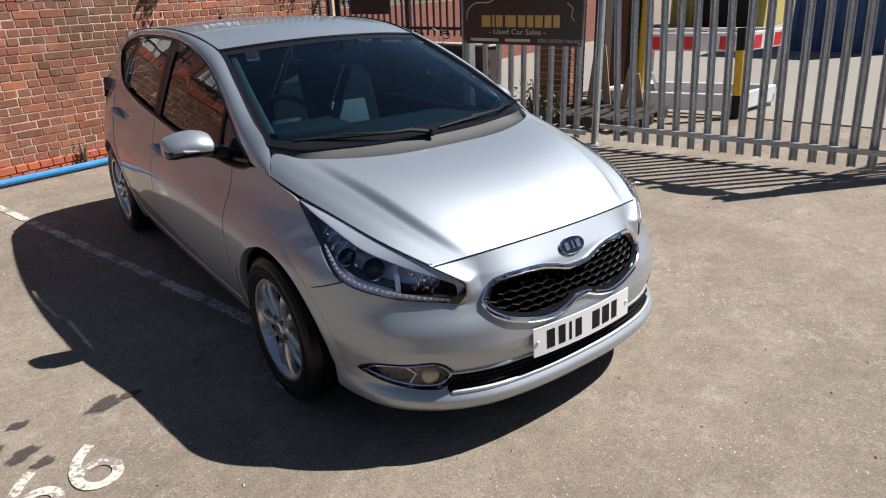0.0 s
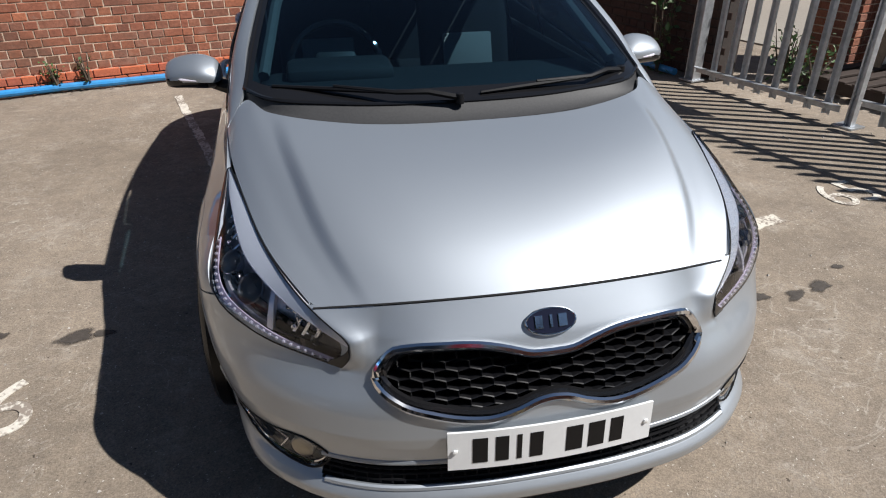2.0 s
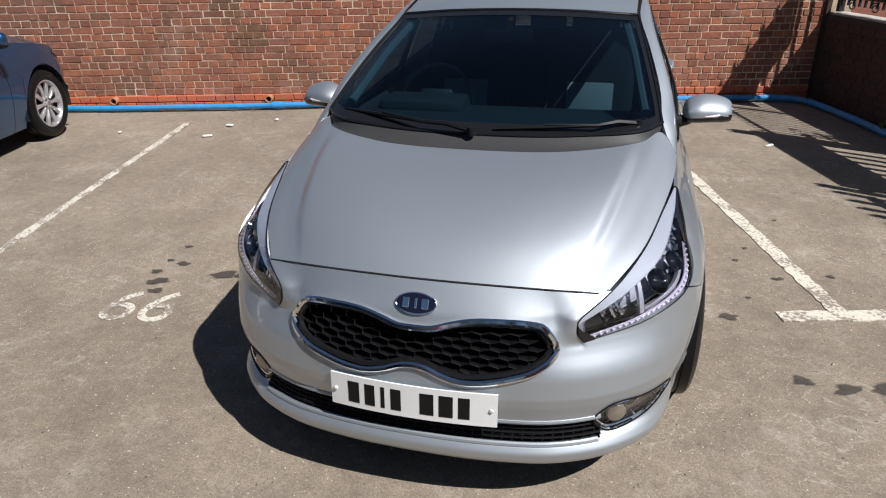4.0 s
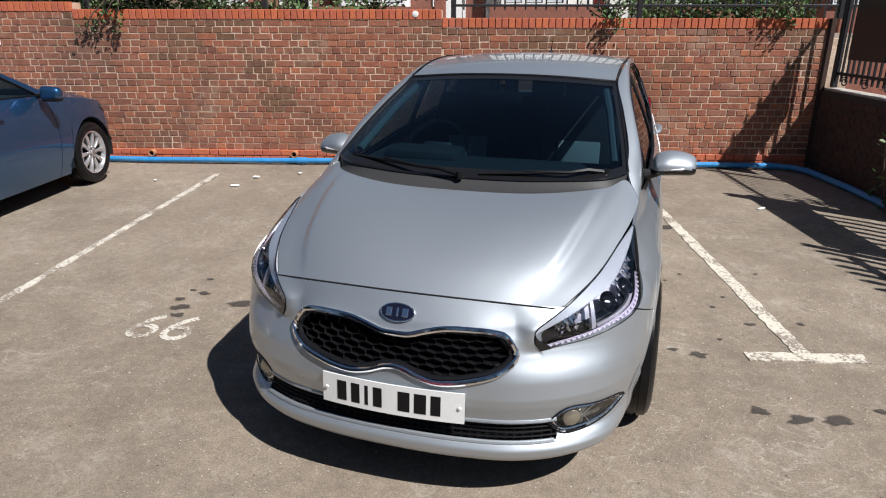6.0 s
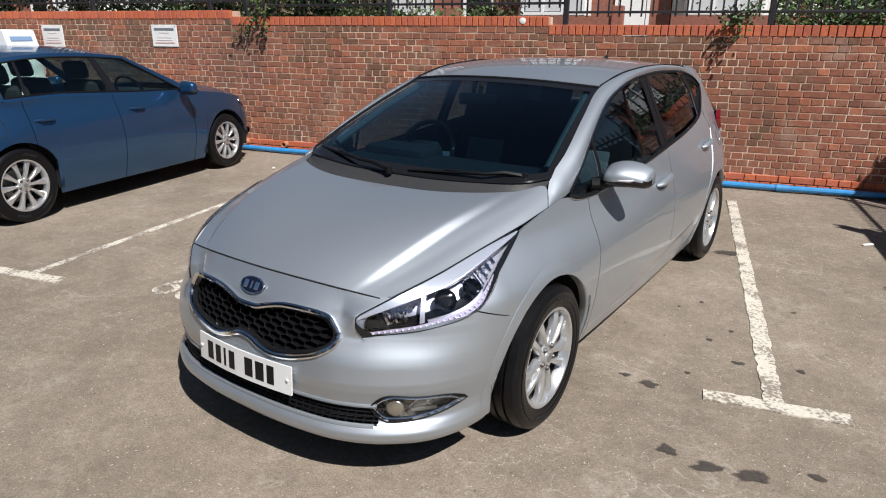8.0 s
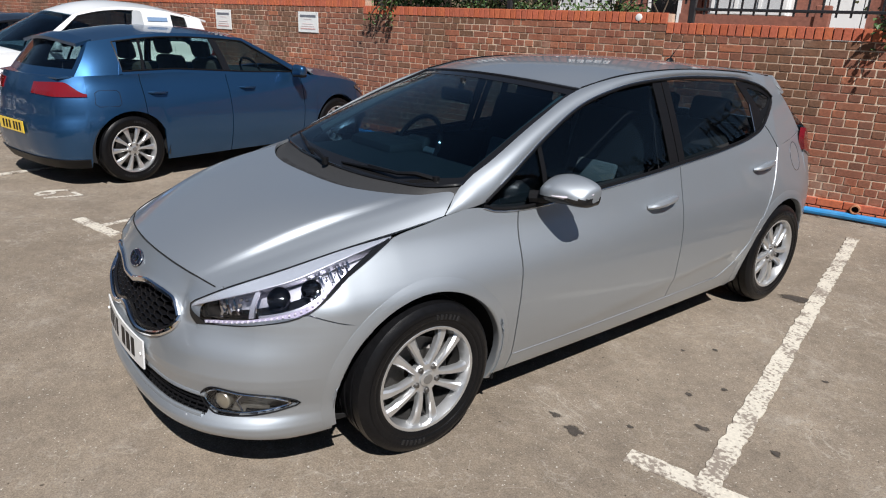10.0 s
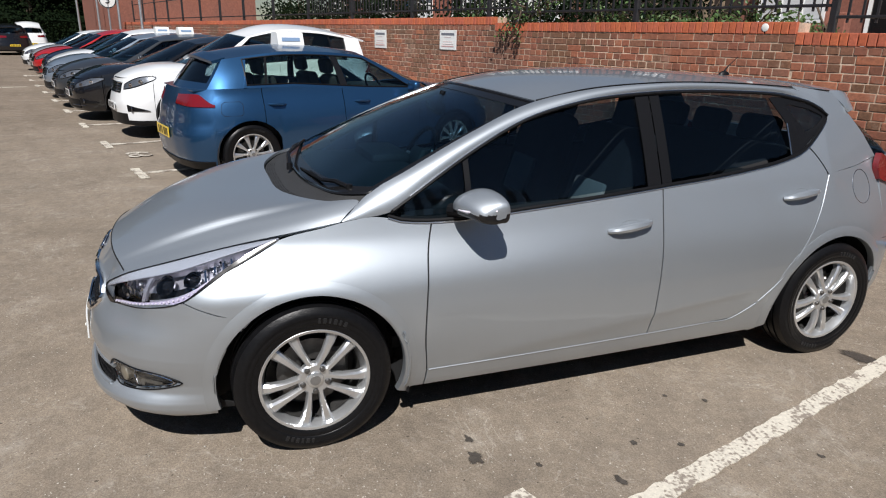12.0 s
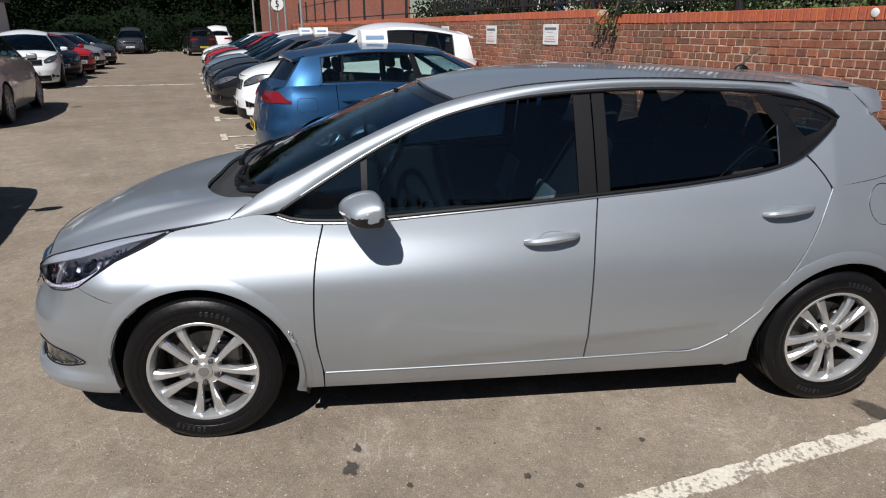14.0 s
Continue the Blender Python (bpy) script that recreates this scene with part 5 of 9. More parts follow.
    for sg in (1, -1):
        ring = np.concatenate([hatch_flank(lo), hatch_flank(to)[::-1]])
        ring[:, 0] += 0.001
        bm = tube_bm([(sg * x, y, z) for x, y, z in ring[::2]], 0.0075, 6, closed=True)
        part("window_seal", bm, BLACK_TRIM, car)
        ch = hatch_flank(lo - np.array((0.0, 0.010)))
        ch[:, 0] += 0.003
        part("chrome_strip", tube_bm([(sg * x, y, z) for x, y, z in ch[::2]], 0.0036, 6), BRIGHT_STRIP, car)
        up = hatch_flank(to + np.array((0.0, 0.007)))
        up[:, 0] += 0.003
        part("chrome_strip", tube_bm([(sg * x, y, z) for x, y, z in up[4::2]], 0.0032, 6), BRIGHT_STRIP, car)
        lip = hatch_flank(spline([(0.470, 0.256), (1.0, 0.260), (1.548, 0.266), (1.9, 0.274), (2.043, 0.279), (2.11, 0.313), (2.170, 0.350)], 50)) - np.array((0.0005, 0, 0))
        part("sill_lip", tube_bm([(sg * x, y, z) for x, y, z in lip], 0.0036, 6), SILVER, car)
        lip = hatch_flank(spline([(2.178, 0.358), (2.288, 0.467), (2.409, 0.64), (2.516, 0.815), (2.582, 0.955)], 40)) - np.array((0.0005, 0, 0))
        part("quarter_lip", tube_bm([(sg * x, y, z) for x, y, z in lip], 0.0036, 6), SILVER, car)
    # windscreen
    base = [(-0.690, 0.262, 0.985), (-0.63, 0.18, 0.975), (-0.4, 0.105, 0.962), (0, 0.075, 0.955), (0.4, 0.105, 0.962), (0.63, 0.18, 0.975), (0.690, 0.262, 0.985)]
    head = [(-0.577, 1.018, 1.308), (-0.3, 0.945, 1.331), (0, 0.920, 1.340), (0.3, 0.945, 1.331), (0.577, 1.018, 1.308)]
    edge = [(0.690, 0.262, 0.985), (0.670, 0.42, 1.060), (0.626, 0.70, 1.184), (0.577, 1.018, 1.308)]
    g = coons(base, head, [(-x, y, z) for x, y, z in edge], edge, 45, 31)
    a, v = np.abs(np.linspace(-1, 1, 45))[:, None], np.linspace(0, 1, 31)[None]
    g[..., 2] += 0.022 * (1 - a ** 2) * np.sin(np.pi * v)
    solid("windscreen", *sheet(g, 0.005, out=(0, -0.5, 1)), SCREEN_GLASS, car, "clean tinted windscreen")
    ring = np.concatenate([g[:, 0], g[-1, 1:-1], g[::-1, -1], g[0, ::-1][1:-1]])
    ring[:, 2] += 0.002
    part("windscreen_seal", tube_bm(ring, 0.007, 6, closed=True), BLACK_GLOSS, car)
    for nm, strip in (("screen_border", np.stack([g[:, k] for k in range(3)], 1)), ("screen_border", np.stack([g[:, -1 - k] for k in range(3)], 1)),
                      ("screen_border", np.stack([g[k] for k in range(2)], 1)), ("screen_border", np.stack([g[-1 - k] for k in range(2)], 1))):
        strip = strip.copy()
        strip[..., 2] += 0.0015
        solid(nm, *sheet(strip, 0.002, out=(0, -0.5, 1)), BLACK_GLOSS, car)
    # cowl with vents, wipers
    rear = spline([(-0.690, 0.232, 0.955), (-0.615, 0.118, 0.946), (-0.4, -0.006, 0.930), (0, -0.040, 0.919), (0.4, -0.006, 0.930), (0.615, 0.118, 0.946), (0.690, 0.232, 0.955)], 45)
    cow = np.stack([rear * (1 - t) + g[:, 0] * t - np.array((0, 0, 0.010 * (1 - t) + 0.014 * math.sin(math.pi * t))) for t in np.linspace(0, 1, 8)], 1)
    solid("scuttle", *sheet(cow, 0.01, out=(0, 0, 1)), SCUTTLE, car, "dusty black plastic scuttle below the windscreen")
    # panels of small drain holes along its front edge
    for k in range(8):
        bm = bmesh.new()
        for col in range(9):
            for row in range(4):
                f = 11.5 + k * 2.75 + (col + 0.5 * (row % 2)) * 0.235
                i0, t = int(f), 0.6 + row * 0.62
                a0 = cow[i0, int(t)] * (1 - f + i0) + cow[i0 + 1, int(t)] * (f - i0)
                a1 = cow[i0, int(t) + 1] * (1 - f + i0) + cow[i0 + 1, int(t) + 1] * (f - i0)
                p = a0 + (a1 - a0) * (t - int(t)) + np.array((0, 0, 0.0012))
                bmesh.ops.create_circle(bm, cap_ends=True, segments=6, radius=0.0026, matrix=Matrix.Translation(p) @ Matrix.Rotation(radians(12), 4, "X"))
        part("scuttle_vent", bm, DARK, car)
    for pivot, elbow, tipw in (((-0.02, 0.055, 0.975), (-0.22, 0.075, 0.985), (-0.60, 0.215, 1.003)), ((0.60, 0.205, 0.995), (0.45, 0.125, 0.987), (0.06, 0.095, 0.975))):
        wiper = empty("wiper")
        wiper.parent = car
        P, E, T = (np.array(q) for q in (pivot, elbow, tipw))
        E[2] += 0.012
        part("arm", tube_bm([P, (P + E) / 2 + np.array((0, 0, 0.010)), E, (E * 0.5 + T * 0.5) + np.array((0, 0, 0.010))], [0.011, 0.010, 0.008, 0.005], 6), BLACK_TRIM, wiper)
        part("blade", tube_bm([E * 0.92 + T * 0.08, (E + T) / 2, T], [0.007, 0.008, 0.005], 6), BLACK_TRIM, wiper)
        v, f = lathe([(-0.02, 0.015), (0.012, 0.014), (0.016, 0.0001)], 12, "z")
        solid("pivot", [P + np.array(q) for q in v], f, BLACK_TRIM, wiper)


def hatch_details(car):
    for sg in (1, -1):
        mirror = empty("door_mirror")
        mirror.parent = car
        # shell: a lofted pod
        secs = []
        pod = np.array(((0, 0.30, 0.26), (0.04, 0.62, 0.60), (0.14, 0.86, 0.88), (0.35, 1.0, 1.0), (0.6, 0.98, 0.96), (0.82, 0.90, 0.86), (0.94, 0.76, 0.72), (0.985, 0.56, 0.54), (1.0, 0.28, 0.28)))
        M = 48
        for t, w, h in spline(pod, 34):
            x = 0.795 + 0.205 * t
            cy, cz = 0.640 + 0.055 * t, 0.956 + 0.012 * math.sin(math.pi * t) - 0.006 * t
            secs.append([(sg * x, cy + (0.050 * w * math.cos(a) ** 0.4 if math.cos(a) > 0 else -0.098 * w * abs(math.cos(a)) ** 1.15), cz + 0.056 * h * math.copysign(abs(math.sin(a)) ** 0.8, math.sin(a)) + 0.012 * min(0, math.cos(a)))
                         for a in np.linspace(0, 2 * math.pi, M, endpoint=False)])
        vv = [p for s in secs for p in s]
        ff = [(i * M + k, i * M + (k + 1) % M, (i + 1) * M + (k + 1) % M, (i + 1) * M + k) for i in range(len(secs) - 1) for k in range(M)]
        ff += [tuple(range(M))[::-1], tuple(range((len(secs) - 1) * M, len(secs) * M))]
        if sg < 0:
            ff = [f[::-1] for f in ff]
        low_face = lambda f: sum(vv[i][2] for i in f) / len(f) < 0.938 + 0.05 * (abs(vv[f[0]][0]) - 0.795) and len(f) == 4
        solid("shell", vv, [f for f in ff if not low_face(f)], SILVER, mirror, "silver mirror shell", sharp=60)
        solid("lower_cover", vv, [f for f in ff if low_face(f)], BLACK_GLOSS, mirror, "black lower cover", sharp=60)
        g = np.array([[(sg * x, 0.640 + 0.053 + 0.25 * (x - 0.795), z) for z in np.linspace(0.930, 0.994, 6)] for x in np.linspace(0.825, 0.945, 10)])
        solid("mirror_glass", *sheet(g, 0.004, out=(0, 1, 0)), CHROME, mirror)
        part("indicator", tube_bm([(sg * x, y, z) for x, y, z in ((0.88, 0.566, 0.947), (0.93, 0.580, 0.950), (0.975, 0.628, 0.957), (0.998, 0.672, 0.964))], [0.003, 0.005, 0.006, 0.004], 6), LED, mirror, "clear indicator strip")
        part("arm", tube_bm([(sg * 0.75, 0.585, 0.912), (sg * 0.80, 0.61, 0.918), (sg * 0.83, 0.64, 0.925)], [0.030, 0.024, 0.026], 10), BLACK_TRIM, mirror)
        # door handles
        for hy, hz in ((1.378, 0.803), (2.372, 0.876)):
            handle = empty("door_handle")
            handle.parent = car
            pts = [hatch_flank(np.array((hy + d, hz + 0.008 * (d / 0.1) + dz))) + np.array((o, 0, 0)) for d, dz, o in ((-0.105, -0.004, 0.002), (-0.09, 0.0, 0.018), (-0.03, 0.004, 0.030), (0.04, 0.007, 0.032), (0.095, 0.006, 0.022), (0.112, 0.005, 0.004))]
            part("grip", tube_bm([(sg * x, y, z) for x, y, z in spline(pts, 18)], [0.006 + 0.013 * math.sin(math.pi * min(1, max(0.02, k / 17))) ** 0.5 for k in range(18)], 8), SILVER, handle)
            cup = [hatch_flank(np.array((hy + 0.012 + 0.062 * math.cos(a), hz - 0.004 + 0.032 * math.sin(a)))) + np.array((0.0015, 0, 0)) for a in np.linspace(0, 2 * math.pi, 20, endpoint=False)]
            c0 = np.mean(cup, axis=0)
            cc = [tuple((sg * p[0], p[1], p[2])) for p in cup] + [(sg * (c0[0] - 0.02), c0[1], c0[2])]
            solid("cup", cc, [(i, (i + 1) % 20, 20) if sg > 0 else ((i + 1) % 20, i, 20) for i in range(20)], SILVER, handle)
        # fuel flap seam on one flank only
    ring = [hatch_flank(np.array((2.825 + 0.072 * math.cos(a), 0.885 + 0.082 * math.sin(a)))) + np.array((0.0005, 0, 0)) for a in np.linspace(0, 2 * math.pi, 32, endpoint=False)]
    part("fuel_flap_seam", tube_bm(ring, 0.0016, 5, closed=True), DARK_CHROME, car)
    # roof aerial
    part("aerial", tube_bm([(0, 2.555, 1.400), (0, 2.575, 1.428), (0, 2.61, 1.460), (0, 2.645, 1.490)], [0.007, 0.0040, 0.0020, 0.0018], 6), BLACK_TRIM, car)
    foot = lathe([(0.0, 0.0001), (0.0, 0.024), (0.012, 0.020), (0.022, 0.010), (0.026, 0.0001)], 16, "x")
    solid("aerial_base", [(0.8 * y, 2.56 + 1.6 * z, 1.388 + x) for x, y, z in foot[0]], foot[1], BLACK_TRIM, car)
    # mud flaps behind the front wheels
    for sg in (1, -1):
        part("mud_flap", box_bm((0.13, 0.012, 0.12), (sg * 0.735, 0.392, 0.205), bevel=0.004), BLACK_TRIM, car)


def hatch_interior(car):
    part("dashboard", box_bm((1.34, 0.52, 0.30), (0, 0.46, 0.79), bevel=0.07, segments=3), DASH, car, "dark moulded dashboard")
    part("binnacle", box_bm((0.40, 0.22, 0.08), (-0.36, 0.60, 0.945), bevel=0.03, segments=2), DASH, car)
    part("floor", box_bm((1.40, 2.3, 0.05), (0, 1.5, 0.34)), CLOTH, car)
    part("parcel_shelf", box_bm((1.1, 0.5, 0.04), (0, 2.72, 0.93), bevel=0.01), CLOTH, car)
    part("door_lining", box_bm((0.04, 2.1, 0.50), (0.71, 1.42, 0.66), bevel=0.015), CLOTH, car)
    part("door_lining", box_bm((0.04, 2.1, 0.50), (-0.71, 1.42, 0.66), bevel=0.015), CLOTH, car)
    part("bulkhead", box_bm((1.4, 0.05, 0.6), (0, 2.95, 0.65)), CLOTH, car)
    g = coons([(-0.5, 1.05, 1.305), (0, 0.97, 1.34), (0.5, 1.05, 1.305)], [(-0.46, 2.98, 1.27), (0, 3.02, 1.30), (0.46, 2.98, 1.27)], [(-0.5, 1.05, 1.305), (-0.5, 1.8, 1.375), (-0.46, 2.98, 1.27)], [(0.5, 1.05, 1.305), (0.5, 1.8, 1.375), (0.46, 2.98, 1.27)], 16, 20)
    solid("headlining", *sheet(g, 0.01, out=(0, 0, -1)), LINING, car)
    for sg in (1, -1):
        seat = empty("front_seat")
        seat.parent = car
        part("cushion", box_bm((0.50, 0.52, 0.16), (sg * 0.36, 1.22, 0.53), bevel=0.06, segments=3), CLOTH, seat)
        part("backrest", box_bm((0.48, 0.15, 0.64), m=pose(sg * 0.36, 1.56, 0.86, -18), bevel=0.06, segments=3), CLOTH, seat)
        part("centre_pad", box_bm((0.26, 0.03, 0.22), m=pose(sg * 0.36, 1.455, 0.80, -18), bevel=0.012, segments=2), CLOTH_PALE, seat, "pale grey seat insert")
        part("headrest", box_bm((0.27, 0.10, 0.19), m=pose(sg * 0.36, 1.71, 1.225, -14), bevel=0.04, segments=3), CLOTH, seat)
        for x in (-0.06, 0.06):
            part("post", tube_bm([(sg * 0.36 + x, 1.67, 1.10), (sg * 0.36 + x, 1.70, 1.17)], 0.007, 6), CHROME, seat)
        part("pillar_trim", tube_bm([(sg * 0.63, 0.36, 1.00), (sg * 0.575, 0.72, 1.165), (sg * 0.515, 1.03, 1.290)], 0.020, 8), PILLAR_GREY, car)
        part("belt", box_bm((0.012, 0.045, 0.75), m=pose(sg * 0.63, 1.63, 0.95, 0, sg * -16)), CLOTH, car)
    bench = empty("rear_bench")
    bench.parent = car
    part("cushion", box_bm((1.25, 0.5, 0.16), (0, 2.12, 0.53), bevel=0.05, segments=2), CLOTH, bench)
    part("backrest", box_bm((1.22, 0.14, 0.56), m=pose(0, 2.42, 0.80, -20), bevel=0.05, segments=2), CLOTH, bench)
    for x in (-0.36, 0, 0.36):
        part("headrest", box_bm((0.25, 0.09, 0.15), m=pose(x, 2.52, 1.13, -15), bevel=0.035, segments=2), CLOTH, bench)
    wheel_m = pose(-0.36, 0.80, 0.915, 62)
    steer = empty("steering_wheel")
    steer.parent = car
    part("rim", tube_bm([wheel_m @ Vector((0.185 * math.cos(a), 0.185 * math.sin(a), 0)) for a in np.linspace(0, 2 * math.pi, 40, endpoint=False)], 0.014, 8, closed=True), BLACK_GLOSS, steer)
    part("boss", box_bm((0.17, 0.13, 0.05), m=wheel_m, bevel=0.02, segments=2), DASH, steer)
    for a in (0, 180, 270):
        part("spoke", box_bm((0.12, 0.035, 0.02), m=wheel_m @ pose(0, 0, 0, 0, 0, a) @ pose(0.12, 0, 0), bevel=0.006), ALLOY, steer)
    part("interior_mirror", box_bm((0.23, 0.03, 0.065), (0.0, 0.78, 1.235), bevel=0.014, segments=2), BLACK_GLOSS, car)
    part("mirror_stalk", tube_bm([(0, 0.80, 1.25), (0, 0.82, 1.315)], 0.014, 6), BLACK_GLOSS, car)


def make_hatchback():
    car = tagged(empty("hatchback_car", pose(0, -0.807, 0, 0, 0, 1.0) @ pose(0, 0.8, 0)), "silver metallic five-door hatchback parked askew across the bay line", "car", "parked cars")
    hatch_body(car)
    hatch_nose(car)
    hatch_glass(car)
    hatch_details(car)
    hatch_interior(car)
    for y in (0, 2.65):
        for sg in (1, -1):
            wheel("wheel", car, (sg * 0.772, y, 0.305), 0.308, 0.209, 0.205, 5, ALLOY, sg)
    return car


hatchback = make_hatchback()


# ---- brick wall along the back of the bays ----
def wall_top(u):
    return 1.83 if u < -6.0 else (1.75 if u < -1.72 else 1.66)


def make_brick_wall():
    wall = tagged(empty("wall_north"), "old weathered red brick boundary wall with a brick-on-edge coping", "wall", kind="structure")
    core = bmesh.new()
    for u0, u1 in ((-46.0, -6.0), (-6.0, -1.72), (-1.72, 2.56)):
        h = wall_top((u0 + u1) / 2)
        box_bm((u1 - u0, 0.22, h - 0.11), ((u0 + u1) / 2, 0.1085, (h - 0.11) / 2), SITE, bm=core)
        box_bm((u1 - u0, 0.19, 0.10), ((u0 + u1) / 2, 0.115, h - 0.056), SITE, bm=core)
    part("mortar", core, MORTAR, wall, "pale lime mortar joints", smooth=False)
    shapes = {}

    def brick_mesh(w, h, d, mat, key):
        if key not in shapes:
            bm = box_bm((w, d, h), bevel=0.004)
            bmesh.ops.recalc_face_normals(bm, faces=bm.faces)
            me = bpy.data.meshes.new("brick")
            bm.to_mesh(me)
            bm.free()
            me.materials.append(mat)
            shapes[key] = me
        return shapes[key]

    rest = {"old": ([], []), "red": ([], []), "brown": ([], [])}
    count = [0]

    def lay(u, z, w, h, d, v, red, near):
        """One brick with its centre at u, z and its face at v."""
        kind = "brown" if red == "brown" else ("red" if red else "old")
        j = random.uniform(-0.0025, 0.0022)
        if near and count[0] < 290:
            key = (kind, round(w, 2), round(h, 3))
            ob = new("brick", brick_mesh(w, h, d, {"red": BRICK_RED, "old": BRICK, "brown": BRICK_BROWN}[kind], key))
            ob.parent = wall
            ob.matrix_basis = SITE @ Matrix.Translation((u, v + d / 2 + j, z)) @ pose(0, 0, 0, random.uniform(-0.6, 0.6), random.uniform(-0.7, 0.7), random.uniform(-0.6, 0.6))
            count[0] += 1
            return
        vs, fs = rest[kind]
        n, c = len(vs), 0.004
        a, b = w / 2, h / 2
        lean = random.uniform(-0.002, 0.002)
        for du, dz, dv in ((-a, -b, 0.05), (a, -b, 0.05), (a, b, 0.05), (-a, b, 0.05), (-a, -b, c), (a, -b, c), (a, b, c), (-a, b, c), (-a + c, -b + c, 0), (a - c, -b + c, 0), (a - c, b - c, 0), (-a + c, b - c, 0)):
            vs.append(SITE @ Vector((u + du, v + j + dv + lean * du / a, z + dz)))
        for k in range(4):
            k2 = (k + 1) % 4
            fs += [(n + k, n + k2, n + 4 + k2, n + 4 + k), (n + 4 + k, n + 4 + k2, n + 8 + k2, n + 8 + k)]
        fs.append((n + 8, n + 9, n + 10, n + 11))
        if red == "coping":
            t = [len(vs) + q for q in range(4)]
            for du, dv in ((-a, c), (a, c), (a, 0.22), (-a, 0.22)):
                vs.append(SITE @ Vector((u + du, v + j + dv, z + b)))
            fs.append((t[0], t[1], t[2], t[3]))

    # courses of stretchers and of headers, alternating, with stray bricks of the other kind
    for u0, u1 in ((-34.0, -6.0), (-6.0, -1.72), (-1.72, 2.56)):
        foot = wall_top((u0 + u1) / 2) - 0.110
        rows = round(foot / 0.0745)
        pitch_z = foot / rows
        for row in range(rows):
            z = pitch_z * (row + 0.5)
            red = row < 2
            header_row = row % 2 == 0 or row % 7 == 3
            u, first = u1, True
            while u > u0 + 0.03:
                w = 0.102 if (random.random() < (0.95 if header_row else 0.52)) else 0.215
                if first and row % 2:
                    w = 0.155
                first = False
                w = min(w + random.uniform(-0.006, 0.006), u - u0 - 0.004)
                uc = u - w / 2 - 0.004
                near = (-1.25 < uc < 1.05 and 3 <= row <= 18) and not red
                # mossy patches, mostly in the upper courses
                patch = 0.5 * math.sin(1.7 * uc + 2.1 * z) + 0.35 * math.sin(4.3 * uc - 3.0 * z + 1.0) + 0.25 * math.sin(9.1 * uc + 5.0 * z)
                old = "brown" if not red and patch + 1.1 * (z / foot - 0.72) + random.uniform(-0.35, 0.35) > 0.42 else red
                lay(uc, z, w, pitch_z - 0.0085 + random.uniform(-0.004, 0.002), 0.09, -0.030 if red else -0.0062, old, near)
                u -= w + 0.0082 + random.uniform(-0.002, 0.003)
    u = 2.55
    while u > -34:
        w = 0.066
        t = wall_top(u - w / 2)
        lay(u - w / 2, t - 0.053, w, 0.106, 0.22, -0.012, "coping", False)
        u -= w + 0.009
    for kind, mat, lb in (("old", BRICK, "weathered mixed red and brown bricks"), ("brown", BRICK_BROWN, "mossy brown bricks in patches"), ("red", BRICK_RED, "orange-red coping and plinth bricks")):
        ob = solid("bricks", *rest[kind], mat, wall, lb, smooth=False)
        tagged(ob, kind="stuff")
    # end cap in the brick whose colour carries the corner's shade
    part("wall_end", box_bm((0.07, 0.26, 1.66), (2.592, 0.113, 0.83), SITE), BRICK_SHADED, wall, smooth=False)
    # weep pipes near the foot
    for u in (-5.25, -3.5, -5.88, 0.28, -0.35):
        v, f = lathe([(-0.05, 0.030), (0.10, 0.030), (0.10, 0.040), (-0.05, 0.040)], 18, "y", close=True)
        solid("weep_pipe", [SITE @ Vector((a + u, b - 0.05, c + 0.105)) for a, b, c in v], f, TERRACOTTA, wall, "pale clay weep pipe")
        v, f = lathe([(0.0, 0.0001), (0.0, 0.031)], 14, "y")
        solid("weep_hole", [SITE @ Vector((a + u, b - 0.035, c + 0.105)) for a, b, c in v], f, DARK, wall)
    # small round plaque on the coping
    v, f = lathe([(0.012, 0.036), (0.0, 0.036), (-0.003, 0.030), (-0.003, 0.0001)], 20, "y")
    solid("coping_plaque", [SITE @ Vector((a - 2.02, b - 0.016, c + 1.70)) for a, b, c in v], f, WHITE_BOARD, wall, "small white round plaque")
    return wall


def make_railing(name, u0, u1, z0, z1, v, gap=0.12, label="", post_gap=2.2, skip=None):
    """Black iron railing standing on a wall: rails, posts and spear-topped bars."""
    rail = tagged(empty(name), label, "railing", "railings")
    for z in (z0 + 0.10, z1 - 0.16):
        part("rail", box_bm((u1 - u0, 0.035, 0.028), ((u0 + u1) / 2, v, z), SITE, bevel=0.004), BLACK_METAL, rail)
    u = u0
    bars = 0
    while u < u1:
        post = abs(((u - u0) / post_gap) - round((u - u0) / post_gap)) * post_gap < gap / 2
        if post:
            part("post", box_bm((0.06, 0.06, z1 - z0 + 0.08), (u, v, (z0 + z1) / 2), SITE, bevel=0.006), BLACK_METAL, rail)
        elif u > -13:
            bm = box_bm((0.018, 0.018, z1 - z0 - 0.10), (u, v, (z0 + 0.05 + z1 - 0.05) / 2), SITE)
            bmesh.ops.create_cone(bm, cap_ends=True, segments=5, radius1=0.02, radius2=0.002, depth=0.07, matrix=SITE @ Matrix.Translation((u, v, z1 - 0.02)))
            part("bar", bm, BLACK_METAL, rail, smooth=False)
        u += gap
    return rail


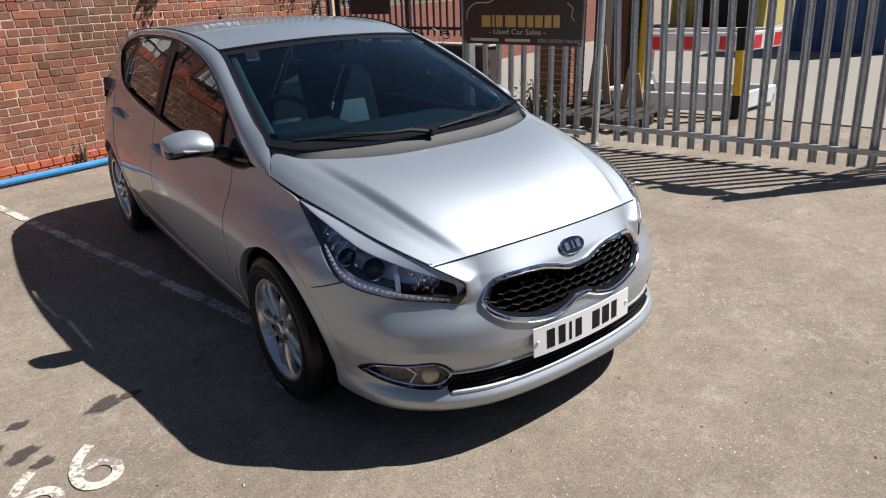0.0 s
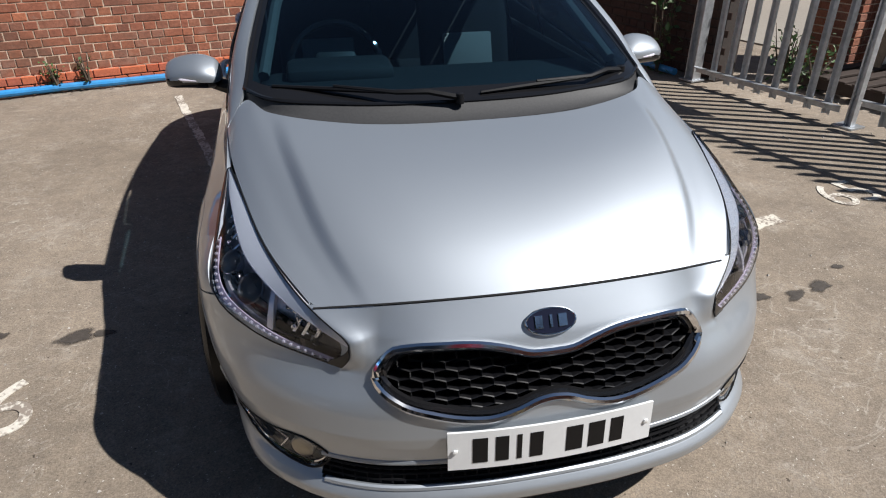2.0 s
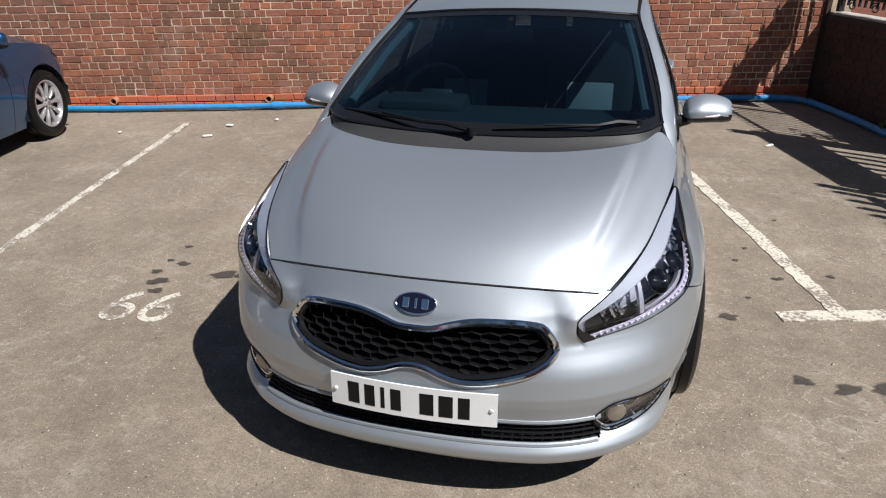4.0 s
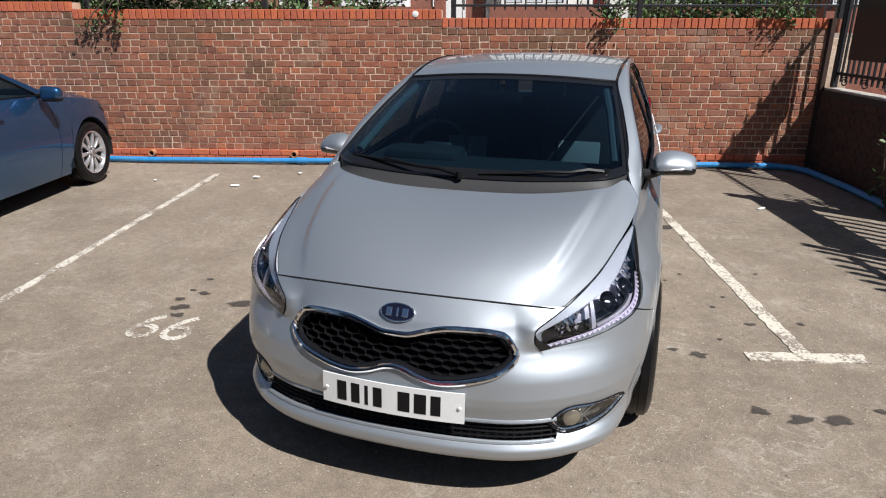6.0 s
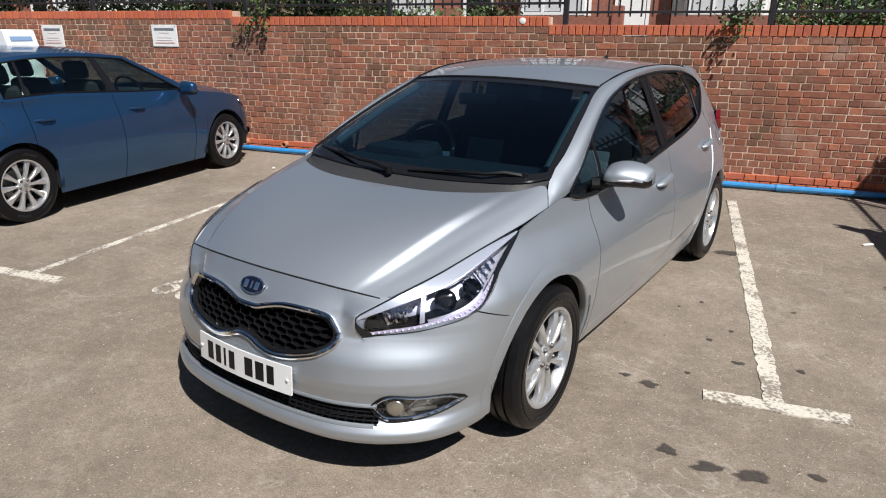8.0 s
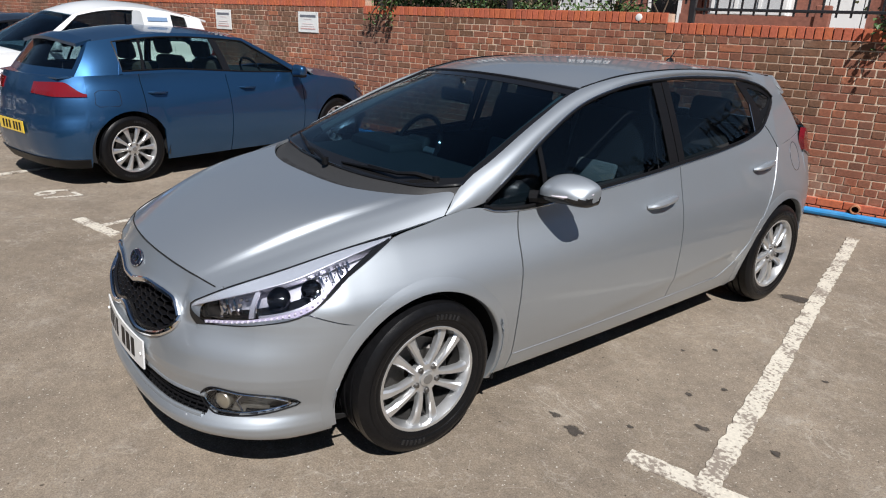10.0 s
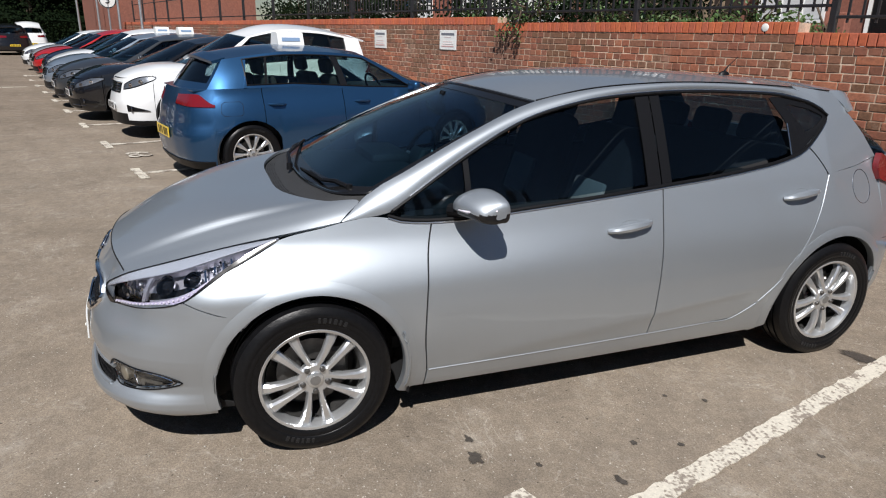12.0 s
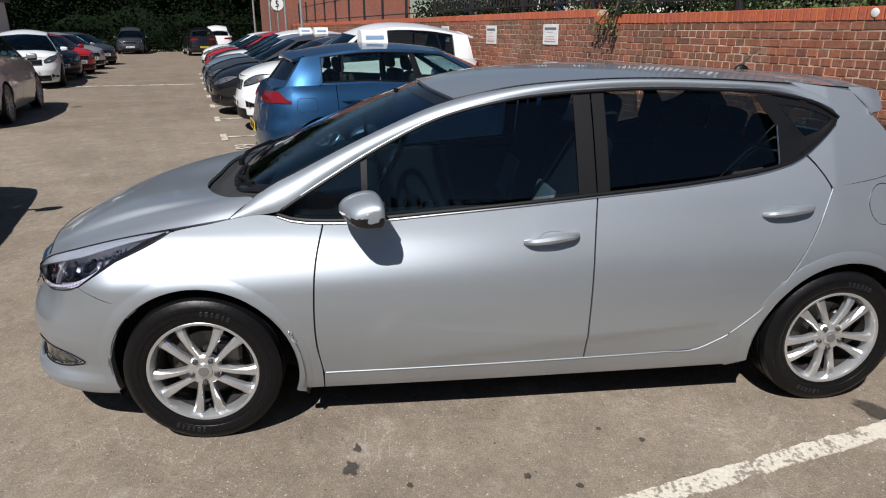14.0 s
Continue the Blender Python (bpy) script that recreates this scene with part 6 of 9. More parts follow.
def make_pipe():
    pipe = tagged(empty("water_pipe"), "bright blue plastic water pipe lying along the foot of the wall", "pipe")
    pts = []
    for k in range(60):
        u = -34 + 36.1 * k / 59
        wob = 0.025 * math.sin(u * 1.7) + 0.015 * math.sin(u * 4.1 + 1)
        pts.append(site(u, -0.10 + wob * 0.8, 0.034))
    corner = [(2.20, -0.13), (2.34, -0.20), (2.43, -0.38), (2.45, -0.7), (2.46, -1.2), (2.44, -1.7), (2.42, -2.15)]
    pts += [site(u, v, 0.034) for u, v in corner]
    part("run", tube_bm(pts, 0.032, 10), BLUE_PIPE, pipe)
    for u in (-7.3, -3.3, 0.6, 1.9):
        k = min(range(60), key=lambda i: abs(-34 + 36.1 * i / 59 - u))
        part("coupling", tube_bm([pts[k] - 0.06 * (pts[k + 1] - pts[k]).normalized(), pts[k] + 0.06 * (pts[k + 1] - pts[k]).normalized()], 0.040, 12), BLUE_PIPE, pipe)
    return pipe


def make_sign_board(u, z, w, h):
    sign = tagged(empty("wall_sign"), "white parking notice board fixed to the brick wall", "sign", "parking notices")
    part("board", box_bm((w, 0.012, h), (u, -0.012, z), SITE, bevel=0.003), WHITE_BOARD, sign)
    for dz, ww, hh, mat in ((0.30, 0.78, 0.11, INK_GREY), (0.14, 0.40, 0.025, INK_PINK), (-0.08, 0.56, 0.03, INK_PINK), (-0.20, 0.66, 0.03, INK_PINK), (-0.32, 0.74, 0.05, INK_RED)):
        part("line_bar", box_bm((w * ww, 0.004, h * hh), (u, -0.0195, z + dz * h), SITE), mat, sign)
    for sx in (-0.44, 0.44):
        part("screw", box_bm((0.012, 0.006, 0.012), (u + sx * w, -0.020, z + 0.44 * h), SITE, bevel=0.003), GALV, sign)


def leaf_bm(bm, at, size, tilt):
    a, b, c = (random.uniform(0, 360) for _ in range(3))
    m = Matrix.Translation(at) @ Euler((radians(tilt + random.uniform(-35, 35)), radians(random.uniform(-40, 40)), radians(a))).to_matrix().to_4x4()
    pts = ((0, 0, 0), (0.28, 0.35, 0.05), (0.22, 0.75, 0.02), (0, 1.0, -0.06), (-0.22, 0.75, 0.02), (-0.28, 0.35, 0.05))
    vs = [bm.verts.new(m @ (Vector(p) * size)) for p in pts]
    bm.faces.new((vs[0], vs[1], vs[2], vs[3]))
    bm.faces.new((vs[0], vs[3], vs[4], vs[5]))


def make_plant(name, label, stems, leaves, size, mat, category="plant"):
    """A plant from stems (lists of points) with leaves scattered along them."""
    plant = tagged(empty(name), label, category)
    for st in stems:
        part("stem", tube_bm(st, [0.012 * (1 - 0.8 * k / (len(st) - 1)) for k in range(len(st))], 5), BARK, plant)
    bm = bmesh.new()
    for k in range(leaves):
        st = random.choice(stems)
        i = random.randrange(1, len(st))
        p = Vector(st[i - 1]).lerp(Vector(st[i]), random.random())
        leaf_bm(bm, p + Vector([random.gauss(0, size * 0.9) for _ in range(3)]), size * random.uniform(0.6, 1.3), random.uniform(-60, 60))
    ob = part("leaves", bm, mat, plant, smooth=False)
    tagged(ob, kind="stuff")
    return plant


def droop(u, z, du, dz, v=-0.06, n=6):
    return [tuple(site(u + du * k / (n - 1) + random.uniform(-0.03, 0.03), v - 0.05 * math.sin(math.pi * k / (n - 1)) + random.uniform(-0.02, 0.02), z + dz * k / (n - 1))) for k in range(n)]


def bushy(u, z, r, h, v, n=9):
    out = []
    for k in range(n):
        a = random.uniform(0, 2 * math.pi)
        d = r * random.uniform(0.2, 1)
        out.append([tuple(site(u, v, z)), tuple(site(u + d * 0.5 * math.cos(a), v + 0.3 * d * math.sin(a), z + h * 0.5 * random.uniform(0.6, 1.1))), tuple(site(u + d * math.cos(a), v + 0.5 * d * math.sin(a), z + h * random.uniform(0.6, 1.1)))])
    return out


make_brick_wall()
make_pipe()
make_sign_board(-7.13, 1.50, 0.44, 0.29)
make_sign_board(-9.24, 1.48, 0.42, 0.31)
make_sign_board(-11.55, 1.48, 0.42, 0.31)
make_railing("wall_railing", -33.0, -6.0, 1.86, 2.75, 0.36, label="black iron railing with spear tops above the wall")
make_railing("wall_railing", -6.0, -1.6, 1.80, 2.70, 0.36, label="black iron railing with spear tops above the wall")
make_railing("wall_railing", -1.6, 3.1, 1.70, 2.60, 0.36, label="black iron railing with spear tops above the wall")
make_plant("ivy", "glossy dark green ivy hanging over the brick wall", [droop(-5.45, 1.86, -0.22, -0.30), droop(-5.38, 1.9, -0.06, -0.42), droop(-5.5, 1.88, -0.40, -0.42), droop(-5.2, 1.95, 0.3, 0.1, 0.2), droop(-5.6, 1.95, -0.3, 0.12, 0.2), droop(-5.3, 1.85, 0.05, 0.45, 0.2)], 230, 0.045, LEAF)
make_plant("ivy", "sprig of green creeper spilling over the brick wall", [droop(0.28, 1.75, -0.05, -0.22), droop(0.25, 1.78, -0.12, -0.12), droop(0.3, 1.72, 0.1, 0.2, 0.15)], 150, 0.045, LEAF)
make_plant("ivy", "sprig of green creeper spilling over the brick wall", [droop(2.05, 1.78, 0.06, -0.20), droop(2.0, 1.75, -0.1, 0.1), droop(2.15, 1.75, 0.12, 0.25, 0.15)], 170, 0.05, LEAF)
for u, r, h in ((1.2, 0.8, 0.45), (2.0, 0.7, 0.55), (0.3, 0.4, 0.25), (-4.6, 0.7, 0.30), (-3.9, 0.5, 0.20), (-2.6, 0.5, 0.28), (-6.2, 0.5, 0.3), (-7.6, 0.5, 0.25), (-9.5, 0.6, 0.3)):
    make_plant("shrub", "leafy green garden shrub behind the wall railing", bushy(u, wall_top(u) - 0.05, r, h, 0.75), int(260 * r / 0.6), 0.06, random.choice((LEAF, LEAF, LEAF_SHADED)), "shrub")
for u, n in ((-2.85, 26), (-0.9, 14), (-2.6, 10)):
    make_plant("weed", "dry weed growing at the foot of the brick wall", bushy(u, 0.03, 0.10, 0.26, -0.08, 6), n * 3, 0.03, LEAF, "weed")
raised = tagged(part("garden_bed", box_bm((48, 4.0, 1.45), (-21, 2.25, 0.72), SITE), MORTAR, smooth=False), "raised earth bank retained behind the wall", "ground", kind="structure")


# ---- low wall with its railing, palisade fence and gate ----
def make_low_wall():
    wall = tagged(empty("wall_east"), "low brick wall, darkened for shade, with a pale mortar capping", "wall", kind="structure")
    part("mortar", box_bm((0.22, 2.48, 0.895), (2.72, -1.24, 0.4475), SITE), SHADED_MORTAR, wall, smooth=False)
    part("coping_stone", box_bm((0.20, 2.52, 0.025), (2.73, -1.24, 0.905), SITE, bevel=0.006), STONE, wall, "worn pale mortar capping")
    vs, fs = [], []
    for row in range(11):
        z = 0.04 + row * 0.0765
        v = 0.0 - (0.05 if row % 2 else 0)
        while v > -2.45:
            w = 0.215 if row % 4 else 0.102
            n = len(vs)
            for dv, dz, du in ((0, -0.032, 0), (-w, -0.032, 0), (-w, 0.032, 0), (0, 0.032, 0), (-0.003, -0.029, -0.008), (-w + 0.003, -0.029, -0.008), (-w + 0.003, 0.029, -0.008), (-0.003, 0.029, -0.008)):
                vs.append(site(2.61 + du, v + dv, z + dz))
            for k in range(4):
                fs.append((n + k, n + (k + 1) % 4, n + 4 + (k + 1) % 4, n + 4 + k))
            fs.append((n + 4, n + 5, n + 6, n + 7))
            v -= w + 0.011
    tagged(solid("bricks", vs, fs, BRICK_SHADED, wall, "bricks with shade put into their dark colour", smooth=False), kind="stuff")
    rail = tagged(empty("low_wall_railing"), "black wrought iron railing with scrolls on the low wall", "railing", "railings")
    for z in (1.08, 1.95):
        part("rail", box_bm((0.03, 2.45, 0.035), (2.72, -1.24, z), SITE, bevel=0.004), BLACK_METAL, rail)
    for k in range(25):
        v = -0.05 - k * 0.10
        bm = box_bm((0.02, 0.02, 1.05), (2.72, v, 1.52), SITE)
        bmesh.ops.create_cone(bm, cap_ends=True, segments=5, radius1=0.02, radius2=0.002, depth=0.08, matrix=SITE @ Matrix.Translation((2.72, v, 2.07)))
        part("bar", bm, BLACK_METAL, rail, smooth=False)
    for v in (-0.02, -1.25, -2.46):
        part("post", box_bm((0.06, 0.06, 1.25), (2.72, v, 1.55), SITE, bevel=0.006), BLACK_METAL, rail)
    # added panel, there only to cast the solid diagonal shadow on the wall
    part("board", box_bm((0.02, 0.66, 0.62), (2.66, -0.66, 1.55), SITE, bevel=0.004), BLACK_METAL, rail, "added dark board that throws a solid shadow on the wall")
    for k in range(6):
        c = -0.22 - k * 0.4
        part("scroll", tube_bm([site(2.72, c + 0.075 * math.cos(a) * (1 - a / 14), 1.0 + 0.055 * math.sin(a) * (1 - a / 14)) for a in np.linspace(0, 9, 26)], 0.008, 5), BLACK_METAL, rail)
    return wall


def pale_mesh(h):
    """A corrugated steel pale with a splayed three-point head."""
    prof = ((-0.034, 0.0), (-0.024, -0.006), (-0.012, 0.016), (0.012, 0.016), (0.024, -0.006), (0.034, 0.0))
    rows = []
    for z, spread, lean in ((0, 1, 0), (h - 0.14, 1, 0), (h - 0.07, 1.15, -0.01), (h, 0.35, -0.035)):
        rows.append([(x * spread, y + lean, z) for x, y in prof])
    bm = bmesh.new()
    for off in (0.0, 0.004):
        vr = [[bm.verts.new((x, y - off, z)) for x, y, z in r] for r in rows]
        for p, q in zip(vr, vr[1:]):
            for i in range(5):
                f = (p[i], p[i + 1], q[i + 1], q[i])
                bm.faces.new(f if off else f[::-1])
    me = bpy.data.meshes.new("pale")
    bm.to_mesh(me)
    bm.free()
    me.materials.append(GALV)
    return me


def palisade(name, label, category, a, b, h, rails, gap=0.175, low=0.05, sag=0.0):
    """Palisade panel between two plan points of the site."""
    fence = tagged(empty(name), label, category, "palisade fence")
    pa, pb = site(*a), site(*b)
    d = pb - pa
    L = d.length
    turn = Matrix.Translation(pa) @ Matrix.Rotation(math.atan2(d.y, d.x), 4, "Z")
    me = pale_mesh(h - low)
    n = int(round((L - 0.08) / gap))
    for k in range(n):
        ob = new("pale", me)
        ob.parent = fence
        ob.matrix_basis = turn @ Matrix.Translation((0.10 + (L - 0.14) * (k + 0.5) / n, 0.026, low)) @ pose(0, 0, 0, random.uniform(-0.4, 0.4), sag + random.uniform(-0.5, 0.5), 0)
    for z in rails:
        bm = box_bm((L, 0.008, 0.05), (L / 2, 0, z), turn)
        box_bm((L, 0.045, 0.008), (L / 2, -0.022, z + 0.022), turn, bm=bm)
        part("rail", bm, GALV, fence, smooth=False)
    bm = bmesh.new()
    for z in rails:
        for k in range(n):
            bmesh.ops.create_cone(bm, cap_ends=True, segments=6, radius1=0.010, radius2=0.006, depth=0.012, matrix=turn @ Matrix.Translation((0.10 + (L - 0.14) * (k + 0.5) / n, -0.009, z)) @ Matrix.Rotation(radians(90), 4, "X"))
    tagged(part("bolts", bm, GALV, fence), kind="stuff")
    return fence


def make_post(u, v, h, w=0.10):
    post = tagged(empty("fence_post"), "galvanised steel fence post", "post", "fence posts")
    bm = box_bm((w, 0.012, h), (u, v, h / 2), SITE)
    box_bm((w, 0.012, h), (u, v + w - 0.012, h / 2), SITE, bm=bm)
    box_bm((0.008, w, h), (u, v + w / 2 - 0.006, h / 2), SITE, bm=bm)
    part("section", bm, GALV, post, smooth=False)
    part("foot_plate", box_bm((0.16, 0.16, 0.012), (u, v + w / 2, 0.006), SITE), GALV, post, smooth=False)


make_low_wall()
FH = 1.98
palisade("palisade_fence", "galvanised steel palisade fence panel", "fence", (2.40, -2.42), (2.40, -3.84), 1.72, (0.12, 1.50))
palisade("palisade_gate", "closed galvanised steel palisade gate leaf", "gate", (2.42, -3.98), (2.52, -6.42), FH, (0.20, 1.62), 0.146, 0.06, -3.0)
palisade("palisade_gate", "galvanised steel palisade gate leaf standing ajar", "gate", (2.60, -6.60), (4.9, -7.6), FH, (0.20, 1.62), 0.165, 0.06)
palisade("palisade_fence", "galvanised steel palisade fence panel", "fence", (2.55, -9.2), (2.55, -12.0), FH, (0.12, 1.62))
palisade("palisade_fence", "galvanised steel palisade fence panel", "fence", (2.55, -12.1), (2.55, -15.0), FH, (0.12, 1.62))
for u, v in ((2.44, -2.40), (2.44, -3.94), (2.55, -6.55), (2.58, -9.1), (2.58, -12.05)):
    make_post(u, v, FH + 0.05, 0.055 if v == -3.94 else 0.10)


# ---- other parked cars ----
def plain_car(name, label, paint, m, width=1.80, height=1.46, wb=2.63, fo=0.87, ro=0.76, cowl=(0.32, 0.97), screen_top=(1.12, 1.37), roof_end=(2.90, 1.365), belt=(0.93, 1.02), tail_z=0.98, nose_z=0.72,
              glass_tail=(3.305, 0.985), clearance=0.17, rwheel=0.316, roof_sign=False, spokes=10, alloy=None, dark_sill=False, rails=False, fine=False, flap=False, rail_drop=0.07, crown=0.04, side_glass=None, even=False):
    """A parked car: nose towards -y, front axle at y = 0."""
    car = tagged(empty(name, m), label, "car", "parked cars")
    hw = width / 2
    back = wb + ro
    sh = Shell(outline=((0, -fo), (0.07 * hw, -fo + 0.0005), (0.3 * hw, -fo + 0.015), (0.55 * hw, -fo + 0.075), (0.74 * hw, -fo + 0.19), (0.87 * hw, -fo + 0.36), (0.94 * hw, -fo + 0.6), (0.98 * hw, 0.1), (hw, 0.9), (hw, wb * 0.6), (0.995 * hw, wb * 0.85), (0.975 * hw, wb + 0.2),
                        (0.91 * hw, back - 0.28), (0.78 * hw, back - 0.12), (0.48 * hw, back - 0.03), (0, back)),
               front=((0.14, 0.10), (0.22, 0.02), (0.35, 0.01), (0.52, 0.0), (0.62, 0.03), (nose_z, 0.10), (nose_z + 0.15, 0.22)),
               flank=((0.14, 0.09), (0.25, 0.05), (0.4, 0.015), (0.58, 0.0), (0.74, 0.022), (0.84, 0.05), (0.95, 0.095), (1.15, 0.11)),
               rear=((0.14, 0.10), (0.25, 0.03), (0.42, 0.0), (0.55, 0.0), (0.62, 0.035), (0.74, 0.05), (0.86, 0.085), (tail_z, 0.14), (tail_z + 0.2, 0.24)), nose=(-fo + 0.1, -fo + 0.5), tail=(back - 0.5, back - 0.12))
    R = rwheel + 0.045
    cz = rwheel
    zt_y = [-fo, -fo + 0.2, -0.1, cowl[0], 1.2, wb * 0.8, wb + 0.25, back]
    zt_z = [nose_z, nose_z + 0.03, (nose_z + cowl[1]) / 2 + 0.02, cowl[1] - 0.05, belt[0] + 0.02, belt[1] - 0.01, tail_z + 0.02, tail_z]

    def panel(nm, s0, s1, n, mats, across=False, zlo=None, zhi=None, lift=0.0, label="", thick=0.012, rows=14):
        s = np.linspace(s0, s1, n)
        A = np.abs(s) if not across else 1 - np.abs(s)
        y = np.interp(A, sh.s, sh.o[:, 1])
        zt = np.interp(y, zt_y, zt_z) if zhi is None else zhi + 0 * y
        zb = np.full_like(y, clearance)
        for cy in (0, wb):
            d = np.abs(y - cy)
            zb = np.where(d < R, np.maximum(zb, cz + np.sqrt(np.maximum(R * R - d * d, 0))), zb)
        if zlo is not None:
            zb = np.maximum(zb, zlo)
        zt = np.maximum(zt, zb + 0.01)
        Z = zb[:, None] + (zt - zb)[:, None] * np.linspace(0, 1, rows)[None]
        g = sh.at(np.repeat(A[:, None], rows, 1), Z)
        if lift:
            nx, ny = np.interp(A, sh.s, sh.n[:, 0]), np.interp(A, sh.s, sh.n[:, 1])
            g[..., 0] -= nx[:, None] * lift
            g[..., 1] -= ny[:, None] * lift
        g[..., 0] *= np.where(s < 0, -1, 1)[:, None]
        o = (0, -1, 0) if (s0 < 0 < s1 and not across) else ((0, 1, 0) if across else (1 if s0 >= 0 else -1, 0, 0))
        return solid(nm, *sheet(g, thick, out=o), mats, car, label)

    sy = lambda y: float(sh.s_of_y(y))
    gp = 0.0016
    sn = sy(-R - 0.02)
    panel("front_bumper", -sn, sn, 60, paint)
    for sg in (1, -1):
        span = lambda a, b: (a, b) if sg > 0 else (-b, -a)
        panel("front_wing", *span(sn + gp, sy(0.55)), 36, paint)
        panel("front_door", *span(sy(0.55) + gp, sy(1.55)), 14, paint)
        panel("rear_door", *span(sy(1.55) + gp, sy(wb - 0.16)), 24, paint, zlo=clearance)
        panel("rear_quarter", *span(sy(wb - 0.16) + gp, sy(wb + 0.36)), 30, paint)
    panel("rear_bumper", -(1 - sy(wb + 0.36)), 1 - sy(wb + 0.36), 50, paint, across=True)
    panel("rear_valance", -(1 - sy(wb + 0.40)), 1 - sy(wb + 0.40), 40, BLACK_TRIM, across=True, zhi=clearance + 0.085, lift=0.006, rows=5)
    if dark_sill:
        for sg in (1, -1):
            for y0, y1 in ((0.42, wb - 0.42),):
                panel("sill_cladding", *((sy(y0), sy(y1)) if sg > 0 else (-sy(y1), -sy(y0))), 12, BLACK_TRIM, zhi=0.33, lift=0.008)
        panel("bumper_cladding", -sn, sn, 40, BLACK_TRIM, zhi=0.27, lift=0.008)
    # edge rings for the upper parts
    yb = np.linspace(-fo + 0.12, cowl[0], 20)
    side = sh.at(sh.s_of_y(yb), np.interp(yb, zt_y, zt_z))
    front_curve = sh.at(np.abs(np.linspace(-sy(-fo + 0.12), sy(-fo + 0.12), 25)), np.full(25, nose_z + 0.01))
    front_curve[:, 0] *= np.sign(np.linspace(-1, 1, 25))
    ex = side[-1, 0]
    rear_curve = [(-ex, cowl[0], side[-1, 2]), (-ex * 0.6, cowl[0] - 0.12, cowl[1]), (0, cowl[0] - 0.17, cowl[1] + 0.01), (ex * 0.6, cowl[0] - 0.12, cowl[1]), (ex, cowl[0], side[-1, 2])]
    fl = front_curve.copy()
    g = coons(fl, rear_curve, side * np.array((-1, 1, 1)), side, 31, 21)
    a, v = np.abs(np.linspace(-1, 1, 31))[:, None], np.linspace(0, 1, 21)[None]
    g[..., 2] += 0.045 * (1 - a ** 3) * np.sin(np.pi * v) ** 0.8
    solid("bonnet", *sheet(g, 0.012, out=(0, 0, 1)), paint, car)
    # greenhouse
    xr = hw * 0.66
    rail = spline([(xr * 0.97, screen_top[0] + 0.06, screen_top[1] - 0.04), (xr * 1.0, screen_top[0] + 0.5, height - rail_drop), (xr * 1.0, (screen_top[0] + roof_end[0]) / 2 + 0.2, height - rail_drop + 0.005), (xr * 0.94, roof_end[0], roof_end[1] - 0.05)], 34)
    yl = np.linspace(cowl[0] + 0.08, min(glass_tail[0] - 0.07, back - 0.1), 34)
    low = sh.at(sh.s_of_y(yl), np.interp(yl, zt_y, zt_z))
    gh = np.stack([low * (1 - t) + rail * t + np.array((0.018 * math.sin(math.pi * t), 0, 0)) for t in np.linspace(0, 1, 12)], 1)
    keep = np.ones((33, 11), bool)
    last = 28
    keep[2:last, 1:10] = False
    for sg in (1, -1):
        vf = sheet(gh, 0.015, out=(1, 0, 0.3), keep=keep)
        solid("side_frame", *(vf if sg > 0 else mirrored(*vf)), paint, car)
        def column(y0, y1):
            """A line up the greenhouse from y0 at its foot to y1 at the roof."""
            out = []
            for k in range(12):
                i = np.interp(y0 + (y1 - y0) * k / 11, gh[:, k, 1], np.arange(34))
                out.append([np.interp(i, np.arange(34), gh[:, k, c]) for c in range(3)])
            return np.array(out)

        mid0, mid1 = column(1.47, 1.55), column(1.56, 1.62)
        ends = column(wb + 0.0, wb - 0.03) if height < 1.6 else gh[28]
        late = ends[0, 1] - 0.22
        c0, c1 = column(late, late - 0.08), column(late + 0.026, late - 0.054)
        mix = lambda a, b, n: np.stack([np.array([[np.interp(np.interp(a[k, 1] + (b[k, 1] - a[k, 1]) * t, gh[:, k, 1], np.arange(34)), np.arange(34), gh[:, k, c]) for c in range(3)] for k in range(12)]) for t in np.linspace(0, 1, n)], 0)
        for a0, a1, nm in ((gh[2], mid0, "front_side_window"), (mid1, c0, "rear_side_window"), (c1, ends, "rear_quarter_light")):
            q = mix(a0, a1, 12)[:, 1:11].copy()
            q[..., 0] -= 0.006
            vf = sheet(q, 0.004, out=(1, 0, 0.3))
            solid(nm, *(vf if sg > 0 else mirrored(*vf)), side_glass or SIDE_GLASS, car)
        if height < 1.6:
            q = mix(ends, gh[28], 8)
            q[..., 0] -= 0.004
            vf = sheet(q, 0.012, out=(1, 0, 0.3))
            solid("rear_pillar", *(vf if sg > 0 else mirrored(*vf)), paint, car)
        for a0, a1 in ((mid0, mid1), (c0, c1)):
            q = mix(a0, a1, 3)[:, 1:11].copy()
            q[..., 0] += 0.001
            vf = sheet(q, 0.01, out=(1, 0, 0.3))
            solid("window_pillar", *(vf if sg > 0 else mirrored(*vf)), BLACK_GLOSS, car)
        ring = np.concatenate([mix(gh[2], ends, 24)[:, 1], ends[1:11], mix(gh[2], ends, 24)[::-1, 10], gh[2, 10:0:-1]])
        part("window_seal", tube_bm([(sg * x, y, z) for x, y, z in ring], 0.008, 5, closed=True), BLACK_TRIM, car)
    roof_f = [(-rail[0, 0], rail[0, 1], rail[0, 2]), (0, screen_top[0] - 0.04, screen_top[1]), (rail[0, 0], rail[0, 1], rail[0, 2])]
    roof_b = [(-rail[-1, 0], rail[-1, 1], rail[-1, 2]), (0, roof_end[0] + 0.06, roof_end[1]), (rail[-1, 0], rail[-1, 1], rail[-1, 2])]
    g = coons(roof_f, roof_b, rail * np.array((-1, 1, 1)), rail, 21, 34)
    a, v = np.abs(np.linspace(-1, 1, 21))[:, None], np.linspace(0, 1, 34)[None]
